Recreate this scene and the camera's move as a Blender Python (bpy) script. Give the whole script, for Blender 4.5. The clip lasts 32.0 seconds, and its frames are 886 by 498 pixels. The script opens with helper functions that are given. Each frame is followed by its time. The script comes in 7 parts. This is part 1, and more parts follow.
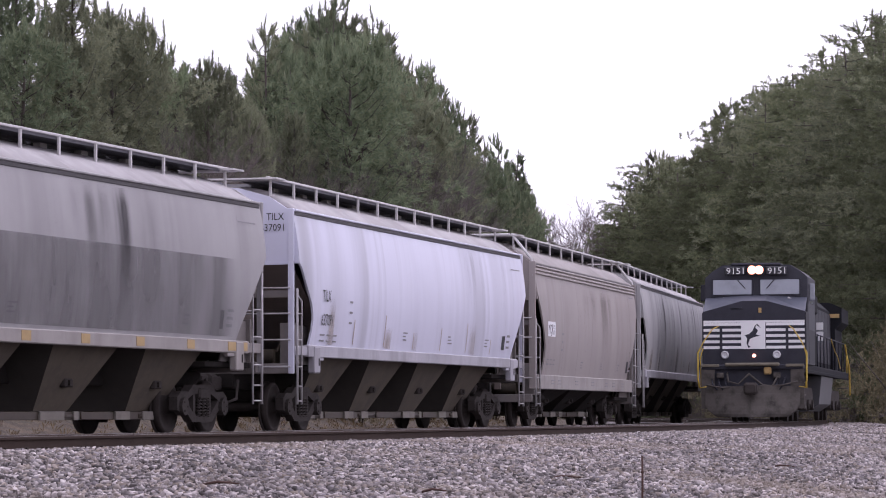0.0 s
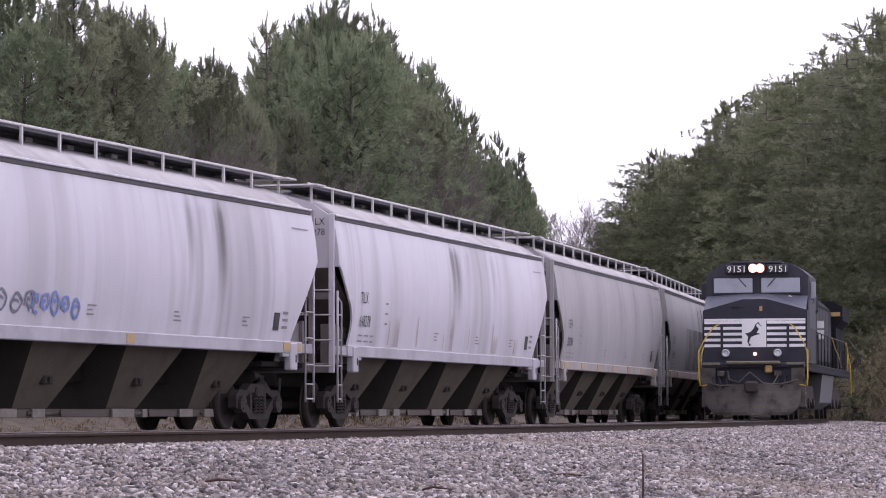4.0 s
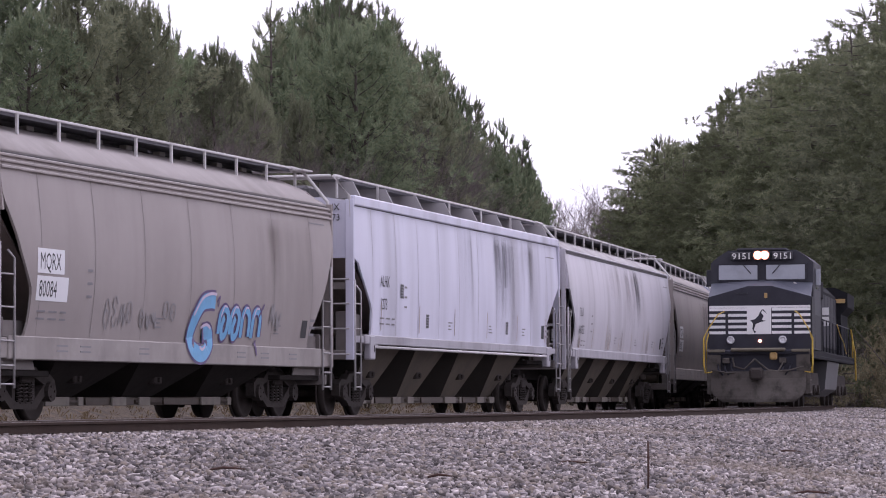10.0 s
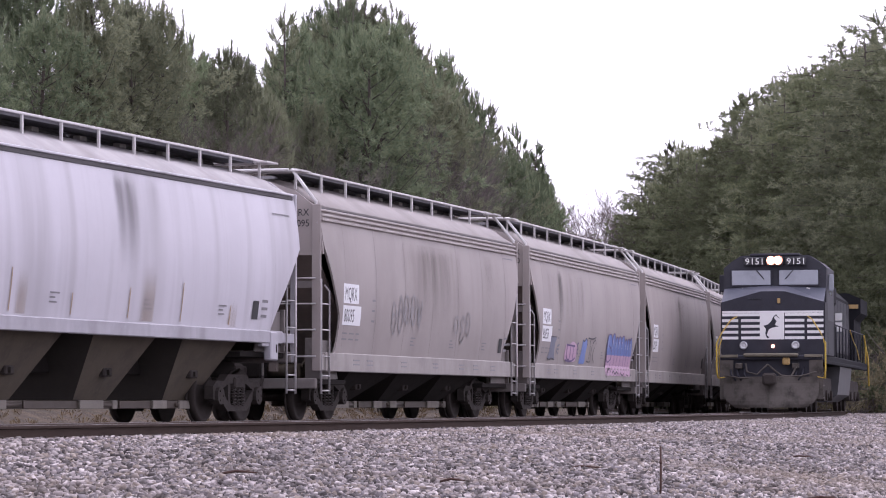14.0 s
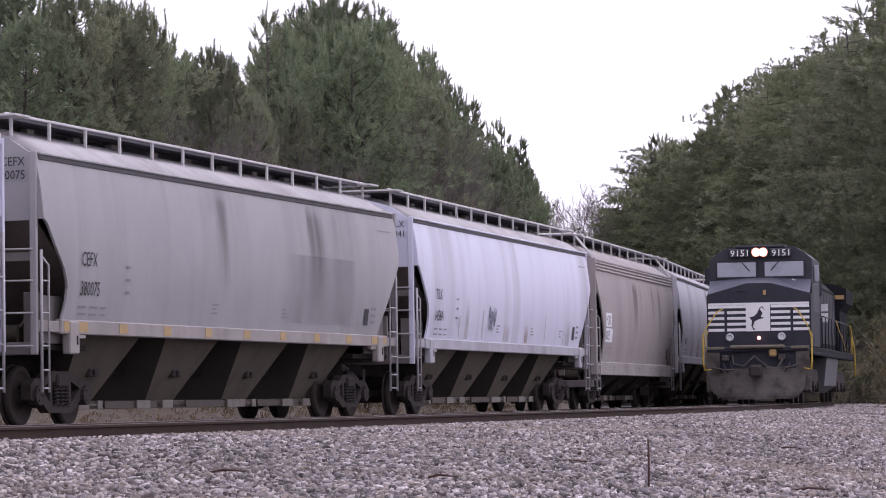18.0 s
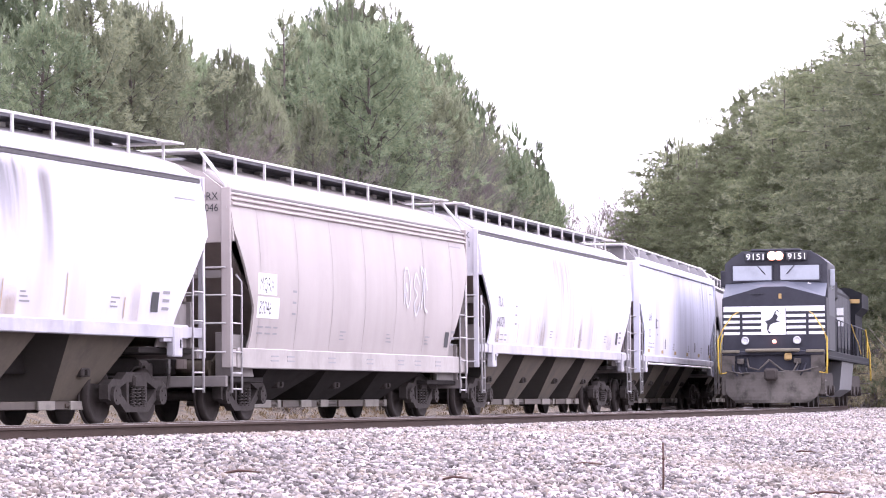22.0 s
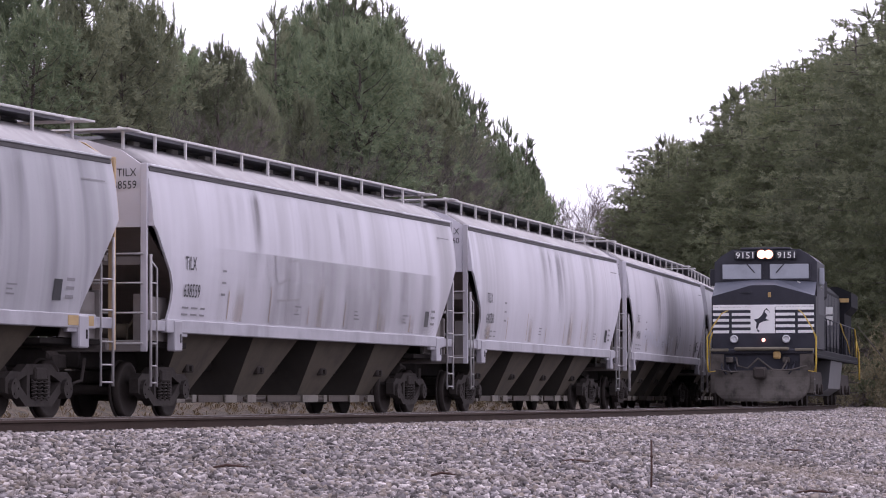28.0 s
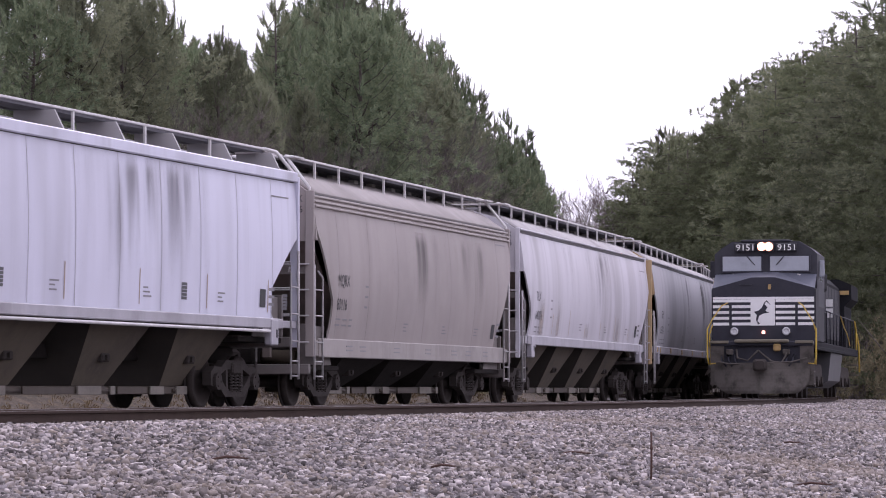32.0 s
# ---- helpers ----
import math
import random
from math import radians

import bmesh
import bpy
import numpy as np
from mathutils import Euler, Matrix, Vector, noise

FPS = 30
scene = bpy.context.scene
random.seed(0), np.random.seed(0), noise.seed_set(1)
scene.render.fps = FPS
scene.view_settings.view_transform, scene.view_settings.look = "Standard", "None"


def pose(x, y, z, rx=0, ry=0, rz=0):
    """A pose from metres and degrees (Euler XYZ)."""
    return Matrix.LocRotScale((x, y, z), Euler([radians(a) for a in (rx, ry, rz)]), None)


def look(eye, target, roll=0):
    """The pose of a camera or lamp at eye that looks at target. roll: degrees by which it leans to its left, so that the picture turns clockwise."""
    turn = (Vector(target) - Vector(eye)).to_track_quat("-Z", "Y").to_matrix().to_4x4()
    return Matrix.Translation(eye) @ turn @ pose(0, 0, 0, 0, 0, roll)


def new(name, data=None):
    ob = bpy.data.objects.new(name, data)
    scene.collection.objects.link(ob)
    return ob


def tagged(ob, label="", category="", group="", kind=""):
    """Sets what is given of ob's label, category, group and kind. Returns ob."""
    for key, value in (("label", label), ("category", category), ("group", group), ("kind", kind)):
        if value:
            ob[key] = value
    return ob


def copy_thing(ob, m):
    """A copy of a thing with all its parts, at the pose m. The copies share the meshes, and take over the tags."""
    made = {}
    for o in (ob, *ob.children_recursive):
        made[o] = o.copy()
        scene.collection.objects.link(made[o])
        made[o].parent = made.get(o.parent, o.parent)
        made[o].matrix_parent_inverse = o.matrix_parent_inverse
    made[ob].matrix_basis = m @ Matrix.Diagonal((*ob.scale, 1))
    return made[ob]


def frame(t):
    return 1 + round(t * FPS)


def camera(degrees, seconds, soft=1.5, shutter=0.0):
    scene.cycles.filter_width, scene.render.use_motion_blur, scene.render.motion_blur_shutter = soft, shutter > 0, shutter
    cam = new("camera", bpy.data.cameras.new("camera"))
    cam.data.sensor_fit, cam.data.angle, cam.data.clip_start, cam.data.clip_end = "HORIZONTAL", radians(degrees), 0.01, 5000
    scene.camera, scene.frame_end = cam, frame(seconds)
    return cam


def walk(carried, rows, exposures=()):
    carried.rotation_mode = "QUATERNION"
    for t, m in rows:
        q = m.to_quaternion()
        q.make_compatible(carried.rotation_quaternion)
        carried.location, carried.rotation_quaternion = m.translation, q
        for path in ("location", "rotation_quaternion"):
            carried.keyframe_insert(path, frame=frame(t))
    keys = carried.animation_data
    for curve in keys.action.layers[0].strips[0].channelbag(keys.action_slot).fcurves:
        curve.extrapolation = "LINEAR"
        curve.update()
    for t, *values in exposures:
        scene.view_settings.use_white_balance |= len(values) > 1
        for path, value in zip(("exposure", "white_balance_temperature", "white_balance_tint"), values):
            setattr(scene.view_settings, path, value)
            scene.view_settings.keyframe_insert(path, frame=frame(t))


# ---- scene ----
# A freight train of covered hoppers runs away from the camera on the far track of a curved double line;
# a waiting diesel locomotive stands on the near track. z = 0 is the top of the near track's rails.
cam = camera(16.11, 32.0, 1.05, 0.0)

EYE = (0.0, 0.0, 0.228)
CAM_ROWS = [
    (0.0, -0.175, 3.049, -0.244), (0.5, -0.18, 3.006, -0.294), (1.0, -0.242, 2.998, -0.252), (1.5, -0.235, 2.911, -0.349),
    (2.0, -0.218, 2.922, -0.385), (2.5, -0.304, 2.953, -0.405), (3.0, -0.272, 2.958, -0.286), (3.5, -0.186, 3.012, -0.192),
    (5.5, -0.122, 2.967, -0.168), (6.0, -0.14, 2.949, -0.188), (6.5, -0.088, 3.003, -0.117), (7.0, -0.112, 2.955, -0.039),
    (7.5, -0.084, 2.925, -0.002), (8.0, -0.032, 2.878, 0.004), (8.5, -0.005, 2.78, 0.028), (9.0, 0.0, 2.766, 0.0),
    (9.5, -0.02, 2.782, -0.09), (10.0, -0.069, 2.783, -0.287), (10.5, -0.112, 2.834, -0.475), (11.0, -0.088, 2.73, -0.349),
    (11.5, 0.005, 2.781, -0.26), (12.0, 0.18, 2.83, -0.28), (12.5, 0.189, 2.823, -0.208), (13.0, 0.107, 2.814, -0.256),
    (13.5, 0.126, 2.833, -0.254), (14.0, 0.169, 2.863, -0.108), (14.5, 0.25, 2.884, 0.04), (15.0, 0.25, 2.846, -0.083),
    (15.5, 0.251, 2.85, -0.215), (17.5, -0.093, 2.819, -0.718), (18.0, -0.101, 2.785, -0.848), (18.5, -0.043, 2.868, -0.827),
    (19.0, -0.025, 2.895, -0.68), (19.5, 0.081, 2.856, -0.467), (20.0, 0.122, 2.853, -0.496), (20.5, 0.127, 2.877, -0.482),
    (21.0, 0.207, 2.901, -0.45), (21.5, 0.18, 2.906, -0.5), (22.0, 0.185, 2.825, -0.557), (22.5, 0.059, 2.816, -0.556),
    (23.0, -0.044, 2.807, -0.474), (23.5, -0.094, 2.799, -0.43), (24.0, 0.001, 2.823, -0.365), (24.5, 0.053, 2.842, -0.307),
    (25.0, -0.05, 2.774, -0.25), (25.5, -0.102, 2.79, -0.33), (27.5, -0.015, 2.769, -0.25), (28.0, 0.0, 2.753, -0.136),
    (28.5, 0.013, 2.757, -0.124), (29.0, -0.011, 2.744, -0.14), (29.5, 0.074, 2.804, -0.163), (30.0, 0.096, 2.807, -0.188),
    (30.5, 0.169, 2.745, -0.075), (31.0, 0.117, 2.683, -0.182), (31.5, -0.005, 2.633, -0.084), (32.0, 0.003, 2.604, -0.07)]
# stops of the camera's own exposure, with its white balance
BASE_STOPS = 0.75
EXPOSURES = [(0.0, 0.05), (1.0, 0.08), (2.0, 0.25), (3.5, 0.22), (5.5, 0.05), (6.5, 0.06), (7.0, 0.15), (8.0, 0.18), (9.0, 0.1), (10.0, -0.08), (11.0, -0.06), (12.0, 0.06), (13.0, 0.22), (14.0, 0.3), (15.0, 0.16), (15.5, 0.12), (17.5, 0.05), (18.0, 0.05), (19.0, 0.2), (20.0, -0.02), (20.4, -0.04), (20.8, -0.22), (21.1, -0.15), (21.3, 0.25), (21.5, 0.8), (21.8, 1.45), (22.0, 1.65), (22.2, 0.8), (22.4, 0.08), (22.7, 0.0), (24.0, 0.0), (25.0, 0.1), (27.5, 0.08), (28.4, 0.1), (29.0, 0.02), (30.0, 0.18), (31.0, 0.1), (32.0, 0.08)]
walk(cam, [(t, pose(*EYE, 0, 0, yaw) @ pose(0, 0, 0, 90 + pitch, 0, 0) @ pose(0, 0, 0, 0, 0, roll)) for t, yaw, pitch, roll in CAM_ROWS],
     [(t, BASE_STOPS + e, 5980, 31) for t, e in EXPOSURES])

# ---- light: an overcast sky with a faint, very soft sun ----
world = bpy.data.worlds.new("overcast_sky")
scene.world = world
world.use_nodes = True
wn, wl = world.node_tree.nodes, world.node_tree.links
sky = wn.new("ShaderNodeTexSky")
sky.sky_type, sky.sun_disc = "NISHITA", False
sky.sun_elevation, sky.sun_rotation = radians(52), radians(20)
sky.air_density, sky.dust_density, sky.ozone_density = 1.0, 4.0, 1.0
grey = wn.new("ShaderNodeHueSaturation")
grey.inputs["Saturation"].default_value = 0.14
wl.new(sky.outputs[0], grey.inputs["Color"])
# an even layer of cloud over the clear sky
cloud = wn.new("ShaderNodeMix")
cloud.data_type = "RGBA"
cloud.inputs[0].default_value = 0.65
wl.new(grey.outputs[0], cloud.inputs[6])
cloud.inputs[7].default_value = (5.0, 5.05, 5.15, 1)
wl.new(cloud.outputs[2], wn["Background"].inputs["Color"])
wn["Background"].inputs["Strength"].default_value = 0.15
sun_data = bpy.data.lights.new("sun", "SUN")
sun_data.energy, sun_data.angle, sun_data.color = 0.5, radians(50), (1.0, 0.97, 0.93)
sun = new("sun", sun_data)
sun.matrix_world = look((20, 92, 75), (0, 40, 0))

# ---- the line: circular arcs ----
X0, Y0, HEAD, KAPPA = -9.588, 40.503, 0.33179, 0.002309
RADIUS = 1 / KAPPA
CX, CY = X0 - RADIUS * math.cos(HEAD), Y0 + RADIUS * math.sin(HEAD)
NEAR = 4.556          # the near track's centre, to the right of the far track's
FAR_Z = -0.053        # top of the far track's rails


def on_line(s, lat=0.0):
    """The place s metres along the far track and lat metres to its right, and the heading there."""
    a = HEAD - KAPPA * s
    return CX + (RADIUS + lat) * math.cos(a), CY - (RADIUS + lat) * math.sin(a), a


def rail_pose(s, lat, z):
    x, y, a = on_line(s, lat)
    return pose(x, y, z, 0, 0, 90 - math.degrees(a))


def lateral(x, y):
    return math.hypot(x - CX, y - CY) - RADIUS


def smooth(a, b, x):
    k = min(1.0, max(0.0, (x - a) / (b - a)))
    return k * k * (3 - 2 * k)


PROFILE = [(-400, 9.0), (-120, 8.0), (-60, 5.0), (-24, 2.2), (-11, 1.0), (-6.5, 0.1), (-4.2, -0.55), (-3.2, -0.42), (-2.0, -0.25), (0, -0.24), (NEAR, -0.175),
           (NEAR + 2.2, -0.18), (NEAR + 4.5, -0.27), (NEAR + 9.5, -0.56), (NEAR + 13.5, -0.95), (NEAR + 18, -1.35), (60, -1.6), (200, 2.0), (400, 6.0)]
PL, PZ = [p[0] for p in PROFILE], [p[1] for p in PROFILE]


def ground_z(s, lat):
    z = float(np.interp(lat, PL, PZ))
    # the woods' floor on the outside of the bend lies a little higher further on
    if lat > NEAR + 5:
        z += smooth(55, 120, s) * smooth(NEAR + 5, NEAR + 14, lat) * (0.9 + 1.2 * smooth(14, 40, lat))
    return z


def surface_z(s, lat):
    """The ground with its small unevenness."""
    z = ground_z(s, lat)
    if lat > NEAR + 1.6 or lat < -2.2:
        x, y, a = on_line(s, lat)
        amp = (0.05 if -8 < lat < 26 else 0.5) * (smooth(NEAR + 1.6, NEAR + 2.6, lat) if lat > 0 else 1.0)
        z += amp * (noise.noise((x * 0.35, y * 0.35, 0.0)) + 0.4 * noise.noise((x * 1.4, y * 1.4, 5.0)))
    return z


# ---- materials ----
def mat(name, base, rough=0.7, metal=0.0, grain=0.0, scale=6.0, streak=None, streak_amount=0.0, bump=0.0, bump_scale=40.0,
        emit=None, emit_strength=0.0, island=0.0, per_object=0.0, dark=None, spec=0.4):
    """A procedural material. grain: cloudy light-dark variation; streak: colour of vertical runs; island, per_object: variation piece by piece."""
    m = bpy.data.materials.new(name)
    m.use_nodes = True
    nt, ln = m.node_tree.nodes, m.node_tree.links
    bsdf = nt["Principled BSDF"]
    bsdf.inputs["Roughness"].default_value, bsdf.inputs["Metallic"].default_value = rough, metal
    bsdf.inputs["Specular IOR Level"].default_value = spec
    geo, co, info = nt.new("ShaderNodeNewGeometry"), nt.new("ShaderNodeTexCoord"), nt.new("ShaderNodeObjectInfo")
    shift = nt.new("ShaderNodeVectorMath")
    shift.operation = "MULTIPLY_ADD"
    spread = nt.new("ShaderNodeCombineXYZ")
    # sheets of one side carry a common shift, so that their wear runs on from sheet to sheet; single pieces are shifted at random
    wear, flag, free = nt.new("ShaderNodeAttribute"), nt.new("ShaderNodeSeparateXYZ"), nt.new("ShaderNodeMath")
    wear.attribute_name = "wear_shift"
    ln.new(wear.outputs["Vector"], flag.inputs[0])
    free.operation = "MULTIPLY_ADD"
    ln.new(flag.outputs[1], free.inputs[0])
    free.inputs[1].default_value, free.inputs[2].default_value = -1.0, 1.0
    own = nt.new("ShaderNodeMath")
    own.operation = "MULTIPLY"
    ln.new(free.outputs[0], own.inputs[0])
    ln.new(info.outputs["Random"], own.inputs[1])
    for k in range(3):
        ln.new(own.outputs[0], spread.inputs[k])
    ln.new(spread.outputs[0], shift.inputs[0])
    shift.inputs[1].default_value = (37.0, 53.0, 0.0)
    moved = nt.new("ShaderNodeVectorMath")
    ln.new(co.outputs["Object"], moved.inputs[0])
    ln.new(wear.outputs["Vector"], moved.inputs[1])
    ln.new(moved.outputs[0], shift.inputs[2])
    last = None

    def mix(a, b, factor, blend="MIX"):
        n = nt.new("ShaderNodeMix")
        n.data_type, n.blend_type = "RGBA", blend
        for sock, v in ((n.inputs[6], a), (n.inputs[7], b), (n.inputs[0], factor)):
            if hasattr(v, "is_output"):
                ln.new(v, sock)
            else:
                sock.default_value = v
        return n.outputs[2]

    def noise_of(sc, detail=4.0, stretch=None):
        n = nt.new("ShaderNodeTexNoise")
        n.inputs["Scale"].default_value, n.inputs["Detail"].default_value = sc, detail
        src = shift.outputs[0]
        if stretch:
            mp = nt.new("ShaderNodeMapping")
            mp.inputs["Scale"].default_value = stretch
            ln.new(src, mp.inputs["Vector"])
            src = mp.outputs[0]
        ln.new(src, n.inputs["Vector"])
        return n.outputs["Fac"]

    def ramp(v, a, b, lo=0.0, hi=1.0):
        n = nt.new("ShaderNodeMapRange")
        n.inputs["From Min"].default_value, n.inputs["From Max"].default_value = a, b
        n.inputs["To Min"].default_value, n.inputs["To Max"].default_value = lo, hi
        ln.new(v, n.inputs["Value"])
        return n.outputs[0]

    col = (*base, 1)
    last = mix(col, col, 0.0)
    if grain:
        d = dark or tuple(c * 0.55 for c in base)
        last = mix(last, (*d, 1), ramp(noise_of(scale, 6.0), 0.45, 0.75, 0.0, grain))
        last = mix(last, (*[min(1, c * 1.25) for c in base], 1), ramp(noise_of(scale * 5.3, 3.0), 0.5, 0.8, 0.0, grain * 0.7))
    if streak_amount:
        # broad soft runs, far stronger on some sheets than on others, and fine ones over them
        how = ramp(noise_of(1.0, 1.0, (0.22, 0.0, 0.0)), 0.35, 0.68, 0.2, 1.25)
        for sc, lo, hi, amount in (((0.8, 0.0, 0.09), 0.46, 0.84, 0.80), ((2.3, 0.0, 0.16), 0.52, 0.86, 0.5)):
            st = ramp(noise_of(1.0, 2.5, sc), lo, hi, 0.0, streak_amount * amount)
            by = nt.new("ShaderNodeMath")
            by.operation, by.use_clamp = "MULTIPLY", True
            ln.new(st, by.inputs[0])
            ln.new(how, by.inputs[1])
            last = mix(last, (*streak, 1), by.outputs[0])
        fine = ramp(noise_of(1.0, 3.0, (6.5, 0.0, 0.3)), 0.55, 0.85, 0.0, streak_amount * 0.10)
        last = mix(last, (*streak, 1), fine)
    if island:
        f = ramp(geo.outputs["Random Per Island"], 0, 1, 1 - island, 1 + island)
        cmb = nt.new("ShaderNodeCombineColor")
        for k in range(3):
            ln.new(f, cmb.inputs[k])
        last = mix(last, cmb.outputs[0], 1.0, "MULTIPLY")
    if per_object:
        f = ramp(info.outputs["Random"], 0, 1, 1 - per_object, 1 + per_object)
        cmb = nt.new("ShaderNodeCombineColor")
        for k in range(3):
            ln.new(f, cmb.inputs[k])
        last = mix(last, cmb.outputs[0], 1.0, "MULTIPLY")
    ln.new(last, bsdf.inputs["Base Color"])
    if bump:
        b = nt.new("ShaderNodeBump")
        b.inputs["Strength"].default_value, b.inputs["Distance"].default_value = bump, 0.02
        ln.new(noise_of(bump_scale, 5.0), b.inputs["Height"])
        ln.new(b.outputs[0], bsdf.inputs["Normal"])
    if emit:
        bsdf.inputs["Emission Color"].default_value = (*emit, 1)
        bsdf.inputs["Emission Strength"].default_value = emit_strength
    return m


GRIME = (0.115, 0.10, 0.09)
M_WHITE = mat("car_paint_white", (0.59, 0.57, 0.61), 0.5, 0, 0.16, 0.5, GRIME, 0.95, 0.08, 9)
M_WHITE2 = mat("car_paint_bright_white", (0.66, 0.66, 0.765), 0.45, 0, 0.10, 0.5, GRIME, 0.78, 0.05, 9)
M_GREY = mat("car_paint_weathered_grey", (0.36, 0.345, 0.345), 0.6, 0, 0.25, 0.5, (0.12, 0.11, 0.105), 0.65, 0.08, 9)
M_TAUPE = mat("car_paint_taupe_grey", (0.355, 0.316, 0.296), 0.6, 0, 0.25, 0.5, (0.15, 0.12, 0.105), 0.5, 0.08, 9)
M_SILLWHITE = mat("sill_paint_white_dirty", (0.41, 0.395, 0.425), 0.6, 0, 0.5, 1.4, (0.12, 0.105, 0.095), 0.9)
M_SILLTAUPE = mat("sill_paint_taupe_dirty", (0.335, 0.305, 0.285), 0.65, 0, 0.5, 1.4, (0.10, 0.08, 0.065), 0.8)
M_LILAC = mat("car_paint_pale_blue_white", (0.50, 0.51, 0.63), 0.5, 0, 0.15, 0.5, (0.3, 0.28, 0.3), 0.35, 0.06, 9)
M_RUNS = mat("car_paint_white_black_runs", (0.46, 0.45, 0.475), 0.5, 0, 0.2, 0.5, (0.06, 0.06, 0.062), 1.1, 0.08, 9)
M_SOOT = mat("car_paint_sooty_white", (0.42, 0.41, 0.41), 0.6, 0, 0.4, 0.5, (0.05, 0.05, 0.05), 0.95, 0.08, 9)
M_TAN = mat("end_paint_tan", (0.50, 0.36, 0.20), 0.6, 0, 0.3, 1.5, (0.2, 0.12, 0.06), 0.5)
M_ROOFDIRT = mat("roof_paint_dusty", (0.33, 0.312, 0.312), 0.7, 0, 0.75, 0.9, (0.10, 0.08, 0.07), 0.8)
# next two: base darker than the sides to offset skylight, with grime runs
M_ROOFTAUPE = mat("roof_paint_taupe_toned_down", (0.275, 0.248, 0.235), 0.75, 0, 0.6, 0.9, (0.11, 0.09, 0.075), 0.6)
M_ROOFLILAC = mat("roof_paint_pale_blue_toned_down", (0.31, 0.315, 0.38), 0.7, 0, 0.5, 0.9, (0.15, 0.14, 0.15), 0.6)
M_LADDER = mat("ladder_paint_dirty", (0.42, 0.40, 0.40), 0.6, 0, 0.5, 4)
M_SEAM = mat("sheet_seam_grime", (0.40, 0.385, 0.40), 0.7, 0, 0.7, 1.5)
M_SEAMTAUPE = mat("sheet_seam_taupe_grime", (0.24, 0.215, 0.205), 0.7, 0, 0.8, 1.5, (0.36, 0.33, 0.31), 0.8)
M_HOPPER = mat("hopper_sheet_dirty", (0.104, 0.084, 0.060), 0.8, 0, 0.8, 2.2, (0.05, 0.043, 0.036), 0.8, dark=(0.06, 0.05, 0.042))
# shade on the faces turned from the light, put into a darker sheet colour
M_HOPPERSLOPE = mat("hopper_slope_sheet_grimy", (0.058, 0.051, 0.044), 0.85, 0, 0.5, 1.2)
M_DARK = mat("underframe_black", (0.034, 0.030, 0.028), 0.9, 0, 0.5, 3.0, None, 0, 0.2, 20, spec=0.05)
M_TRUCK = mat("truck_cast_steel_dirty", (0.058, 0.050, 0.046), 0.9, 0, 0.6, 5.0, None, 0, 0.3, 25, spec=0.08)
M_WHEEL = mat("wheel_steel_brown", (0.050, 0.042, 0.038), 0.85, 0, 0.5, 6.0, spec=0.1)
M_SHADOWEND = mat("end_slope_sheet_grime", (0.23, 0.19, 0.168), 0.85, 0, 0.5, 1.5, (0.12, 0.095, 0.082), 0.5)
M_ENDPAINT = mat("end_frame_paint_grimy", (0.22, 0.197, 0.185), 0.75, 0, 0.7, 1.3, (0.09, 0.075, 0.065), 0.7)
M_HATCH = mat("hatch_cover_dark_grey", (0.12, 0.115, 0.12), 0.7, 0.0, 0.5, 3)
M_GRATE = mat("running_board_grating", (0.14, 0.14, 0.155), 0.7, 0.0, 0.3, 10)
M_RAILING = mat("railing_galvanised", (0.60, 0.58, 0.57), 0.55, 0.0, 0.35, 6)
# near-black colour that draws the shade line under the eave
M_EAVE = mat("eave_painted_shade", (0.09, 0.085, 0.085), 0.8, 0, 0.5, 2.0)
M_LETTER = mat("lettering_black", (0.03, 0.03, 0.032), 0.6, 0, 0.2, 8)
M_VENT = mat("vent_slat_grey", (0.10, 0.098, 0.105), 0.6, 0, 0.3, 8)
M_LETTERSOFT = mat("stencil_faded_grey", (0.23, 0.22, 0.23), 0.6, 0, 0.3, 8)
M_PLACARD = mat("placard_white", (0.80, 0.80, 0.81), 0.5, 0, 0.1, 6)
M_YELLOW = mat("reflector_yellow_dirty", (0.42, 0.28, 0.11), 0.5, 0, 0.4, 6)
M_RUST = mat("rust_streak", (0.38, 0.29, 0.22), 0.8, 0, 0.5, 4)
M_RUNTAN = mat("tan_weld_run", (0.40, 0.29, 0.18), 0.7, 0, 0.4, 6)
M_CLAMP = mat("hatch_clamp_pale_paint", (0.42, 0.40, 0.38), 0.7, 0, 0.6, 5)
M_GATEPLATE = mat("gate_plate_dusty_grey", (0.24, 0.215, 0.185), 0.75, 0, 0.6, 4, (0.10, 0.075, 0.055), 0.5)
M_GATE = mat("outlet_gate_grey", (0.085, 0.066, 0.052), 0.6, 0.2, 0.4, 5)
M_BLUE = mat("spray_paint_blue", (0.16, 0.23, 0.50), 0.5, 0, 0.3, 5)
M_LBLUE = mat("spray_paint_light_blue", (0.16, 0.42, 0.68), 0.5, 0, 0.3, 5)
M_PINK = mat("spray_paint_pink", (0.52, 0.34, 0.45), 0.5, 0, 0.3, 5)
M_VIOLET = mat("spray_paint_violet", (0.13, 0.085, 0.20), 0.5, 0, 0.3, 5)
M_PALEPINK = mat("spray_paint_pale_pink", (0.62, 0.52, 0.64), 0.5, 0, 0.3, 5)
M_SLATE = mat("spray_paint_slate", (0.17, 0.18, 0.23), 0.5, 0, 0.3, 5)
M_SPRAYBLACK = mat("spray_paint_black", (0.06, 0.055, 0.07), 0.5, 0, 0.3, 5)
M_SPRAYGREY = mat("spray_paint_grey_worn", (0.29, 0.275, 0.275), 0.6, 0, 0.4, 5)
M_PATCHLIGHT = mat("faded_paint_band", (0.49, 0.475, 0.51), 0.55, 0, 0.15, 0.8, GRIME, 0.3)
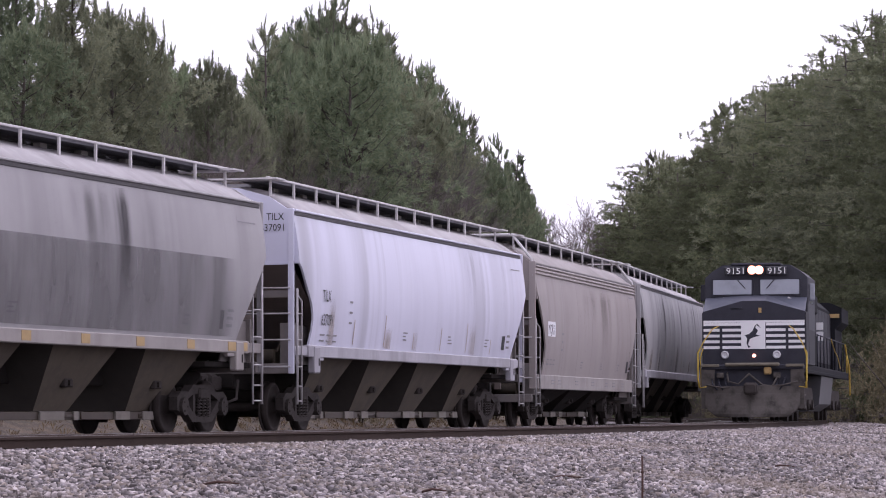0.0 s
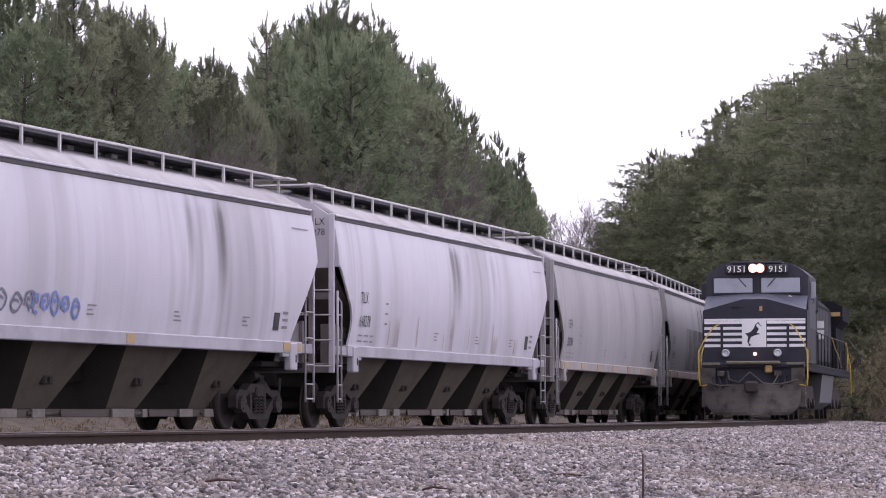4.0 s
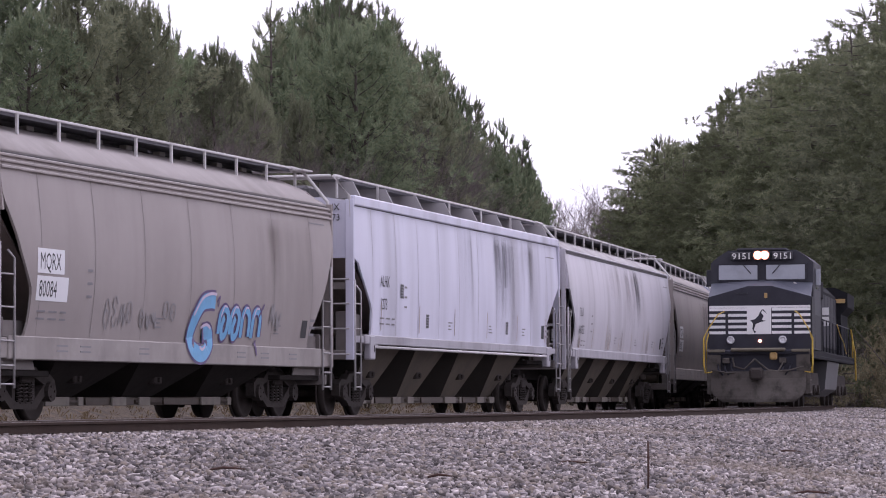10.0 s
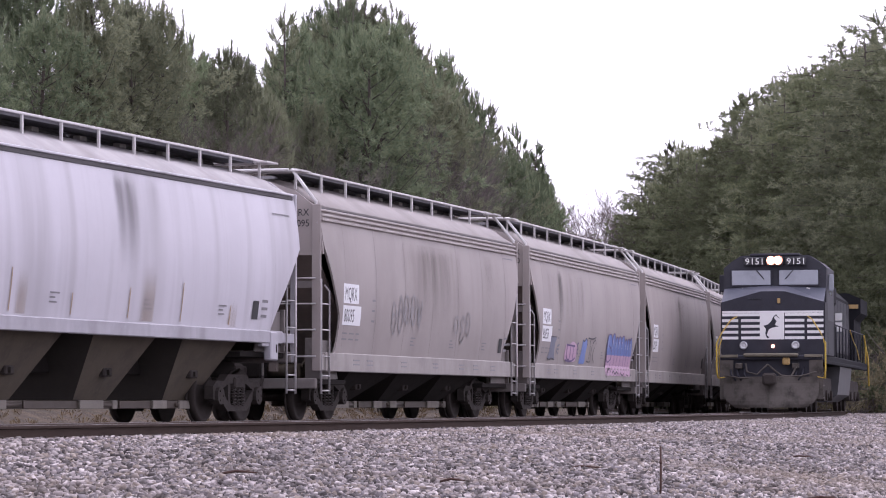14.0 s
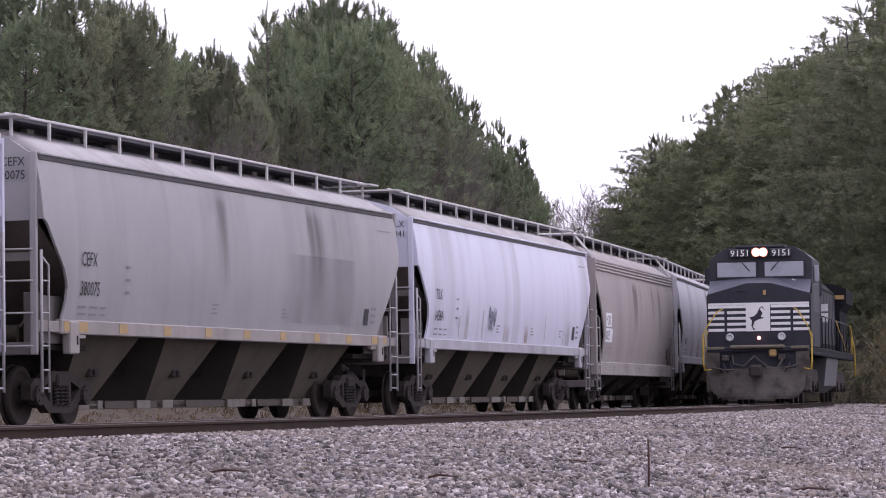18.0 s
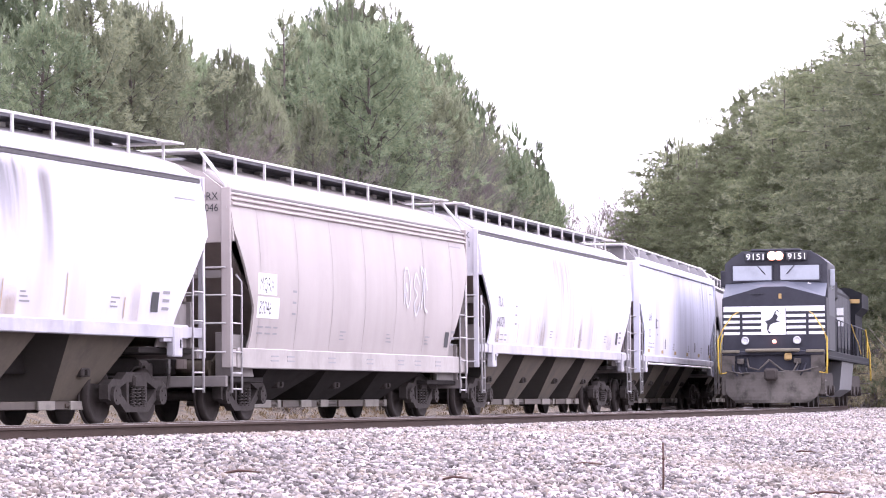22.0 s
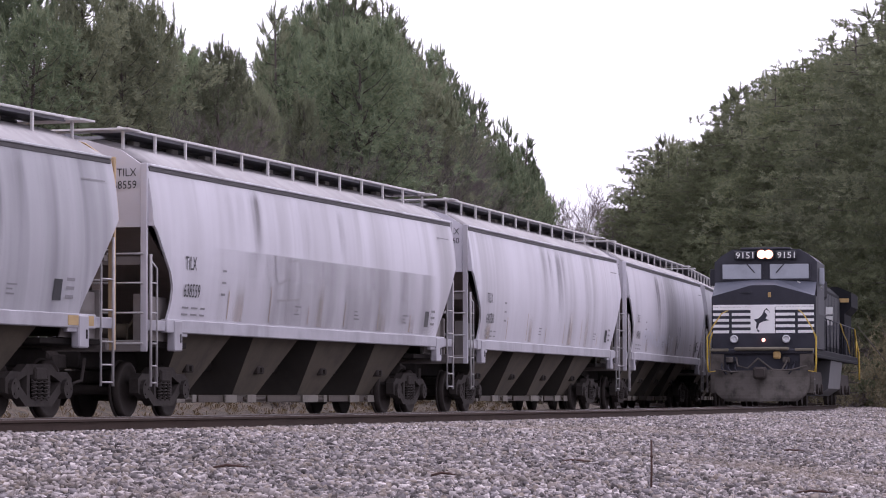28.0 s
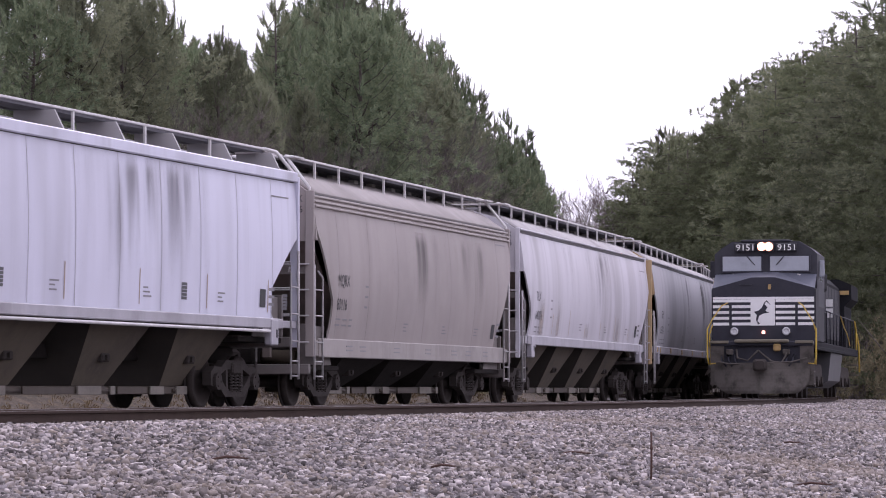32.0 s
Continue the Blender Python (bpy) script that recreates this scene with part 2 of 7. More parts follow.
M_GHOST = mat("spray_paint_almost_faded", (0.59, 0.59, 0.66), 0.5, 0, 0.3, 3)
M_FAINT = mat("spray_paint_faint_blue_grey", (0.50, 0.50, 0.58), 0.55, 0, 0.3, 4)
M_RAIL = mat("rail_rusty_steel", (0.054, 0.038, 0.031), 0.85, 0, 0.5, 3.0, None, 0, 0.2, 30, spec=0.1)
M_RAILTOP = mat("rail_head_polished", (0.30, 0.28, 0.27), 0.4, 0.8, 0.2, 5)
M_TIE = mat("tie_creosote_wood", (0.06, 0.047, 0.04), 0.9, 0, 0.5, 5, None, 0, 0.4, 30, per_object=0.3)


def stone_material(name, tones):
    m = bpy.data.materials.new(name)
    m.use_nodes = True
    nt, ln = m.node_tree.nodes, m.node_tree.links
    bsdf = nt["Principled BSDF"]
    bsdf.inputs["Roughness"].default_value = 0.85
    geo, cr = nt.new("ShaderNodeNewGeometry"), nt.new("ShaderNodeValToRGB")
    cr.color_ramp.interpolation = "CONSTANT"
    while len(cr.color_ramp.elements) < len(tones):
        cr.color_ramp.elements.new(0.5)
    for k, t in enumerate(tones):
        cr.color_ramp.elements[k].position, cr.color_ramp.elements[k].color = k / len(tones), (*t, 1)
    ln.new(geo.outputs["Random Per Island"], cr.inputs[0])
    tc, ns, mx = nt.new("ShaderNodeTexCoord"), nt.new("ShaderNodeTexNoise"), nt.new("ShaderNodeMix")
    ns.inputs["Scale"].default_value, ns.inputs["Detail"].default_value = 0.35, 6
    ln.new(tc.outputs["Object"], ns.inputs["Vector"])
    mx.data_type, mx.blend_type = "RGBA", "MULTIPLY"
    mr = nt.new("ShaderNodeMapRange")
    mr.inputs["From Min"].default_value, mr.inputs["From Max"].default_value = 0.3, 0.7
    mr.inputs["To Min"].default_value, mr.inputs["To Max"].default_value = 0.75, 1.2
    ln.new(ns.outputs["Fac"], mr.inputs["Value"])
    cc = nt.new("ShaderNodeCombineColor")
    for k in range(3):
        ln.new(mr.outputs[0], cc.inputs[k])
    mx.inputs[0].default_value = 1.0
    ln.new(cr.outputs[0], mx.inputs[6])
    ln.new(cc.outputs[0], mx.inputs[7])
    dust, near, tan = nt.new("ShaderNodeTexNoise"), nt.new("ShaderNodeMapRange"), nt.new("ShaderNodeMix")
    dust.inputs["Scale"].default_value, dust.inputs["Detail"].default_value = 0.16, 4
    ln.new(tc.outputs["Object"], dust.inputs["Vector"])
    near.inputs["From Min"].default_value, near.inputs["From Max"].default_value, near.inputs["To Max"].default_value = 0.52, 0.70, 0.55
    ln.new(dust.outputs["Fac"], near.inputs["Value"])
    tan.data_type = "RGBA"
    ln.new(near.outputs[0], tan.inputs[0])
    ln.new(mx.outputs[2], tan.inputs[6])
    tan.inputs[7].default_value = (0.27, 0.215, 0.165, 1)
    ln.new(tan.outputs[2], bsdf.inputs["Base Color"])
    return m


def stain_material(name, colour, strength, freq=4.0):
    """Grime that ran down from the eave: soft streaks that thin out towards the sides and the foot of the stain."""
    m = bpy.data.materials.new(name)
    m.use_nodes = True
    nt, ln = m.node_tree.nodes, m.node_tree.links
    bsdf = nt["Principled BSDF"]
    bsdf.inputs["Base Color"].default_value, bsdf.inputs["Roughness"].default_value = (*colour, 1), 0.75
    tc, info, sep = nt.new("ShaderNodeTexCoord"), nt.new("ShaderNodeObjectInfo"), nt.new("ShaderNodeSeparateXYZ")
    ln.new(tc.outputs["Generated"], sep.inputs[0])

    def ramp(v, a, b, lo=0.0, hi=1.0):
        n = nt.new("ShaderNodeMapRange")
        n.interpolation_type = "SMOOTHSTEP"
        for key, val in (("From Min", a), ("From Max", b), ("To Min", lo), ("To Max", hi)):
            n.inputs[key].default_value = val
        ln.new(v, n.inputs["Value"])
        return n.outputs[0]

    def times(a, b):
        n = nt.new("ShaderNodeMath")
        n.operation, n.use_clamp = "MULTIPLY", True
        ln.new(a, n.inputs[0])
        ln.new(b, n.inputs[1])
        return n.outputs[0]

    total = None
    for f, z, lo, hi in ((freq * 0.35, 0.12, 0.40, 0.74), (freq, 0.22, 0.32, 0.76)):
        ns, mp, off = nt.new("ShaderNodeTexNoise"), nt.new("ShaderNodeMapping"), nt.new("ShaderNodeCombineXYZ")
        mp.inputs["Scale"].default_value = (f, 0.0, z)
        ln.new(info.outputs["Random"], off.inputs[0])
        sh = nt.new("ShaderNodeVectorMath")
        sh.operation = "MULTIPLY_ADD"
        ln.new(off.outputs[0], sh.inputs[0])
        sh.inputs[1].default_value = (40, 40, 40)
        ln.new(tc.outputs["Object"], sh.inputs[2])
        ln.new(sh.outputs[0], mp.inputs["Vector"])
        ln.new(mp.outputs[0], ns.inputs["Vector"])
        ns.inputs["Scale"].default_value, ns.inputs["Detail"].default_value = 1.0, 2.0
        v = ramp(ns.outputs["Fac"], lo, hi)
        total = v if total is None else times(total, v)
    total = times(total, ramp(sep.outputs[0], 0.0, 0.3))
    total = times(total, ramp(sep.outputs[0], 1.0, 0.7))
    total = times(total, ramp(sep.outputs[2], 1.0, 0.86, 0.25, 1.0))
    total = times(total, ramp(sep.outputs[2], 0.0, 0.9, 0.0, strength))
    ln.new(total, bsdf.inputs["Alpha"])
    return m


def band_material(name, colour, strength, top=1.0, ends=0.3):
    """Old paint left in a band: a sharp top edge, ends that thin out, uneven within."""
    m = bpy.data.materials.new(name)
    m.use_nodes = True
    nt, ln = m.node_tree.nodes, m.node_tree.links
    bsdf = nt["Principled BSDF"]
    bsdf.inputs["Base Color"].default_value, bsdf.inputs["Roughness"].default_value = (*colour, 1), 0.65
    tc, sep, ns, mp = nt.new("ShaderNodeTexCoord"), nt.new("ShaderNodeSeparateXYZ"), nt.new("ShaderNodeTexNoise"), nt.new("ShaderNodeMapping")
    ln.new(tc.outputs["Generated"], sep.inputs[0])
    mp.inputs["Scale"].default_value = (1.3, 0.0, 0.35)
    ln.new(tc.outputs["Object"], mp.inputs["Vector"])
    ln.new(mp.outputs[0], ns.inputs["Vector"])
    ns.inputs["Scale"].default_value, ns.inputs["Detail"].default_value = 1.0, 3.0
    last = None
    for src, a, b, lo, hi in ((ns.outputs["Fac"], 0.3, 0.75, 0.35, 1.0), (sep.outputs[0], 0.0, ends, 0.0, 1.0), (sep.outputs[2], 1.001, top, 0.0, 1.0), (sep.outputs[0], 1.0, 1.0 - ends / 3, 0.0, strength)):
        n = nt.new("ShaderNodeMapRange")
        n.interpolation_type = "SMOOTHSTEP"
        for key, val in (("From Min", a), ("From Max", b), ("To Min", lo), ("To Max", hi)):
            n.inputs[key].default_value = val
        ln.new(src, n.inputs["Value"])
        if last is None:
            last = n.outputs[0]
            continue
        by = nt.new("ShaderNodeMath")
        by.operation, by.use_clamp = "MULTIPLY", True
        ln.new(last, by.inputs[0])
        ln.new(n.outputs[0], by.inputs[1])
        last = by.outputs[0]
    ln.new(last, bsdf.inputs["Alpha"])
    return m


M_BANDDARK = band_material("dirty_paint_band_soft", (0.17, 0.16, 0.16), 0.85)
M_BANDGREY = band_material("faded_paint_band_soft", (0.30, 0.285, 0.285), 0.45)
M_SMEAR = band_material("rust_smear_tan", (0.40, 0.30, 0.20), 0.5, 0.3, 0.5)
M_STAIN = stain_material("grime_runs_soft", (0.15, 0.135, 0.13), 0.85, 2.4)
M_STAINBLACK = stain_material("grime_runs_black", (0.055, 0.050, 0.050), 1.25, 2.6)
M_STAINBROWN = stain_material("grime_runs_brown", (0.14, 0.11, 0.09), 0.6, 1.5)

M_STONES = stone_material("ballast_stones", [(0.276, 0.241, 0.230), (0.216, 0.188, 0.182), (0.135, 0.118, 0.114), (0.360, 0.318, 0.308), (0.239, 0.202, 0.178), (0.075, 0.064, 0.061), (0.193, 0.171, 0.175), (0.47, 0.42, 0.405), (0.253, 0.210, 0.175), (0.10, 0.087, 0.083)])


def ground_material():
    """Crushed stone near the line, dry grass and leaf litter away from it, by the distance from the bend's centre."""
    m = bpy.data.materials.new("ballast_and_litter")
    m.use_nodes = True
    nt, ln = m.node_tree.nodes, m.node_tree.links
    bsdf = nt["Principled BSDF"]
    bsdf.inputs["Roughness"].default_value = 0.9
    tc = nt.new("ShaderNodeTexCoord")
    dist = nt.new("ShaderNodeVectorMath")
    dist.operation = "DISTANCE"
    flat = nt.new("ShaderNodeVectorMath")
    flat.operation = "MULTIPLY"
    flat.inputs[1].default_value = (1, 1, 0)
    ln.new(tc.outputs["Object"], flat.inputs[0])
    ln.new(flat.outputs[0], dist.inputs[0])
    dist.inputs[1].default_value = (CX, CY, 0)

    def noise_of(sc, detail=5):
        n = nt.new("ShaderNodeTexNoise")
        n.inputs["Scale"].default_value, n.inputs["Detail"].default_value = sc, detail
        ln.new(tc.outputs["Object"], n.inputs["Vector"])
        return n.outputs["Fac"]

    def ramp(v, a, b, lo=0.0, hi=1.0):
        n = nt.new("ShaderNodeMapRange")
        n.inputs["From Min"].default_value, n.inputs["From Max"].default_value = a, b
        n.inputs["To Min"].default_value, n.inputs["To Max"].default_value = lo, hi
        ln.new(v, n.inputs["Value"])
        return n.outputs[0]

    def mix(a, b, f):
        n = nt.new("ShaderNodeMix")
        n.data_type = "RGBA"
        for sock, v in ((n.inputs[6], a), (n.inputs[7], b), (n.inputs[0], f)):
            if hasattr(v, "is_output"):
                ln.new(v, sock)
            else:
                sock.default_value = v
        return n.outputs[2]

    wob = nt.new("ShaderNodeMath")
    wob.operation = "MULTIPLY_ADD"
    ln.new(noise_of(0.5), wob.inputs[0])
    wob.inputs[1].default_value = 2.4
    ln.new(dist.outputs["Value"], wob.inputs[2])
    vor = nt.new("ShaderNodeTexVoronoi")
    vor.inputs["Scale"].default_value = 16.0
    ln.new(tc.outputs["Object"], vor.inputs["Vector"])
    bw = nt.new("ShaderNodeSeparateColor")
    ln.new(vor.outputs["Color"], bw.inputs[0])
    # darker than the loose stones, so the gaps between them look shaded
    gravel = mix((0.05, 0.045, 0.043, 1), (0.17, 0.15, 0.148, 1), bw.outputs[0])
    gravel = mix(gravel, (0.20, 0.15, 0.11, 1), ramp(noise_of(0.22), 0.56, 0.72, 0, 0.5))
    litter = mix((0.105, 0.075, 0.05, 1), (0.05, 0.04, 0.027, 1), ramp(noise_of(1.8), 0.35, 0.65))
    litter = mix(litter, (0.17, 0.125, 0.08, 1), ramp(noise_of(9.0), 0.5, 0.75))
    green = mix(litter, (0.035, 0.042, 0.018, 1), ramp(noise_of(0.4), 0.5, 0.65))
    left = ramp(wob.outputs[0], RADIUS - 2.6, RADIUS - 1.9)
    right = ramp(wob.outputs[0], RADIUS + 22, RADIUS + 24)
    c = mix(litter, gravel, left)
    c = mix(c, green, right)
    ln.new(c, bsdf.inputs["Base Color"])
    b = nt.new("ShaderNodeBump")
    b.inputs["Strength"].default_value, b.inputs["Distance"].default_value = 0.8, 0.05
    ln.new(vor.outputs["Distance"], b.inputs["Height"])
    ln.new(b.outputs[0], bsdf.inputs["Normal"])
    return m


M_GROUND = ground_material()


def leaf_material(name, base, base2):
    m = bpy.data.materials.new(name)
    m.use_nodes = True
    nt, ln = m.node_tree.nodes, m.node_tree.links
    nt.remove(nt["Principled BSDF"])
    dif, tra, both = nt.new("ShaderNodeBsdfDiffuse"), nt.new("ShaderNodeBsdfTranslucent"), nt.new("ShaderNodeMixShader")
    both.inputs[0].default_value = 0.35
    ln.new(dif.outputs[0], both.inputs[1])
    ln.new(tra.outputs[0], both.inputs[2])
    ln.new(both.outputs[0], nt["Material Output"].inputs["Surface"])
    geo, info, cr = nt.new("ShaderNodeNewGeometry"), nt.new("ShaderNodeObjectInfo"), nt.new("ShaderNodeMix")
    cr.data_type = "RGBA"
    cr.inputs[6].default_value, cr.inputs[7].default_value = (*base, 1), (*base2, 1)
    ln.new(geo.outputs["Random Per Island"], cr.inputs[0])
    sc = nt.new("ShaderNodeMapRange")
    sc.inputs["To Min"].default_value, sc.inputs["To Max"].default_value = 0.7, 1.35
    ln.new(info.outputs["Random"], sc.inputs["Value"])
    cc, mu = nt.new("ShaderNodeCombineColor"), nt.new("ShaderNodeMix")
    for k in range(3):
        ln.new(sc.outputs[0], cc.inputs[k])
    mu.data_type, mu.blend_type = "RGBA", "MULTIPLY"
    mu.inputs[0].default_value = 1.0
    ln.new(cr.outputs[2], mu.inputs[6])
    ln.new(cc.outputs[0], mu.inputs[7])
    ln.new(mu.outputs[2], dif.inputs["Color"])
    ln.new(mu.outputs[2], tra.inputs["Color"])
    return m


M_PINE = leaf_material("pine_needles", (0.145, 0.186, 0.116), (0.238, 0.272, 0.166))
M_PINE2 = leaf_material("pine_needles_olive", (0.156, 0.172, 0.116), (0.232, 0.244, 0.154))
M_CEDAR = leaf_material("evergreen_sprays_dark", (0.110, 0.127, 0.078), (0.180, 0.194, 0.110))
M_TWIGS = leaf_material("bare_twigs_brown", (0.120, 0.103, 0.098), (0.185, 0.160, 0.150))
M_BARK = mat("bark_grey_brown", (0.085, 0.07, 0.06), 0.9, 0, 0.5, 5, None, 0, 0.6, 12, per_object=0.25)
M_SCRUB = leaf_material("scrub_olive_brown", (0.190, 0.168, 0.105), (0.30, 0.265, 0.165))
M_BAREBARK = mat("bark_bare_grey", (0.17, 0.15, 0.14), 0.9, 0, 0.5, 5, None, 0, 0.4, 12, per_object=0.25)
M_GRASS = leaf_material("dry_grass", (0.16, 0.115, 0.07), (0.24, 0.18, 0.105))


# ---- mesh building ----
class Shape:
    """Collects faces; each piece is added whole."""

    def __init__(self):
        self.v, self.f, self.smooth = [], [], []

    def add(self, verts, faces, smooth_faces=False):
        k = len(self.v)
        self.v += [tuple(p) for p in verts]
        self.f += [tuple(i + k for i in fc) for fc in faces]
        self.smooth += [smooth_faces] * len(faces)
        return self

    def box(self, x0, x1, y0, y1, z0, z1, b=0.0):
        if b <= 0:
            vs = [(x, y, z) for x in (x0, x1) for y in (y0, y1) for z in (z0, z1)]
            return self.add(vs, [(0, 1, 3, 2), (4, 6, 7, 5), (0, 4, 5, 1), (2, 3, 7, 6), (0, 2, 6, 4), (1, 5, 7, 3)])
        # chamfered along the edges that run in x, and at both ends
        ring = [(y0 + b, z0), (y1 - b, z0), (y1, z0 + b), (y1, z1 - b), (y1 - b, z1), (y0 + b, z1), (y0, z1 - b), (y0, z0 + b)]
        yc, zc = (y0 + y1) / 2, (z0 + z1) / 2
        sh = lambda y, z: (yc + (y - yc) * (1 - 2 * b / abs(y1 - y0)), zc + (z - zc) * (1 - 2 * b / abs(z1 - z0)))
        inner = [sh(*p) for p in ring]
        return self.loft([[(x0, *p) for p in inner], [(x0 + b, *p) for p in ring], [(x1 - b, *p) for p in ring], [(x1, *p) for p in inner]], caps=True)

    def loft(self, rings, caps=True, closed=True, smooth_faces=False):
        n, vs, fs = len(rings[0]), [], []
        for r in rings:
            vs += r
        m = n if closed else n - 1
        for a in range(len(rings) - 1):
            for i in range(m):
                j = (i + 1) % n
                fs.append((a * n + i, a * n + j, (a + 1) * n + j, (a + 1) * n + i))
        self.add(vs, fs, smooth_faces)
        if caps:
            k = len(self.v) - len(vs)
            self.f += [tuple(k + i for i in range(n - 1, -1, -1)), tuple(k + (len(rings) - 1) * n + i for i in range(n))]
            self.smooth += [False, False]
        return self

    def tube(self, pts, r, n=6):
        """A round bar along the points; r may be one radius or one for each."""
        pts = [Vector(p) for p in pts]
        rs = r if isinstance(r, (list, tuple)) else [r] * len(pts)
        rings = []
        for i, p in enumerate(pts):
            d = (pts[min(i + 1, len(pts) - 1)] - pts[max(i - 1, 0)]).normalized()
            a = d.cross(Vector((0, 0, 1)) if abs(d.z) < 0.9 else Vector((1, 0, 0))).normalized()
            b = d.cross(a)
            rings.append([tuple(p + (a * math.cos(t) + b * math.sin(t)) * rs[i]) for t in [2 * math.pi * k / n for k in range(n)]])
        return self.loft(rings, True, True, True)

    def disc(self, c, r, y0, y1, n=24):
        """A wheel or drum whose axis runs in y."""
        rings = [[(c[0] + r * math.cos(t), y, c[2] + r * math.sin(t)) for t in [2 * math.pi * k / n for k in range(n)]] for y in (y0, y1)]
        return self.loft(rings, True, True, False)

    def prism(self, outline, y0, y1):
        """An outline in x and z, pushed through from y0 to y1."""
        return self.loft([[(x, y0, z) for x, z in outline], [(x, y1, z) for x, z in outline]])

    def mesh(self, name):
        me = bpy.data.meshes.new(name)
        me.from_pydata(self.v, [], self.f)
        me.polygons.foreach_set("use_smooth", self.smooth)
        me.update()
        return me


def part(name, shape, material, parent=None, label="", mesh=None, m=None):
    me = mesh or shape.mesh(name)
    if not me.materials:
        me.materials.append(material)
    ob = new(name, me)
    if parent:
        ob.parent = parent
    if m is not None:
        ob.matrix_basis = m
    if label:
        ob["label"] = label
    return ob


def thing(name, label, category, group="", m=None):
    ob = new(name)
    ob.empty_display_size = 0.3
    if m is not None:
        ob.matrix_basis = m
    return tagged(ob, label, category, group)


FONT = {}


def letters(text, height):
    """The faces of a line of writing in x and z, its left foot at the origin."""
    key = (text, height)
    if key not in FONT:
        cu = bpy.data.curves.new("writing", "FONT")
        cu.body, cu.size, cu.resolution_u, cu.fill_mode = text, height * 1.38, 2, "FRONT"
        ob = bpy.data.objects.new("writing", cu)
        scene.collection.objects.link(ob)
        dg = bpy.context.evaluated_depsgraph_get()
        me = bpy.data.meshes.new_from_object(ob.evaluated_get(dg))
        FONT[key] = ([(v.co.x, v.co.y) for v in me.vertices], [tuple(p.vertices) for p in me.polygons])
        bpy.data.objects.remove(ob)
        bpy.data.curves.remove(cu)
        bpy.data.meshes.remove(me)
    return FONT[key]

# ---- ground, ballast and track ----
def build_ground():
    lats = sorted(set([-RADIUS + 0.5, -380, -300, -200, -150] + list(range(-120, -24, 6)) + [-24 + 1.2 * k for k in range(14)] + [-7 + 0.5 * k for k in range(10)] +
                      [-2 + 0.7 * k for k in range(13)] + [7.2 + 0.45 * k for k in range(36)] + [24 + 3 * k for k in range(14)] +
                      [75, 100, 140, 200, 300, 400, 700, 1200, 2200, 3500]))
    turn = 2 * math.pi * RADIUS
    ss = sorted(set([-40 + 1.0 * k for k in range(190)] + [-400 + 15 * k for k in range(24)] + [150 + 6 * k for k in range(60)] + [510 + 50 * k for k in range(int((turn - 910) / 50))] ))
    ss = [s for s in ss if s < turn - 400.1]
    vs = []
    for s in ss:
        for lat in lats:
            x, y, a = on_line(s, lat)
            z = surface_z(s, lat)
            vs.append((x, y, z))
    n, k = len(lats), len(ss)
    fs = [(i * n + j, i * n + j + 1, ((i + 1) % k) * n + j + 1, ((i + 1) % k) * n + j) for i in range(k) for j in range(n - 1)]
    fs.append(tuple(i * n for i in range(k - 1, -1, -1)))
    sh = Shape()
    sh.add(vs, fs, True)
    return tagged(part("ground", sh, M_GROUND), "grey crushed stone shoulder running into dry leaf litter", "ground", kind="structure")


build_ground()


def build_stones(name, count, s0, s1, l0, l1, size0, size1, seed, label, lift=0.0):
    rng = np.random.default_rng(seed)
    s, lat = rng.uniform(s0, s1, count), rng.uniform(l0, l1, count)
    a = HEAD - KAPPA * s
    x, y = CX + (RADIUS + lat) * np.cos(a), CY - (RADIUS + lat) * np.sin(a)
    z = np.array([surface_z(p, q) for p, q in zip(s, lat)]) + lift
    base = np.array([(i, j, k) for i in (-1, 1) for j in (-1, 1) for k in (-1, 1)], float) * 0.66
    quad = np.array([(0, 1, 3, 2), (4, 6, 7, 5), (0, 4, 5, 1), (2, 3, 7, 6), (0, 2, 6, 4), (1, 5, 7, 3)])
    size = rng.uniform(size0, size1, (count, 1, 1)) * rng.uniform(0.6, 1.35, (count, 1, 3)) * np.array((1.0, 1.0, 0.8))
    v = (base[None] + rng.uniform(-0.36, 0.36, (count, 8, 3))) * size
    yaw, tip = rng.uniform(0, 6.28, count), rng.uniform(-0.9, 0.9, count)
    c, sn, ct, st = np.cos(yaw), np.sin(yaw), np.cos(tip), np.sin(tip)
    vx, vz = v[..., 0] * ct[:, None] - v[..., 2] * st[:, None], v[..., 0] * st[:, None] + v[..., 2] * ct[:, None]
    px = vx * c[:, None] - v[..., 1] * sn[:, None] + x[:, None]
    py = vx * sn[:, None] + v[..., 1] * c[:, None] + y[:, None]
    pz = vz + z[:, None] + size[:, :, 2] * 0.25
    co = np.stack([px, py, pz], -1).reshape(-1, 3)
    faces = (quad[None] + (np.arange(count) * 8)[:, None, None]).reshape(-1, 4)
    me = bpy.data.meshes.new(name)
    me.vertices.add(len(co))
    me.vertices.foreach_set("co", co.ravel())
    me.loops.add(faces.size)
    me.loops.foreach_set("vertex_index", faces.ravel().astype(np.int32))
    me.polygons.add(len(faces))
    me.polygons.foreach_set("loop_start", np.arange(0, faces.size, 4, dtype=np.int32))
    me.update(calc_edges=True)
    me.validate()
    me.materials.append(M_STONES)
    return tagged(new(name, me), label, "gravel", kind="stuff")


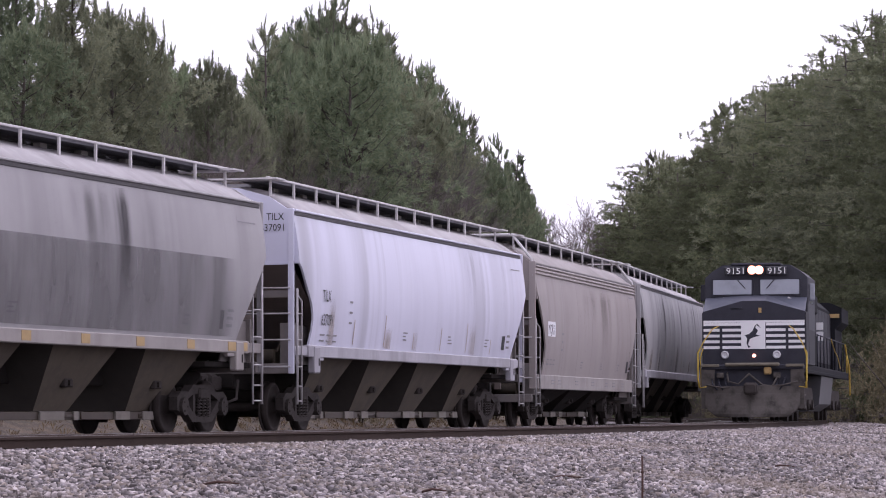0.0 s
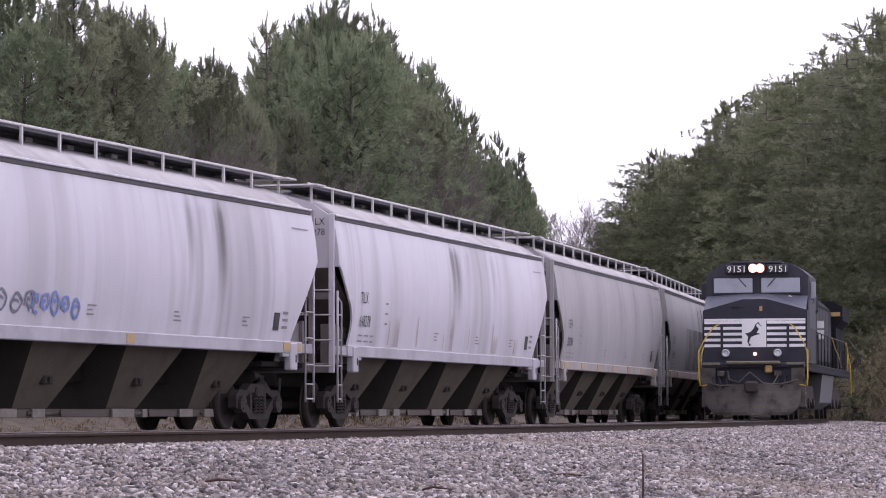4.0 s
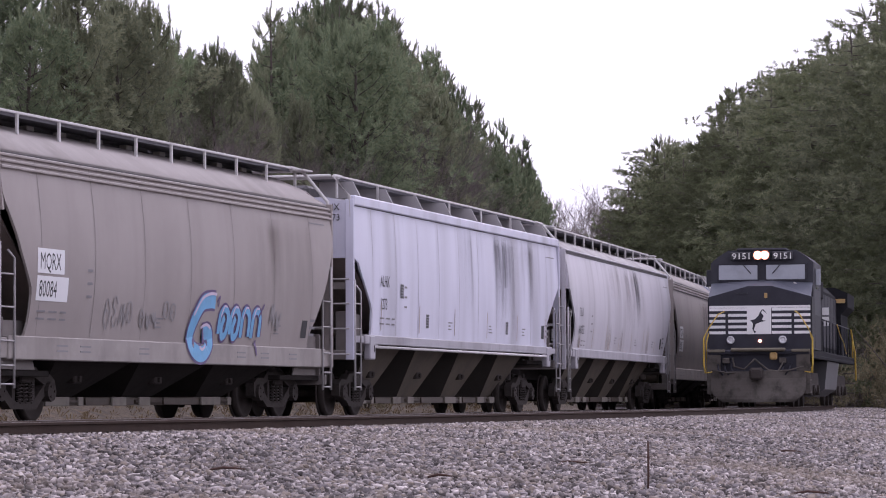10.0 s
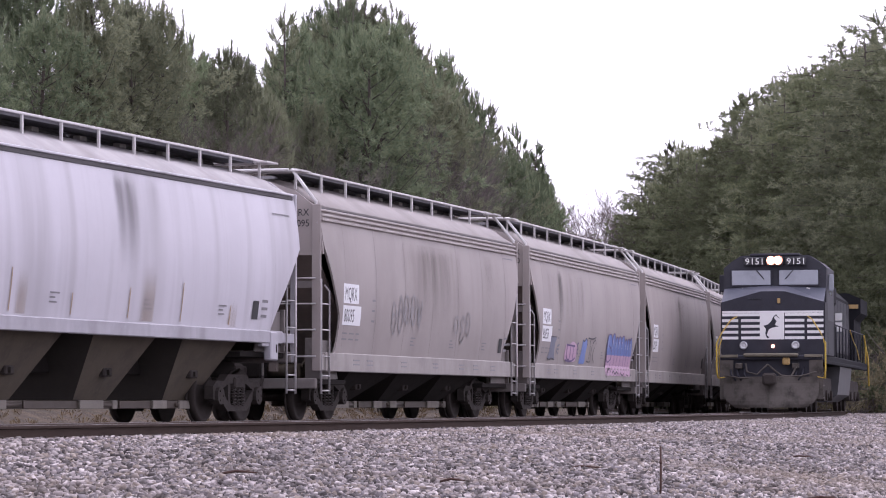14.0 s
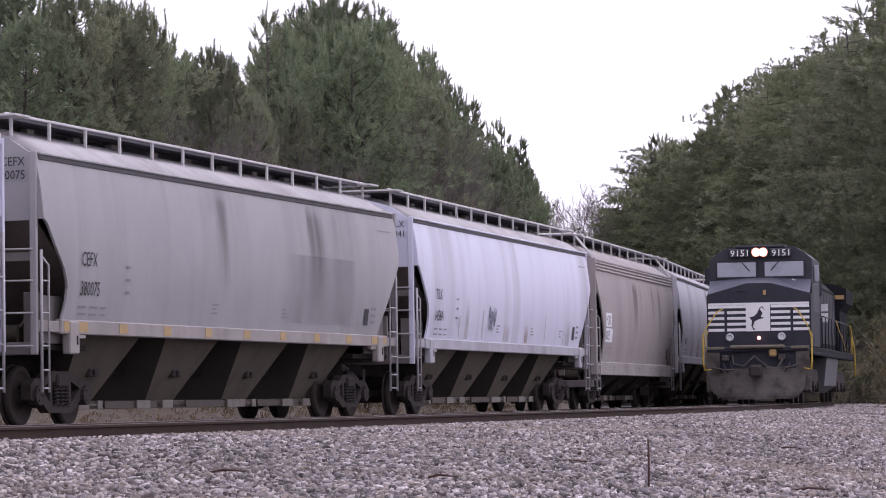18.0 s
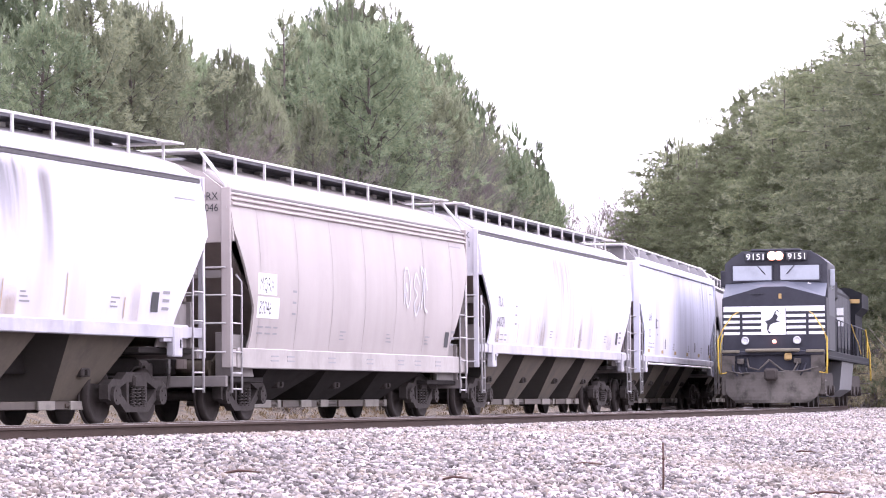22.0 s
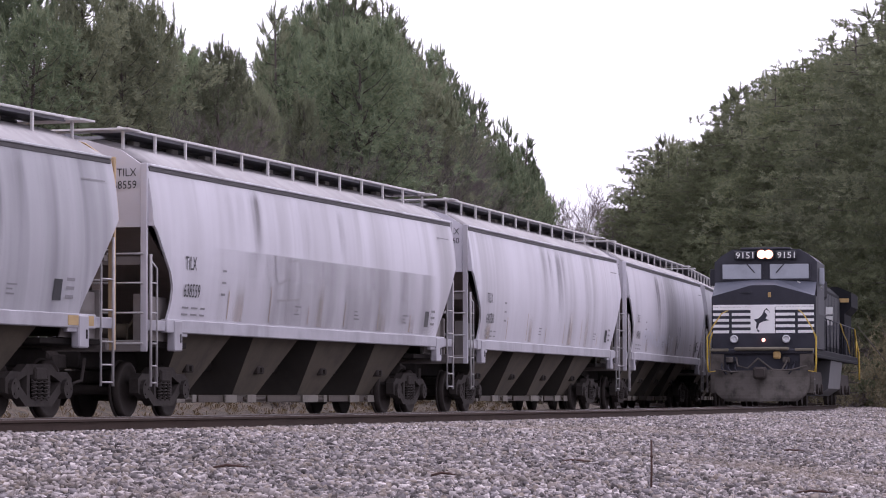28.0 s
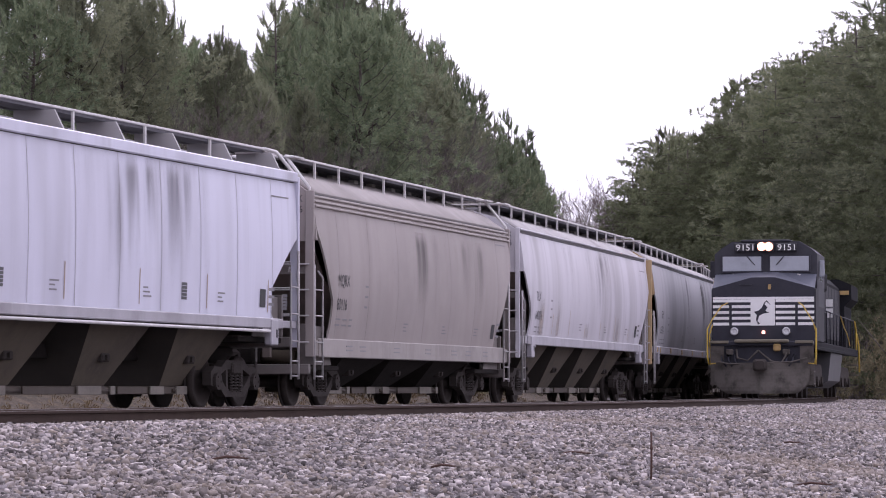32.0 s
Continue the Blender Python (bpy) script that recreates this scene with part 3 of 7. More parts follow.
build_stones("ballast_stone", 140000, -18, 40, NEAR + 0.85, NEAR + 12.5, 0.013, 0.039, 5, "grey and lilac crushed ballast stones of the shoulder")
build_stones("ballast_stone", 45000, 30, 100, NEAR + 0.85, NEAR + 8, 0.018, 0.042, 6, "grey crushed ballast stones further along the bend")
build_stones("ballast_stone", 16000, -34, 90, -2.4, NEAR - 0.9, 0.025, 0.05, 7, "brown-grey ballast stones between the two tracks", 0.03)


def build_track(lat0, top, name, label):
    """Two rails with foot, web and head, on wooden ties."""
    track = thing(name, label, "track")
    track["kind"] = "structure"
    section = [(-0.07, -0.172), (0.07, -0.172), (0.07, -0.160), (0.014, -0.140), (0.010, -0.045), (0.036, -0.035), (0.036, -0.008), (0.028, 0.0),
               (-0.028, 0.0), (-0.036, -0.008), (-0.036, -0.035), (-0.010, -0.045), (-0.014, -0.140), (-0.07, -0.160)]
    ss = [-500 + 6 * k for k in range(178)]
    for side in (-0.753, 0.753):
        rings, heads = [], []
        for s in ss:
            ring, hr = [], []
            for dl, dz in section:
                x, y, a = on_line(s, lat0 + side + dl)
                ring.append((x, y, top + dz - 0.002))
            for dl, dz in ((-0.026, -0.004), (0.026, -0.004), (0.026, 0.0), (-0.026, 0.0)):
                x, y, a = on_line(s, lat0 + side + dl)
                hr.append((x, y, top + dz))
            rings.append(ring)
            heads.append(hr)
        rail = part("rail", Shape().loft(rings), M_RAIL, track)
        part("rail_head", Shape().loft(heads), M_RAILTOP, rail, "polished running surface")
    tie = Shape().box(-0.115, 0.115, -1.3, 1.3, -0.18, 0.0, 0.012)
    for side in (-0.753, 0.753):
        tie.box(-0.09, 0.09, side - 0.17, side + 0.17, 0.0, 0.012)
        tie.box(0.06, 0.10, side - 0.11, side + 0.11, 0.0, 0.02)
        for sgn in (-1, 1):
            for dx in (-0.06, 0.05):
                tie.box(dx - 0.018, dx + 0.018, side + sgn * 0.085 - 0.02, side + sgn * 0.085 + 0.02, 0.01, 0.055)
    me = tie.mesh("tie")
    for k in range(150):
        part("tie", None, M_TIE, track, mesh=me, m=rail_pose(-15 + 0.55 * k, lat0, top - 0.186))
    return track


build_track(NEAR, 0.0, "near_track", "rusty steel rails on dark ties in grey ballast")
build_track(0.0, FAR_Z, "far_track", "rusty steel rails of the far track under the freight train")


# ---- covered hopper cars ----
# local axes: x towards the head of the train, y to its left, z up from the rail
TYPES = {
    # length over couplers, half-length of the body, sill bottom and top, eave, roof crest, half-breadth at sill, belly, eave;
    # foot: lower edge of the upper end panel; rear, front: how far the side sheet stops short of the body's end, by height
    "T": dict(pitch=18.6, half=8.72, sill0=1.38, sill1=1.60, eave=4.04, crest=4.55, w0=1.50, w1=1.60, w2=1.45, hoppers=4, deep=False, bars=0, foot=3.08,
              rear=((1.60, 0.84), (1.85, 0.93), (2.11, 0.94), (2.40, 0.76), (2.45, 0.68), (2.71, 0.42), (3.04, 0.14), (3.06, 0.03)),
              front=((1.60, 1.30), (1.82, 1.18), (2.20, 0.88), (2.55, 0.58), (3.05, 0.10), (3.07, 0.05))),
    "M": dict(pitch=15.55, half=7.25, sill0=0.92, sill1=1.27, eave=3.95, crest=4.53, w0=1.48, w1=1.60, w2=1.46, hoppers=3, deep=True, bars=3, foot=3.08,
              rear=((1.27, 0.94), (1.50, 1.02), (1.96, 1.02), (2.49, 0.62), (2.67, 0.52), (3.30, 0.05)),
              front=((1.27, 1.34), (1.47, 1.30), (1.88, 0.95), (2.15, 0.74), (2.52, 0.47), (3.05, 0.15), (3.30, 0.05))),
    "A": dict(pitch=17.1, half=7.95, sill0=0.96, sill1=1.41, eave=4.02, crest=4.55, w0=1.48, w1=1.60, w2=1.48, hoppers=4, deep=True, bars=4, foot=3.30,
              rear=((1.41, 0.86), (1.60, 1.00), (1.94, 1.08), (2.33, 0.90), (2.73, 0.42), (2.80, 0.32), (3.22, 0.03)),
              front=((1.41, 1.25), (1.90, 1.00), (2.60, 0.50), (3.22, 0.05))),
    "H": dict(pitch=18.7, half=8.80, sill0=1.40, sill1=1.58, eave=4.12, crest=4.29, w0=1.55, w1=1.58, w2=1.52, hoppers=4, deep=False, bars=0, foot=3.06,
              rear=((1.58, 1.22), (1.65, 1.26), (2.12, 1.26), (2.86, 0.42), (2.96, 0.34), (2.98, 0.03)),
              front=((1.58, 1.20), (1.68, 1.33), (2.10, 1.32), (2.71, 0.55), (3.02, 0.10), (3.04, 0.05))),
}
TYPES["C"] = dict(TYPES["T"])


def belly(d, z):
    """Half-breadth of the side at height z."""
    k = min(1.0, max(0.0, (z - d["sill1"]) / (d["eave"] - d["sill1"])))
    if k < 0.45:
        u = k / 0.45
        return d["w0"] + (d["w1"] - d["w0"]) * math.sin(u * math.pi / 2)
    u = (k - 0.45) / 0.55
    return d["w1"] - (d["w1"] - d["w2"]) * u * u


def end_x(d, z, end="rear"):
    """How far from the middle the side sheet ends: the cut below the upper end panel."""
    prof = d[end]
    return d["half"] - float(np.interp(z, [q[0] for q in prof], [q[1] for q in prof]))


def panel_mesh(kind, d, x0, x1, end, shift):
    """One pressed side sheet of the right-hand side; end: -1 or 1 where it is the last one, cut to the slope. shift moves the paint's wear from car to car."""
    sh = Shape()
    nz, nx = (26, 5) if end else (12, 6)
    grid = []
    for i in range(nz + 1):
        z = d["sill1"] + (d["eave"] - d["sill1"]) * i / nz
        a, b = x0, x1
        if end < 0:
            a = -end_x(d, z, "rear")
        if end > 0:
            b = end_x(d, z, "front")
        line = []
        for j in range(nx + 1):
            u = j / nx
            dish = (0.009 if kind in "TC" else 0.012) * math.sin(math.pi * u) * max(0.0, math.sin(math.pi * i / nz)) ** 0.5 if kind != "H" else 0.008 * math.sin(math.pi * u)
            line.append((a + (b - a) * u, -(belly(d, z) + dish), z))
        grid.append(line)
    vs = [p for r in grid for p in r]
    fs = [(i * (nx + 1) + j, i * (nx + 1) + j + 1, (i + 1) * (nx + 1) + j + 1, (i + 1) * (nx + 1) + j) for i in range(nz) for j in range(nx)]
    sh.add(vs, fs, True)
    # the sheet's folded rim
    back = [(x, y + 0.04, z) for x, y, z in vs]
    rim = [j for j in range(nx + 1)] + [i * (nx + 1) + nx for i in range(1, nz + 1)] + [nz * (nx + 1) + j for j in range(nx - 1, -1, -1)] + [i * (nx + 1) for i in range(nz - 1, 0, -1)]
    sh.add([vs[i] for i in rim] + [back[i] for i in rim], [(i, (i + 1) % len(rim), len(rim) + (i + 1) % len(rim), len(rim) + i) for i in range(len(rim))])
    me = sh.mesh("side_panel")
    wear = me.attributes.new("wear_shift", "FLOAT_VECTOR", "POINT")
    wear.data.foreach_set("vector", np.tile((shift, 1.0, 0.0), len(me.vertices)))
    return me


def on_side(d, pts, proud=0.022):
    """Points in x and z laid on the right-hand side's curve, and on the sill below it."""
    return [(x, -(belly(d, z) + proud + 0.026 * (1 - smooth(d["sill1"] - 0.01, d["sill1"] + 0.02, z))), z) for x, z in pts]


def write_on_side(car, d, text, x, z, height, material=None, stretch=1.0):
    vs, fs = letters(text, height)
    sh = Shape()
    sh.add(on_side(d, [(x + a * stretch, z + b) for a, b in vs], 0.0155), fs)
    return part("lettering", sh, material or M_LETTER, car)


def patch_on_side(name, car, d, x0, x1, z0, z1, material, label="", proud=0.02, cells=6):
    n = max(2, int((x1 - x0) / 0.5))
    vs, fs = [], []
    for i in range(cells + 1):
        for j in range(n + 1):
            vs.append((x0 + (x1 - x0) * j / n, z0 + (z1 - z0) * i / cells))
    for i in range(cells):
        for j in range(n):
            a = i * (n + 1) + j
            fs.append((a, a + 1, a + n + 2, a + n + 1))
    sh = Shape()
    sh.add(on_side(d, vs, proud), fs, True)
    return part(name, sh, material, car, label)


def stroke(sh, d, pts, width, proud=0.018):
    """A brush stroke on the side along points in x and z."""
    n = len(pts)
    left, right = [], []
    for i in range(n):
        ax, az = pts[max(0, i - 1)]
        bx, bz = pts[min(n - 1, i + 1)]
        l = math.hypot(bx - ax, bz - az) or 1.0
        nx_, nz_ = -(bz - az) / l * width / 2, (bx - ax) / l * width / 2
        left.append((pts[i][0] + nx_, pts[i][1] + nz_))
        right.append((pts[i][0] - nx_, pts[i][1] - nz_))
    # the stroke climbs a hair as it goes, so that it lies over itself where it crosses
    lay = [on_side(d, [p], proud + 0.00015 * (i % n))[0] for i, p in enumerate(left + right)]
    sh.add(lay, [(i, i + 1, n + i + 1, n + i) for i in range(n - 1)])


def curve_pts(pts, n=5):
    """A smooth line through the points."""
    out = []
    for i in range(len(pts) - 1):
        p0, p1, p2, p3 = pts[max(0, i - 1)], pts[i], pts[i + 1], pts[min(len(pts) - 1, i + 2)]
        for k in range(n):
            t = k / n
            out.append(tuple(0.5 * (2 * p1[c] + (p2[c] - p0[c]) * t + (2 * p0[c] - 5 * p1[c] + 4 * p2[c] - p3[c]) * t * t + (3 * p1[c] - p0[c] - 3 * p2[c] + p3[c]) * t ** 3) for c in (0, 1)))
    return out + [pts[-1]]


AXLES = []      # every turning wheelset, with the side of its truck on which it runs
CARS = []       # every car with the place of its centre on the line at 16 s
TRUCK_MESH = {}


def truck_meshes():
    if TRUCK_MESH:
        return TRUCK_MESH
    for sgn, key in ((-1, "right"), (1, "left")):
        y = sgn * 0.99
        sh = Shape()
        top_chord = [(-1.12, 0.40), (-1.12, 0.62), (-0.95, 0.72), (-0.62, 0.71), (-0.42, 0.83), (0.42, 0.83), (0.62, 0.71), (0.95, 0.72), (1.12, 0.62), (1.12, 0.40),
                     (0.98, 0.36), (0.80, 0.40), (0.74, 0.56), (0.40, 0.67), (-0.40, 0.67), (-0.74, 0.56), (-0.80, 0.40), (-0.98, 0.36)]
        sh.prism(top_chord, y - 0.08, y + 0.08)
        sh.prism([(-0.86, 0.46), (-0.74, 0.57), (-0.36, 0.32), (0.36, 0.32), (0.74, 0.57), (0.86, 0.46), (0.44, 0.19), (-0.44, 0.19)], y - 0.075, y + 0.075)
        for cx_ in (-0.35, 0.35):
            sh.box(cx_ - 0.05, cx_ + 0.05, y - 0.07, y + 0.07, 0.30, 0.69)
        for ax in (-0.89, 0.89):
            sh.disc((ax, 0, 0.46), 0.155, y - 0.12 * (sgn < 0) - 0.02, y + 0.12 * (sgn > 0) + 0.02, 12)
            for b in range(3):
                t = 2.09 * b
                sh.disc((ax + 0.09 * math.cos(t), 0, 0.46 + 0.09 * math.sin(t)), 0.022, y + sgn * 0.12, y + sgn * 0.155, 6)
        TRUCK_MESH["side_frame_" + key] = sh.mesh("side_frame")
        sp = Shape()
        for cx_ in (-0.2, 0.0, 0.2):
            turns = [(cx_ + 0.075 * math.cos(0.9 * k), y + sgn * 0.09 + 0.03 * math.sin(0.9 * k), 0.29 + 0.008 * k) for k in range(38)]
            sp.tube(turns, 0.016, 4)
        TRUCK_MESH["spring_" + key] = sp.mesh("coil_spring")
    bo = Shape()
    bo.box(-0.2, 0.2, -1.12, 1.12, 0.58, 0.78, 0.03)
    TRUCK_MESH["bolster"] = bo.mesh("bolster")
    ws = Shape()
    ws.tube([(0, -1.05, 0), (0, 1.05, 0)], 0.085, 10)
    for sgn in (-1, 1):
        rings = []
        for r, yy in ((0.10, 0.66), (0.38, 0.70), (0.40, 0.68), (0.455, 0.68), (0.455, 0.80), (0.40, 0.81), (0.37, 0.77), (0.13, 0.76), (0.11, 0.86)):
            rings.append([(r * math.cos(2 * math.pi * k / 28), sgn * yy, r * math.sin(2 * math.pi * k / 28)) for k in range(28)])
        ws.loft(rings, True, True, True)
        flange = [[(r * math.cos(2 * math.pi * k / 28), sgn * yy, r * math.sin(2 * math.pi * k / 28)) for k in range(28)] for r, yy in ((0.44, 0.645), (0.484, 0.655), (0.484, 0.675), (0.455, 0.69))]
        ws.loft(flange, True, True, True)
    TRUCK_MESH["wheelset"] = ws.mesh("wheelset")
    return TRUCK_MESH


def add_truck(car, x):
    tm = truck_meshes()
    truck = part("truck", None, M_TRUCK, car, mesh=tm["bolster"], m=pose(x, 0, 0))
    for key in ("right", "left"):
        part("side_frame", None, M_TRUCK, truck, mesh=tm["side_frame_" + key])
    part("coil_spring", None, M_TRUCK, truck, mesh=tm["spring_right"])
    for ax in (-0.89, 0.89):
        w = part("wheelset", None, M_WHEEL, truck, mesh=tm["wheelset"], m=pose(ax, 0, 0.457))
        AXLES.append((w, ax))


BODY_MESH = {}


def body_meshes(kind):
    """Meshes that all cars of one kind share."""
    if kind in BODY_MESH:
        return BODY_MESH[kind]
    d, out = TYPES[kind], {}
    hb, e, s0, s1 = d["half"], d["eave"], d["sill0"], d["sill1"]
    # far side and floor as one closed inner shell, set back so that the right-hand sheets lie proud of it
    zs = [s1 + (e - s1) * k / 8 for k in range(9)]
    sh = Shape()
    rows = [[(-end_x(d, z, "rear"), belly(d, z), z), (end_x(d, z, "front"), belly(d, z), z)] for z in zs]
    sh.add([p for r in rows for p in r], [(2 * i, 2 * i + 2, 2 * i + 3, 2 * i + 1) for i in range(8)], True)
    out["far_side"] = sh.mesh("far_side_sheet")
    # roof: curved from eave to crest, closed by rounded ends
    sh = Shape()
    prof = [(-d["w2"], e), (-d["w2"] + 0.02, e + 0.05), (-d["w2"] * 0.75, e + (d["crest"] - e) * 0.55), (-0.55, d["crest"] - 0.03), (-0.3, d["crest"]),
            (0.3, d["crest"]), (0.55, d["crest"] - 0.03), (d["w2"] * 0.75, e + (d["crest"] - e) * 0.55), (d["w2"] - 0.02, e + 0.05), (d["w2"], e)]
    xs = [-hb + 0.1, -hb + 0.5] + [-hb + 0.5 + (2 * hb - 1.0) * k / 12 for k in range(1, 12)] + [hb - 0.5, hb - 0.1]
    rings = []
    for i, x in enumerate(xs):
        drop = 0.14 if i in (0, len(xs) - 1) else 0.0
        rings.append([(x, y, z - drop * (z - e) / (d["crest"] - e + 0.01)) for y, z in prof])
    sh.loft(rings, True, True, True)
    out["roof"] = sh.mesh("roof")
    # upper end panels with their corner posts and the dark slope sheets below
    for sgn, key in ((-1, "rear"), (1, "front")):
        zt = d["foot"]
        w = d["w2"] - 0.06
        x = sgn * (hb - 0.02)

        def at(a, b, y0, y1, z0, z1, bev=0.0, sh=None, inwards=sgn, x=x):
            """A box between the distances a and b inwards from the body's end."""
            return (sh or Shape()).box(min(x - inwards * a, x - inwards * b), max(x - inwards * a, x - inwards * b), y0, y1, z0, z1, bev)

        sh = Shape()
        zs_ = [zt + (e - zt) * k / 5 for k in range(6)]
        out_ = [(belly(d, z) - 0.01, z) for z in zs_] + [(w, e + 0.02), (w * 0.72, e + (d["crest"] - e) * 0.55), (0.4, d["crest"] - 0.06), (-0.4, d["crest"] - 0.06), (-w * 0.72, e + (d["crest"] - e) * 0.55), (-w, e + 0.02)] + [(-belly(d, z) + 0.01, z) for z in reversed(zs_)]
        sh.loft([[(x, y, z) for y, z in out_], [(x - sgn * 0.06, y, z) for y, z in out_]])
        # a turned-in lip along the panel's foot
        at(-0.03, 0.06, -w, w, zt - 0.02, zt + 0.03, 0.0, sh)
        out["end_panel_" + key] = sh.mesh("end_panel")
        sl = Shape()
        xin = sgn * (hb - 2.9)
        sl.loft([[(x - sgn * 0.07, -w, zt + 0.02), (x - sgn * 0.07, w, zt + 0.02), (xin, w, s0 + 0.05), (xin, -w, s0 + 0.05)],
                 [(x - sgn * 0.15, -w, zt + 0.02), (x - sgn * 0.15, w, zt + 0.02), (xin - sgn * 0.08, w, s0 + 0.05), (xin - sgn * 0.08, -w, s0 + 0.05)]])
        out["slope_" + key] = sl.mesh("slope_sheet")
        # a cross channel under the slope, upright webs on the end deck and set-back shear plates beside them
        ch = at(0.02, 0.16, -w, w, zt - 0.62, zt - 0.53)
        at(0.02, 0.05, -w, w, zt - 0.53, zt - 0.49, 0.0, ch)
        out["channel_" + key] = ch.mesh("end_channel")
        for y, nm in ((-1.26, "brace_"), (1.26, "farbrace_")):
            out[nm + key] = at(0.30, 0.36, y - 0.15, y + 0.15, s0 - 0.14, s0 + 0.62, 0.008).mesh("end_web")
            yy = y + math.copysign(0.06, y)
            zz, xx = s0 + 0.58, x - sgn * 0.36
            sheet = [(xx, s0 - 0.14), (xx, zz), (x - sgn * 1.22, zz), (x - sgn * 1.62, s0 - 0.14)]
            out["shear_" + nm + key] = Shape().prism(sheet, yy - 0.012, yy + 0.012).mesh("shear_plate")
        for y, nm in ((-0.55, "strut_"), (0.55, "farstrut_")):
            out[nm + key] = at(0.10, 0.22, y - 0.07, y + 0.07, s0, zt).mesh("end_strut")
        out["deck_" + key] = at(0.0, 2.2, -1.30, 1.30, s0 - 0.24, s0 - 0.15, 0.01).mesh("end_deck")
        out["endsill_" + key] = at(-0.02, 0.10, -w - 0.02, w + 0.02, s0 - 0.32, s0 - 0.13, 0.015).mesh("end_sill")
        cyl = Shape().tube([(x - sgn * 0.55, -0.95, s0 + 0.02), (x - sgn * 0.55, -0.25, s0 + 0.02)], 0.13, 10)
        at(0.42, 0.68, -0.98, -0.94, s0 - 0.16, s0 + 0.15, 0.0, cyl)
        cyl.tube([(x - sgn * 0.3, -1.05, s0 + 0.1), (x - sgn * 0.7, -1.05, s0 + 0.34), (x - sgn * 0.95, -1.0, s0 - 0.1)], 0.022, 5)
        out["brake_" + key] = cyl.mesh("brake_cylinder")
        broad = 0.11 if not d["deep"] and kind != "H" else 0.17
        for y, nm in ((-w - 0.05, "post_"), (w + 0.05, "farpost_")):
            out[nm + key] = at(-0.07, 0.0, y - broad / 2, y + broad / 2, s0 - 0.32 if kind != "M" else s0, e + 0.05, 0.012).mesh("corner_post")
        # ladder: its outer stile stands on the side, the corner post is the other one
        la = Shape()
        yl, yp = -(d["w0"] + 0.05), -w - 0.05
        inner = {"T": 0.26, "C": 0.26, "M": 0.50, "A": 0.38, "H": 0.40}[kind] if sgn < 0 else {"T": 0.62, "C": 0.62, "M": 0.54, "A": 0.54, "H": 0.42}[kind]
        outer = 0.0 if sgn < 0 else {"T": 0.18, "C": 0.18, "M": 0.08, "A": 0.08, "H": 0.04}[kind]
        ztop = 2.52
        la.tube([(sgn * (hb - inner), yl, 0.50), (sgn * (hb - inner), yl, ztop - 0.12), (sgn * (hb - inner + 0.10), yl + 0.06, ztop)], 0.019, 5)
        la.tube([(sgn * (hb - outer), yl, 0.50), (sgn * (hb - outer), yl, ztop + (0.3 if sgn > 0 else 0.1))], 0.024, 5)
        out["rung_" + key] = Shape().tube([(sgn * (hb - outer), yl, 0), (sgn * (hb - inner), yl, 0)], 0.015, 4).mesh("rung")
        out["rung_at"] = [0.56, 0.83, 1.19, 1.68, 2.16]
        out["side_ladder_" + key] = la.mesh("side_ladder")
        le = Shape()
        xe = x + sgn * 0.09
        le.tube([(xe, -0.42, s0 - 0.1), (xe, -0.42, zt - 0.15)], 0.022, 5)
        out["endrung_" + key] = Shape().tube([(xe, yp, 0), (xe, -0.42, 0)], 0.016, 4).mesh("rung")
        out["endrung_at"] = [1.19, 1.68, 2.16, 2.63]
        out["end_ladder_" + key] = le.mesh("end_ladder")
        co = Shape()
        co.box(min(x, sgn * d["pitch"] / 2), max(x, sgn * d["pitch"] / 2) + 0.02, -0.09, 0.09, 0.78, 1.02, 0.03)
        co.box(sgn * d["pitch"] / 2 - 0.2, sgn * d["pitch"] / 2 + 0.2, -0.16, 0.16, 0.74, 1.06, 0.05)
        co.tube([(x, -0.4, 0.95), (x + sgn * 0.25, -0.45, 0.6), (sgn * d["pitch"] / 2, -0.3, 0.5)], 0.03, 5)
        out["coupler_" + key] = co.mesh("coupler")
    # side sill with its jacking pads
    sh = Shape()
    y = -(d["w0"] + 0.035)
    xe = hb - 0.75 if not d["deep"] else hb - 0.35
    sh.box(-xe, xe, y, y + 0.12, s0, s1, 0.015)
    out["sill"] = sh.mesh("side_sill")
    sh = Shape()
    sh.box(-hb + 0.05, hb - 0.05, d["w0"] - 0.1, d["w0"] + 0.03, s0, s1, 0.015)
    out["far_sill"] = sh.mesh("far_side_sill")
    for sgn, key in ((-1, "rear"), (1, "front")):
        sh = Shape()
        a, b = sgn * (hb - 1.15), sgn * (hb - 0.0)
        sh.box(min(a, b), max(a, b), y + 0.03, y + 0.10, s0 + 0.02, s1 - 0.03, 0.01)
        out["sill_end_" + key] = sh.mesh("sill_end")
        if not d["deep"]:
            c = sgn * (hb - 1.22)
            pad = Shape().box(c - 0.18, c + 0.18, y - 0.02, y + 0.12, s0 - 0.30, s1 - 0.02, 0.02)
            pad.box(min(c, c - sgn * 0.5), max(c, c - sgn * 0.5), y + 0.02, y + 0.10, s0 - 0.06, s0 + 0.02, 0.01)
            out["pad_" + key] = pad.mesh("jacking_pad")
            out["padhole_" + key] = Shape().box(c + 0.06, c + 0.11, y - 0.026, y - 0.019, s0 - 0.16, s0 - 0.02).mesh("bolt_slot")
    # eave band or bars
    sh = Shape()
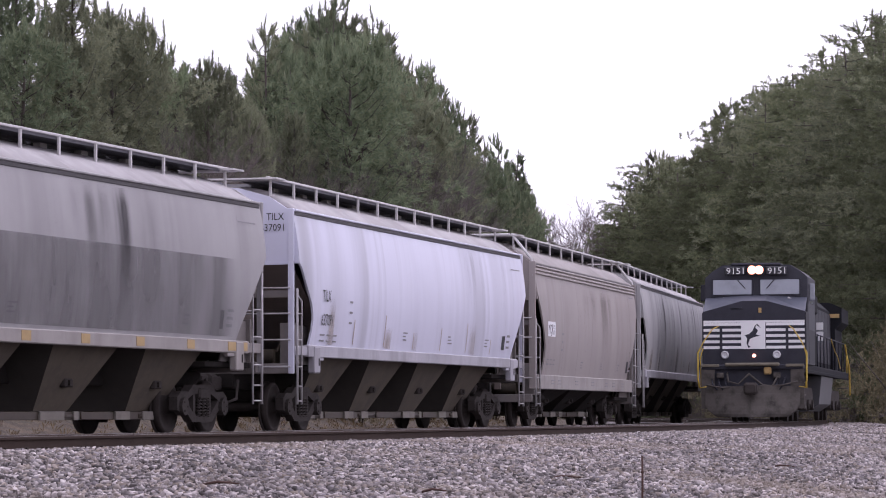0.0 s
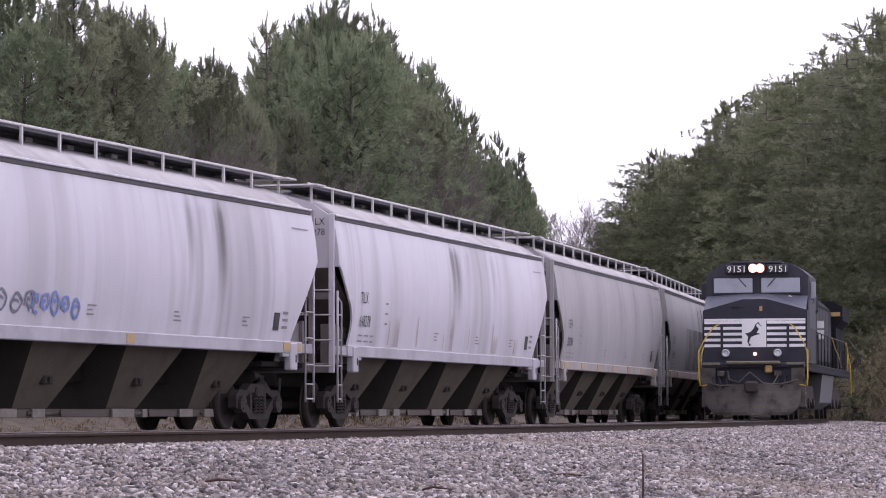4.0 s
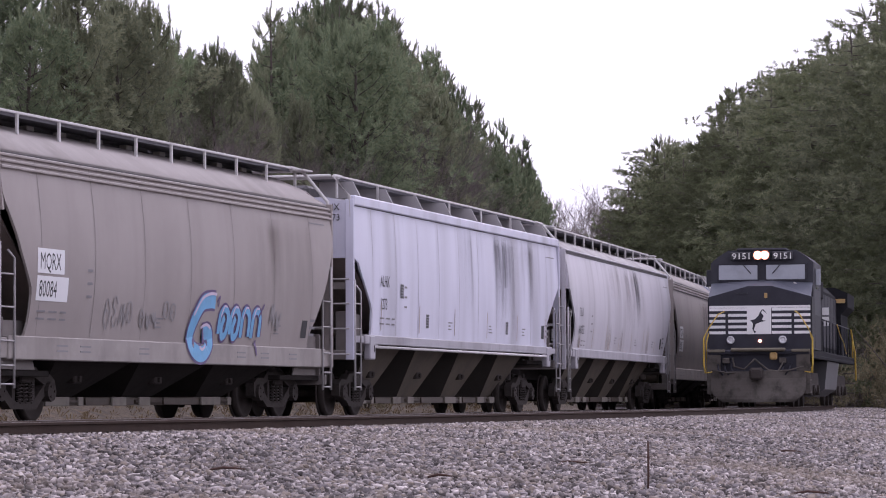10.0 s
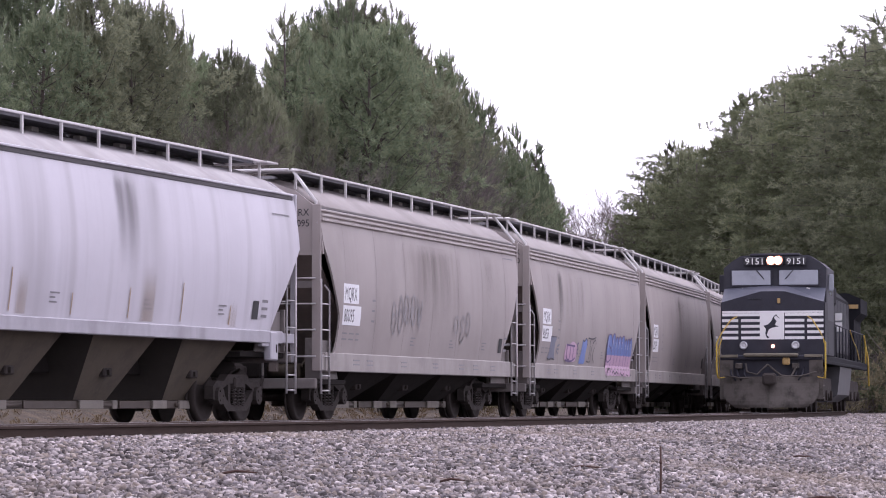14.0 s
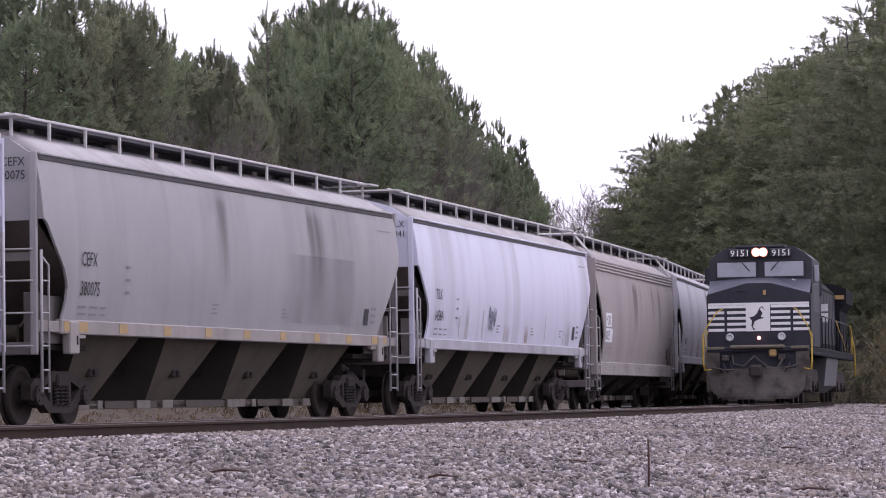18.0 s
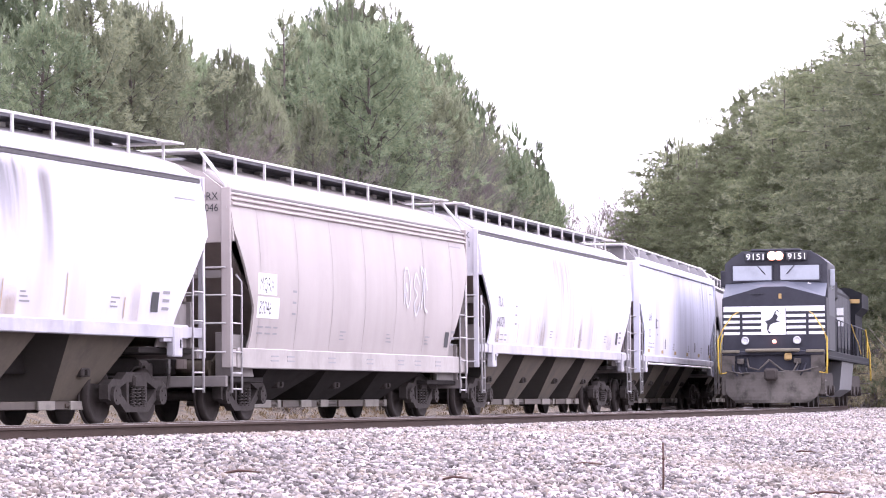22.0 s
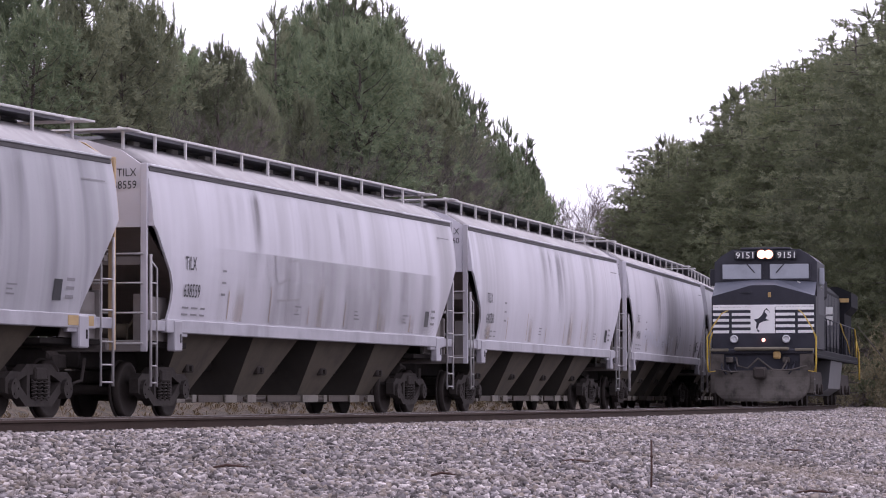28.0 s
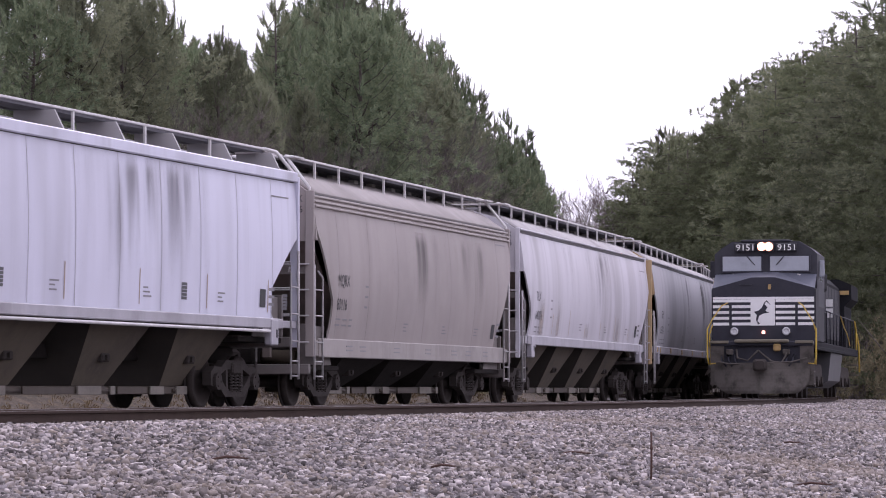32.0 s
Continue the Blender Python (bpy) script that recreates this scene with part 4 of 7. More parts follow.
    if kind == "H":
        sh.box(-hb + 0.03, hb - 0.03, -d["w2"] - 0.07, -d["w2"] + 0.06, e - 0.06, e + 0.13, 0.02)
    elif d["bars"]:
        for k in range(d["bars"]):
            z = e - 0.03 - 0.09 * k if kind == "M" else e + 0.07 - 0.083 * k
            out["bar%d" % k] = Shape().box(-hb + 0.05, hb - 0.05, -belly(d, z) - 0.05, -belly(d, z) + 0.06, z - 0.045, z, 0.010).mesh("eave_bar")
    else:
        sh.box(-hb + 0.12, hb - 0.12, -d["w2"] - 0.045, -d["w2"] + 0.06, e + 0.005, e + 0.045, 0.008)
    if not d["bars"]:
        out["eave"] = sh.mesh("eave_rail")
    # dark band below the eave, carrying the painted shade line
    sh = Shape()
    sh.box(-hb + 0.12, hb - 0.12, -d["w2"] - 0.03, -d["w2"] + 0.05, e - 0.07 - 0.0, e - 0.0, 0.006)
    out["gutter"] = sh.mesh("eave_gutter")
    # running boards and hatches
    top = d["crest"] + (0.12 if kind != "H" else 0.34)
    for k, y0 in enumerate((-0.88, 0.30) if kind != "H" else (-1.10, 0.50)):
        lip = [(y0, top - 0.05), (y0 + 0.03, top - 0.05), (y0 + 0.03, top - 0.02), (y0 + 0.55, top - 0.02), (y0 + 0.55, top - 0.05), (y0 + 0.58, top - 0.05), (y0 + 0.58, top + 0.01), (y0, top + 0.01)]
        out["board%d" % k] = Shape().loft([[(x, y, z) for y, z in lip] for x in (-hb + 0.5, hb - 0.5)]).mesh("running_board")
    for sgn, key in ((-1, "rear"), (1, "front")):
        out["endboard_" + key] = Shape().box(min(sgn * (hb - 0.55), sgn * hb), max(sgn * (hb - 0.55), sgn * hb), -1.15, 1.15, top - 0.03, top).mesh("end_board")
    wide = (2 * hb - 2.0) / 5 - 0.06
    out["hatch"] = Shape().box(-wide / 2, wide / 2, -0.34, 0.34, d["crest"] - 0.02, d["crest"] + (0.09 if kind != "H" else 0.24), 0.05).mesh("trough_hatch")
    # clamps that hold the hatches down, below the running board
    out["clamp"] = Shape().box(-0.13, 0.13, -0.48, -0.35, d["crest"] - 0.02, d["crest"] + 0.06, 0.01).mesh("hatch_clamp")
    sh = Shape()
    yr = -0.90 if kind != "H" else -1.12
    if kind == "H":
        for xx in (0.0,):
            wedge = [(-1.47, e + 0.12), (-1.30, top - 0.06), (-0.62, top - 0.06), (-0.62, d["crest"] - 0.04)]
            sh.loft([[(xx - 0.025, y, z) for y, z in wedge], [(xx + 0.025, y, z) for y, z in wedge]])
        out["bracket"] = sh.mesh("running_board_bracket")
    rl = Shape()
    n_post = {"T": 13, "C": 13, "M": 10, "A": 11, "H": 7}[kind]
    rt = top + 0.02
    out["post"] = Shape().box(-0.025, 0.025, yr - 0.04, yr, d["crest"] - 0.26 if kind != "H" else e + 0.1, rt).mesh("railing_post")
    out["post_at"] = [-hb + 0.35 + (2 * hb - 0.7) * k / (n_post - 1) for k in range(n_post)]
    rl.box(-hb + 0.15, hb - 0.15, yr - 0.04, yr, rt - 0.025, rt + 0.015, 0.006)
    if kind in "MAH":
        for sgn in (-1, 1):
            rl.tube([(sgn * (hb - 0.6), yr - 0.02, rt), (sgn * (hb - 0.05), yr - 0.05, rt - 0.02), (sgn * (hb + 0.02), -d["w2"] + 0.02, e + 0.1), (sgn * (hb + 0.02), -d["w2"] + 0.0, e - 0.3)], 0.035, 5)
            rl.tube([(sgn * hb, yr, rt - 0.02), (sgn * hb, 0.9, rt - 0.02)], 0.03, 5)
    out["railing"] = rl.mesh("roof_railing")
    # hoppers with their outlet gates
    n = d["hoppers"]
    span = 2 * (hb - 2.35)
    zb = 0.38
    for k in range(n):
        xm, half = (-span / 2 + span * (k + 0.5) / n, 0.63) if d["deep"] else (3.56 * (k - 1.5), 0.63)
        wide = span / n / 2 if d["deep"] else 1.23
        yt, zt = (d["w0"] - 0.06, s0 + 0.12) if d["deep"] else (1.24, s0 + 0.05)
        hp = Shape()
        top_ring = [(xm - wide, -yt, zt), (xm + wide, -yt, zt), (xm + wide, yt, zt), (xm - wide, yt, zt)]
        low_ring = [(xm - half, -0.60, zb), (xm + half, -0.60, zb), (xm + half, 0.60, zb), (xm - half, 0.60, zb)]
        hp.add(top_ring + low_ring, [(0, 1, 5, 4), (2, 3, 7, 6), (4, 5, 6, 7)])
        out["hopper%d" % k] = hp.mesh("hopper")
        out["slope%d" % k] = Shape().add(top_ring + low_ring, [(1, 2, 6, 5), (3, 0, 4, 7)]).mesh("hopper_slope")
        gt = Shape()
        gt.box(xm - 0.66, xm + 0.66, -0.58, 0.58, 0.27, 0.38, 0.015)
        gt.tube([(xm - 0.25, -0.66, 0.30), (xm + 0.95, -0.66, 0.30)], 0.04, 6)
        gt.tube([(xm + 0.9, -0.72, 0.25), (xm + 0.9, -0.72, 0.37)], 0.02, 5)
        gt.box(xm - 0.02, xm + 0.22, -0.70, -0.60, 0.24, 0.36, 0.02)
        out["gate%d" % k] = gt.mesh("outlet_gate")
        for side, x0_, x1_ in (("a", xm - 0.60, xm + 0.30), ("b", xm + 0.66, xm + 0.84)) if k % 2 == 0 else (("a", xm - 1.26, xm - 0.68), ("b", xm - 0.12, xm + 0.34)):
            out["plate%d%s" % (k, side)] = Shape().box(x0_, x1_, -0.715, -0.675, 0.235, 0.375, 0.008).mesh("gate_plate")
        # a bracket for the vibrator, half-way up the sheet
        zm = zb + 0.42 * (zt - zb)
        ym = -0.60 - 0.42 * (yt - 0.60)
        vb = Shape().box(xm - 0.16, xm + 0.16, ym - 0.06, ym + 0.10, zm - 0.07, zm + 0.07, 0.02)
        vb.box(xm - 0.05, xm + 0.05, ym - 0.10, ym, zm - 0.04, zm + 0.04)
        out["bracket%d" % k] = vb.mesh("vibrator_bracket")
    out["gate_beam"] = Shape().box(-span / 2 + 0.5, span / 2 - 0.3, -0.67, -0.57, 0.24, 0.37, 0.01).mesh("gate_beam")
    if not d["deep"]:
        out["floor"] = Shape().box(-hb + 1.6, hb - 1.6, -1.36, 1.36, s0 + 0.06, s0 + 0.14).mesh("floor_sheet")
    cs = Shape()
    cs.box(-hb, hb, -0.32, 0.32, 0.80, 1.10, 0.03)
    out["centre_sill"] = cs.mesh("centre_sill")
    BODY_MESH[kind] = out
    return out


def build_car(kind, centre, label, side_mat, marks=(), number=(), end_mat=None, roof_mat=None, boxed=False, yellow=0, panels=None, sill_mat=None):
    d, bm = TYPES[kind], body_meshes(kind)
    car = thing("hopper_car", label, "hopper car", "covered hopper cars of the freight train")
    CARS.append((car, centre))
    hb = d["half"]
    em = end_mat or side_mat
    sm = sill_mat or (M_SILLTAUPE if side_mat in (M_TAUPE, M_GREY) else M_SILLWHITE if kind != "A" else side_mat)
    rm_ = roof_mat or (M_ROOFDIRT if kind in "TCH" else M_ROOFTAUPE if kind == "M" else M_ROOFLILAC)
    n = 9 if kind in "TC" else 8 if kind in "MA" else 11
    shift = 41.0 * (len(CARS) % 17) + 3.7 * len(CARS)
    lim = hb - 1.3
    edges = [-lim + 2 * lim * k / (n - 2) for k in range(n - 1)]
    part("side_panel", None, side_mat, car, mesh=panel_mesh(kind, d, -hb, edges[0], -1, shift))
    for k in range(n - 2):
        part("side_panel", None, side_mat, car, mesh=panel_mesh(kind, d, edges[k], edges[k + 1], 0, shift))
    part("side_panel", None, side_mat, car, mesh=panel_mesh(kind, d, edges[-1], hb, 1, shift))
    for key, nm, mt in (("far_side", "far_side_sheet", side_mat), ("roof", "roof", rm_), ("far_sill", "far_side_sill", sm), ("sill", "side_sill", sm),
                        ("board0", "running_board", M_GRATE), ("board1", "running_board", M_GRATE),
                        ("endboard_rear", "end_board", M_RAILING), ("endboard_front", "end_board", M_RAILING), ("centre_sill", "centre_sill", M_DARK)):
        part(nm, None, mt, car, mesh=panel_copy(bm[key], mt))
    mt = M_RAILING
    railing = part("roof_railing", None, mt, car, mesh=panel_copy(bm["railing"], mt))
    for x in bm["post_at"]:
        part("railing_post", None, mt, railing, mesh=panel_copy(bm["post"], mt), m=pose(x, 0, 0))
    for k in range(5):
        part("trough_hatch", None, M_HATCH, car, mesh=panel_copy(bm["hatch"], M_HATCH), m=pose((2 * hb - 2.0) / 5 * (k - 2), 0, 0))
    for k in range(9):
        part("hatch_clamp", None, M_CLAMP, car, mesh=panel_copy(bm["clamp"], M_CLAMP), m=pose((2 * hb - 2.4) / 9 * (k - 4) + 0.11 * (k % 2), 0, 0))
    for x in edges if kind not in "TC" else ():
        patch_on_side("panel_seam", car, d, x - 0.008, x + 0.008, d["sill1"] + 0.01, d["eave"] - 0.02, M_SEAM if side_mat in (M_WHITE, M_WHITE2, M_RUNS) else M_SEAMTAUPE, "", 0.005, 8)
    for k in range(d["bars"]):
        part("eave_bar", None, side_mat, car, mesh=panel_copy(bm["bar%d" % k], side_mat))
    if not d["bars"]:
        part("eave_rail", None, side_mat, car, mesh=panel_copy(bm["eave"], side_mat))
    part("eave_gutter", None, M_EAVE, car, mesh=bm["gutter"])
    for k in range(8 if kind == "H" else 0):
        part("running_board_bracket", None, M_GREY, car, mesh=panel_copy(bm["bracket"], M_GREY), m=pose(-hb + 0.9 + (2 * hb - 1.5) * k / 7, 0, 0))
    for key in ("rear", "front"):
        for nm, pn, mt in (("end_panel_", "end_panel", em), ("slope_", "slope_sheet", M_SHADOWEND), ("post_", "corner_post", em), ("farpost_", "corner_post", em), ("brace_", "end_web", M_ENDPAINT), ("farbrace_", "end_web", M_ENDPAINT), ("shear_brace_", "shear_plate", M_ENDPAINT), ("shear_farbrace_", "shear_plate", M_ENDPAINT),
                           ("channel_", "end_channel", M_ENDPAINT), ("strut_", "end_strut", M_SHADOWEND), ("farstrut_", "end_strut", M_SHADOWEND), ("endsill_", "end_sill", M_ENDPAINT),
                           ("deck_", "end_deck", M_DARK), ("brake_", "brake_cylinder", M_HOPPER), ("coupler_", "coupler", M_TRUCK), ("sill_end_", "sill_end", sm)):
            part(pn, None, mt, car, mesh=panel_copy(bm[nm + key], mt))
        if not d["deep"]:
            pad = part("jacking_pad", None, sm, car, mesh=panel_copy(bm["pad_" + key], sm))
            part("bolt_slot", None, M_DARK, pad, mesh=panel_copy(bm["padhole_" + key], M_DARK))
        ladder = part("side_ladder", None, M_LADDER, car, mesh=panel_copy(bm["side_ladder_" + key], M_LADDER))
        for z in bm["rung_at"]:
            part("rung", None, M_LADDER, ladder, mesh=panel_copy(bm["rung_" + key], M_LADDER), m=pose(0, 0, z))
        ladder = part("end_ladder", None, M_LADDER, car, mesh=panel_copy(bm["end_ladder_" + key], M_LADDER))
        for z in bm["endrung_at"]:
            part("rung", None, M_LADDER, ladder, mesh=panel_copy(bm["endrung_" + key], M_LADDER), m=pose(0, 0, z))
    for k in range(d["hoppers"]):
        # behind deep sills the hoppers are coloured black, standing in for body shadow
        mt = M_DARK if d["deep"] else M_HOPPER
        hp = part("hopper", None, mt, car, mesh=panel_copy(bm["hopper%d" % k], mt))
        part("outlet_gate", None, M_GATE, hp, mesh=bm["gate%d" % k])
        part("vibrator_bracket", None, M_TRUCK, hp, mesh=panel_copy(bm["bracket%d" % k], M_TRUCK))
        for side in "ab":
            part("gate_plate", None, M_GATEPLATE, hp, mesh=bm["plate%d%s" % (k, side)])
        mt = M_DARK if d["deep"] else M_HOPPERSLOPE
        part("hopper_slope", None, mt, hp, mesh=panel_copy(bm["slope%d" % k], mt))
    part("gate_beam", None, M_GATE, car, mesh=bm["gate_beam"])
    # the closing sheet between the hoppers takes the same painted-in shade
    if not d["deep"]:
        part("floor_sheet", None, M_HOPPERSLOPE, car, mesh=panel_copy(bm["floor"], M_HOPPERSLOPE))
    for x in (-(d["pitch"] / 2 - 2.35), d["pitch"] / 2 - 2.35):
        add_truck(car, x)
    # reporting marks near the rear end, small stencils and the consolidated stencil plates
    y0 = -hb + {"T": 1.38, "C": 1.38, "M": 1.22, "A": 1.5, "H": 1.8}[kind]
    mz = {"T": 2.43, "C": 2.43, "M": 2.27, "A": 2.4, "H": 2.55}[kind]
    if marks:
        for k, text in enumerate((marks, number)):
            z = mz - (0.41 if boxed else 0.45) * k
            if not text:
                continue
            if boxed:
                w = 0.17 * len(text) + 0.28
                patch_on_side("mark_plate", car, d, y0 - 0.08, y0 - 0.08 + w, z - 0.06, z + 0.31, M_PLACARD, "white painted mark panel", 0.014, 3)
            write_on_side(car, d, text, y0, z, 0.26 if boxed else 0.23, None, 0.72 if boxed else 0.80)
        st = Shape()
        for row in range(2):
            for k in range(3):
                x = y0 + 0.42 * k
                w = 0.3 if k < 2 else 0.22
                st.add(on_side(d, [(x, mz - 0.64 - 0.11 * row), (x + w, mz - 0.64 - 0.11 * row), (x + w, mz - 0.61 - 0.11 * row), (x, mz - 0.61 - 0.11 * row)], 0.015), [(0, 1, 2, 3)])
        part("stencil_block", st, M_LETTERSOFT, car)["kind"] = "stuff"
    st = Shape()
    xr = hb - {"T": 2.3, "C": 2.3, "M": 1.75, "A": 2.2, "H": 1.9}[kind]
    zlow = d["sill1"] + 0.18
    st.add(on_side(d, [(xr, zlow), (xr + 0.28, zlow), (xr + 0.28, zlow + 0.32), (xr, zlow + 0.32)], 0.014), [(0, 1, 2, 3)])
    part("stencil_plate", st, M_LETTER, car)
    st = Shape()
    for k in range(3):
        x = xr + 0.42
        st.add(on_side(d, [(x, zlow + 0.3 - 0.13 * k), (x + 0.28, zlow + 0.3 - 0.13 * k), (x + 0.28, zlow + 0.35 - 0.13 * k), (x, zlow + 0.35 - 0.13 * k)], 0.014), [(0, 1, 2, 3)])
    for f in (0.40, 0.60, 0.78):
        x = -hb + 2 * hb * f
        for k in range(3):
            w = 0.34 - 0.07 * ((k + int(10 * f)) % 3)
            st.add(on_side(d, [(x, zlow + 0.04 + 0.07 * k), (x + w, zlow + 0.04 + 0.07 * k), (x + w, zlow + 0.066 + 0.07 * k), (x, zlow + 0.066 + 0.07 * k)], 0.014), [(0, 1, 2, 3)])
    for k in range(3):
        st.add(on_side(d, [(y0 + 1.75, mz + 0.02 - 0.2 * k), (y0 + 1.95, mz + 0.02 - 0.2 * k), (y0 + 1.95, mz + 0.06 - 0.2 * k), (y0 + 1.75, mz + 0.06 - 0.2 * k)], 0.014), [(0, 1, 2, 3)])
    st.add(on_side(d, [(hb - 1.3, d["eave"] - 0.38), (hb - 0.45, d["eave"] - 0.38), (hb - 0.45, d["eave"] - 0.355), (hb - 1.3, d["eave"] - 0.355)], 0.014), [(0, 1, 2, 3)])
    part("stencil_block", st, M_LETTERSOFT, car)["kind"] = "stuff"
    if number:
        # the tail of the marks on the rear end panel
        for text, drop in ((marks, 0.16), (number, 0.36)):
            vs, fs = letters(text, 0.135)
            sh = Shape()
            wide = max(v[0] for v in vs) * 0.9
            sh.add([(-hb - 0.006, -1.30 + wide - a * 0.9, d["eave"] - drop + b) for a, b in vs], fs)
            part("end_lettering", sh, M_LETTER, car)
    if kind == "T":
        # thin rusty runs where the stakes are welded on
        for k in range(1, n - 2):
            x = edges[k] + 0.1
            patch_on_side("rust_run", car, d, x, x + 0.032, 1.66, 1.74 + 0.25 + 0.3 * ((k * 7) % 3) / 2, M_RUNTAN, "", 0.013, 3)
        for k in range(4):
            x = edges[(2 * k + len(CARS)) % (n - 2)] + 0.25 * ((k + len(CARS)) % 3)
            patch_on_side("rust_smear", car, d, x, x + 0.45 + 0.2 * (k % 2), 1.63, 2.1 + 0.25 * ((k + len(CARS)) % 3), M_SMEAR, "", 0.0125, 4)
    # yellow reflectors along the sill
    for k in range(yellow):
        x = -hb + 1.3 + (2 * hb - 2.6) * k / max(1, yellow - 1)
        sh = Shape().box(x - (0.45 if k in (0, yellow - 1) else 0.16), x + (0.45 if k in (0, yellow - 1) else 0.16), -(d["w0"] + 0.042), -(d["w0"] + 0.03), d["sill0"] + 0.04, d["sill1"] - 0.03)
        part("sill_reflector", sh, M_YELLOW, car)
    # sill stencils on the deep sills
    if d["deep"]:
        st = Shape()
        for f in (0.14, 0.2, 0.36, 0.52, 0.66, 0.74, 0.84):
            x = -hb + 2 * hb * f
            for k in range(2):
                st.box(x, x + 0.40, -(d["w0"] + 0.039), -(d["w0"] + 0.034), d["sill0"] + 0.13 + 0.08 * k, d["sill0"] + 0.155 + 0.08 * k)
        part("stencil_block", st, M_LETTERSOFT, car)["kind"] = "stuff"
    if kind == "H":
        for f in (0.08, 0.298, 0.69, 0.955):
            x = -hb + 2 * hb * f
            z = 2.36 if f < 0.1 else 1.80 if f < 0.9 else 1.74
            x += 1.85 if f < 0.1 else 0
            for q in range(5):
                patch_on_side("vent_slat", car, d, x, x + 0.24, z + 0.058 * q, z + 0.058 * q + 0.050, M_VENT, "", 0.012, 1)
        for q in range(6):
            x = -hb + 1.7 + (2 * hb - 3.4) * q / 5
            if number == "1213":
                patch_on_side("reflector", car, d, x, x + 0.45, 1.66, 1.76, M_YELLOW, "", 0.012, 1)
            else:
                patch_on_side("stake_mark", car, d, x + 0.18, x + 0.215, 1.68, 2.25, M_RUST, "", 0.012, 3)
        sh = Shape().tube([(-hb + 1.2, -d["w0"] - 0.02, d["sill0"] - 0.05), (hb - 1.2, -d["w0"] - 0.02, d["sill0"] - 0.05)], 0.03, 6)
        part("brake_pipe", sh, M_RAILING, car)
    return car, d


MESH_BY_MAT = {}


def panel_copy(me, material):
    """The same mesh in another paint."""
    key = (me.name, material.name)
    if key not in MESH_BY_MAT:
        if not me.materials:
            me.materials.append(material)
            MESH_BY_MAT[key] = me
        elif me.materials[0] == material:
            MESH_BY_MAT[key] = me
        else:
            c = me.copy()
            c.materials[0] = material
            MESH_BY_MAT[key] = c
    return MESH_BY_MAT[key]

# ---- the consist, head of the train first ----
LT, LC, LM = "white covered hopper car with rounded sides and dirt streaks", "weathered grey covered hopper car with yellow sill reflectors", "taupe-grey covered hopper car with deep side sill and mark panels"
LH = "bright white straight-sided covered hopper car with long top chord"
CONSIST = [
    ("T", 298.18, "sooty covered hopper car with blackened lower side", M_SOOT, "", "", {}),
    ("M", 281.15, LM, M_TAUPE, "MQRX", "", dict(boxed=True)),
    ("T", 263.84, LT, M_WHITE2, "TILX", "637091", {}),
    ("C", 244.76, "weathered grey covered hopper car with a dark dirty band", M_GREY, "CEFX", "380049", dict(yellow=8)),
    ("C", 226.14, LC, M_GREY, "CEFX", "380098", dict(yellow=7)),
    ("T", 207.55, LT, M_WHITE, "TILX", "648278", {}),
    ("C", 188.95, "pale grey covered hopper car with blue spray-painted scrawl", M_WHITE, "GEFX", "", dict(yellow=3, end_mat=M_TAUPE)),
    ("A", 171.62, "pale blue-white covered hopper car with leaf emblem and scrawled outline", M_LILAC, "", "", {}),
    ("M", 155.32, "taupe-grey covered hopper car with black spray-painted tags", M_TAUPE, "MQRX", "80028", dict(boxed=True)),
    ("T", 138.19, LT, M_WHITE, "TILX", "640755", {}),
    ("H", 119.45, LH, M_WHITE2, "ALHX", "1273", {}),
    ("M", 102.37, "taupe-grey covered hopper car with light blue graffiti", M_TAUPE, "MQRX", "80084", dict(boxed=True)),
    ("M", 86.88, LM, M_TAUPE, "MQRX", "80079", dict(boxed=True)),
    ("M", 71.37, "taupe-grey covered hopper car with blue and pink graffiti", M_TAUPE, "MQRX", "80050", dict(boxed=True)),
    ("M", 55.67, LM, M_TAUPE, "MQRX", "80095", dict(boxed=True)),
    ("T", 38.41, LT, M_WHITE, "TILX", "640383", {}),
    ("M", 21.22, LM, M_TAUPE, "MQRX", "80035", dict(boxed=True)),
    ("T", 4.12, LT, M_WHITE2, "TILX", "645841", {}),
    ("C", -14.55, "weathered grey covered hopper car with faint dirty patches", M_GREY, "CEFX", "380075", dict(yellow=9)),
    ("H", -33.34, LH, M_WHITE2, "ALHX", "1213", dict(yellow=0)),
    ("T", -51.95, LT, M_WHITE, "TILX", "640731", {}),
    ("M", -68.93, "taupe-grey covered hopper car with pale scrawl", M_TAUPE, "MQRX", "80046", dict(boxed=True)),
    ("T", -86.05, LT, M_WHITE, "TILX", "640736", {}),
    ("T", -104.64, "white covered hopper car with dark runs and a black tag", M_RUNS, "TILX", "648220", {}),
    ("T", -123.27, "white covered hopper car with faint grey scrawl", M_WHITE, "TILX", "648216", {}),
    ("T", -142.02, LT, M_WHITE, "TILX", "640760", {}),
    ("T", -160.68, "white covered hopper car with a faded grey lower band", M_WHITE, "TILX", "638559", {}),
    ("C", -179.36, "white covered hopper car with black runs and tan end", M_RUNS, "GEFX", "635760", dict(yellow=6, end_mat=M_TAN)),
    ("T", -197.94, LT, M_WHITE, "TILX", "640076", {}),
    ("M", -214.95, LM, M_TAUPE, "MQRX", "80116", {}),
    ("H", -232.07, LH, M_WHITE2, "ALHX", "", {}),
]
BUILT = [build_car(k, c, lab, mt, mk, nb, **kw) for k, c, lab, mt, mk, nb, kw in CONSIST]


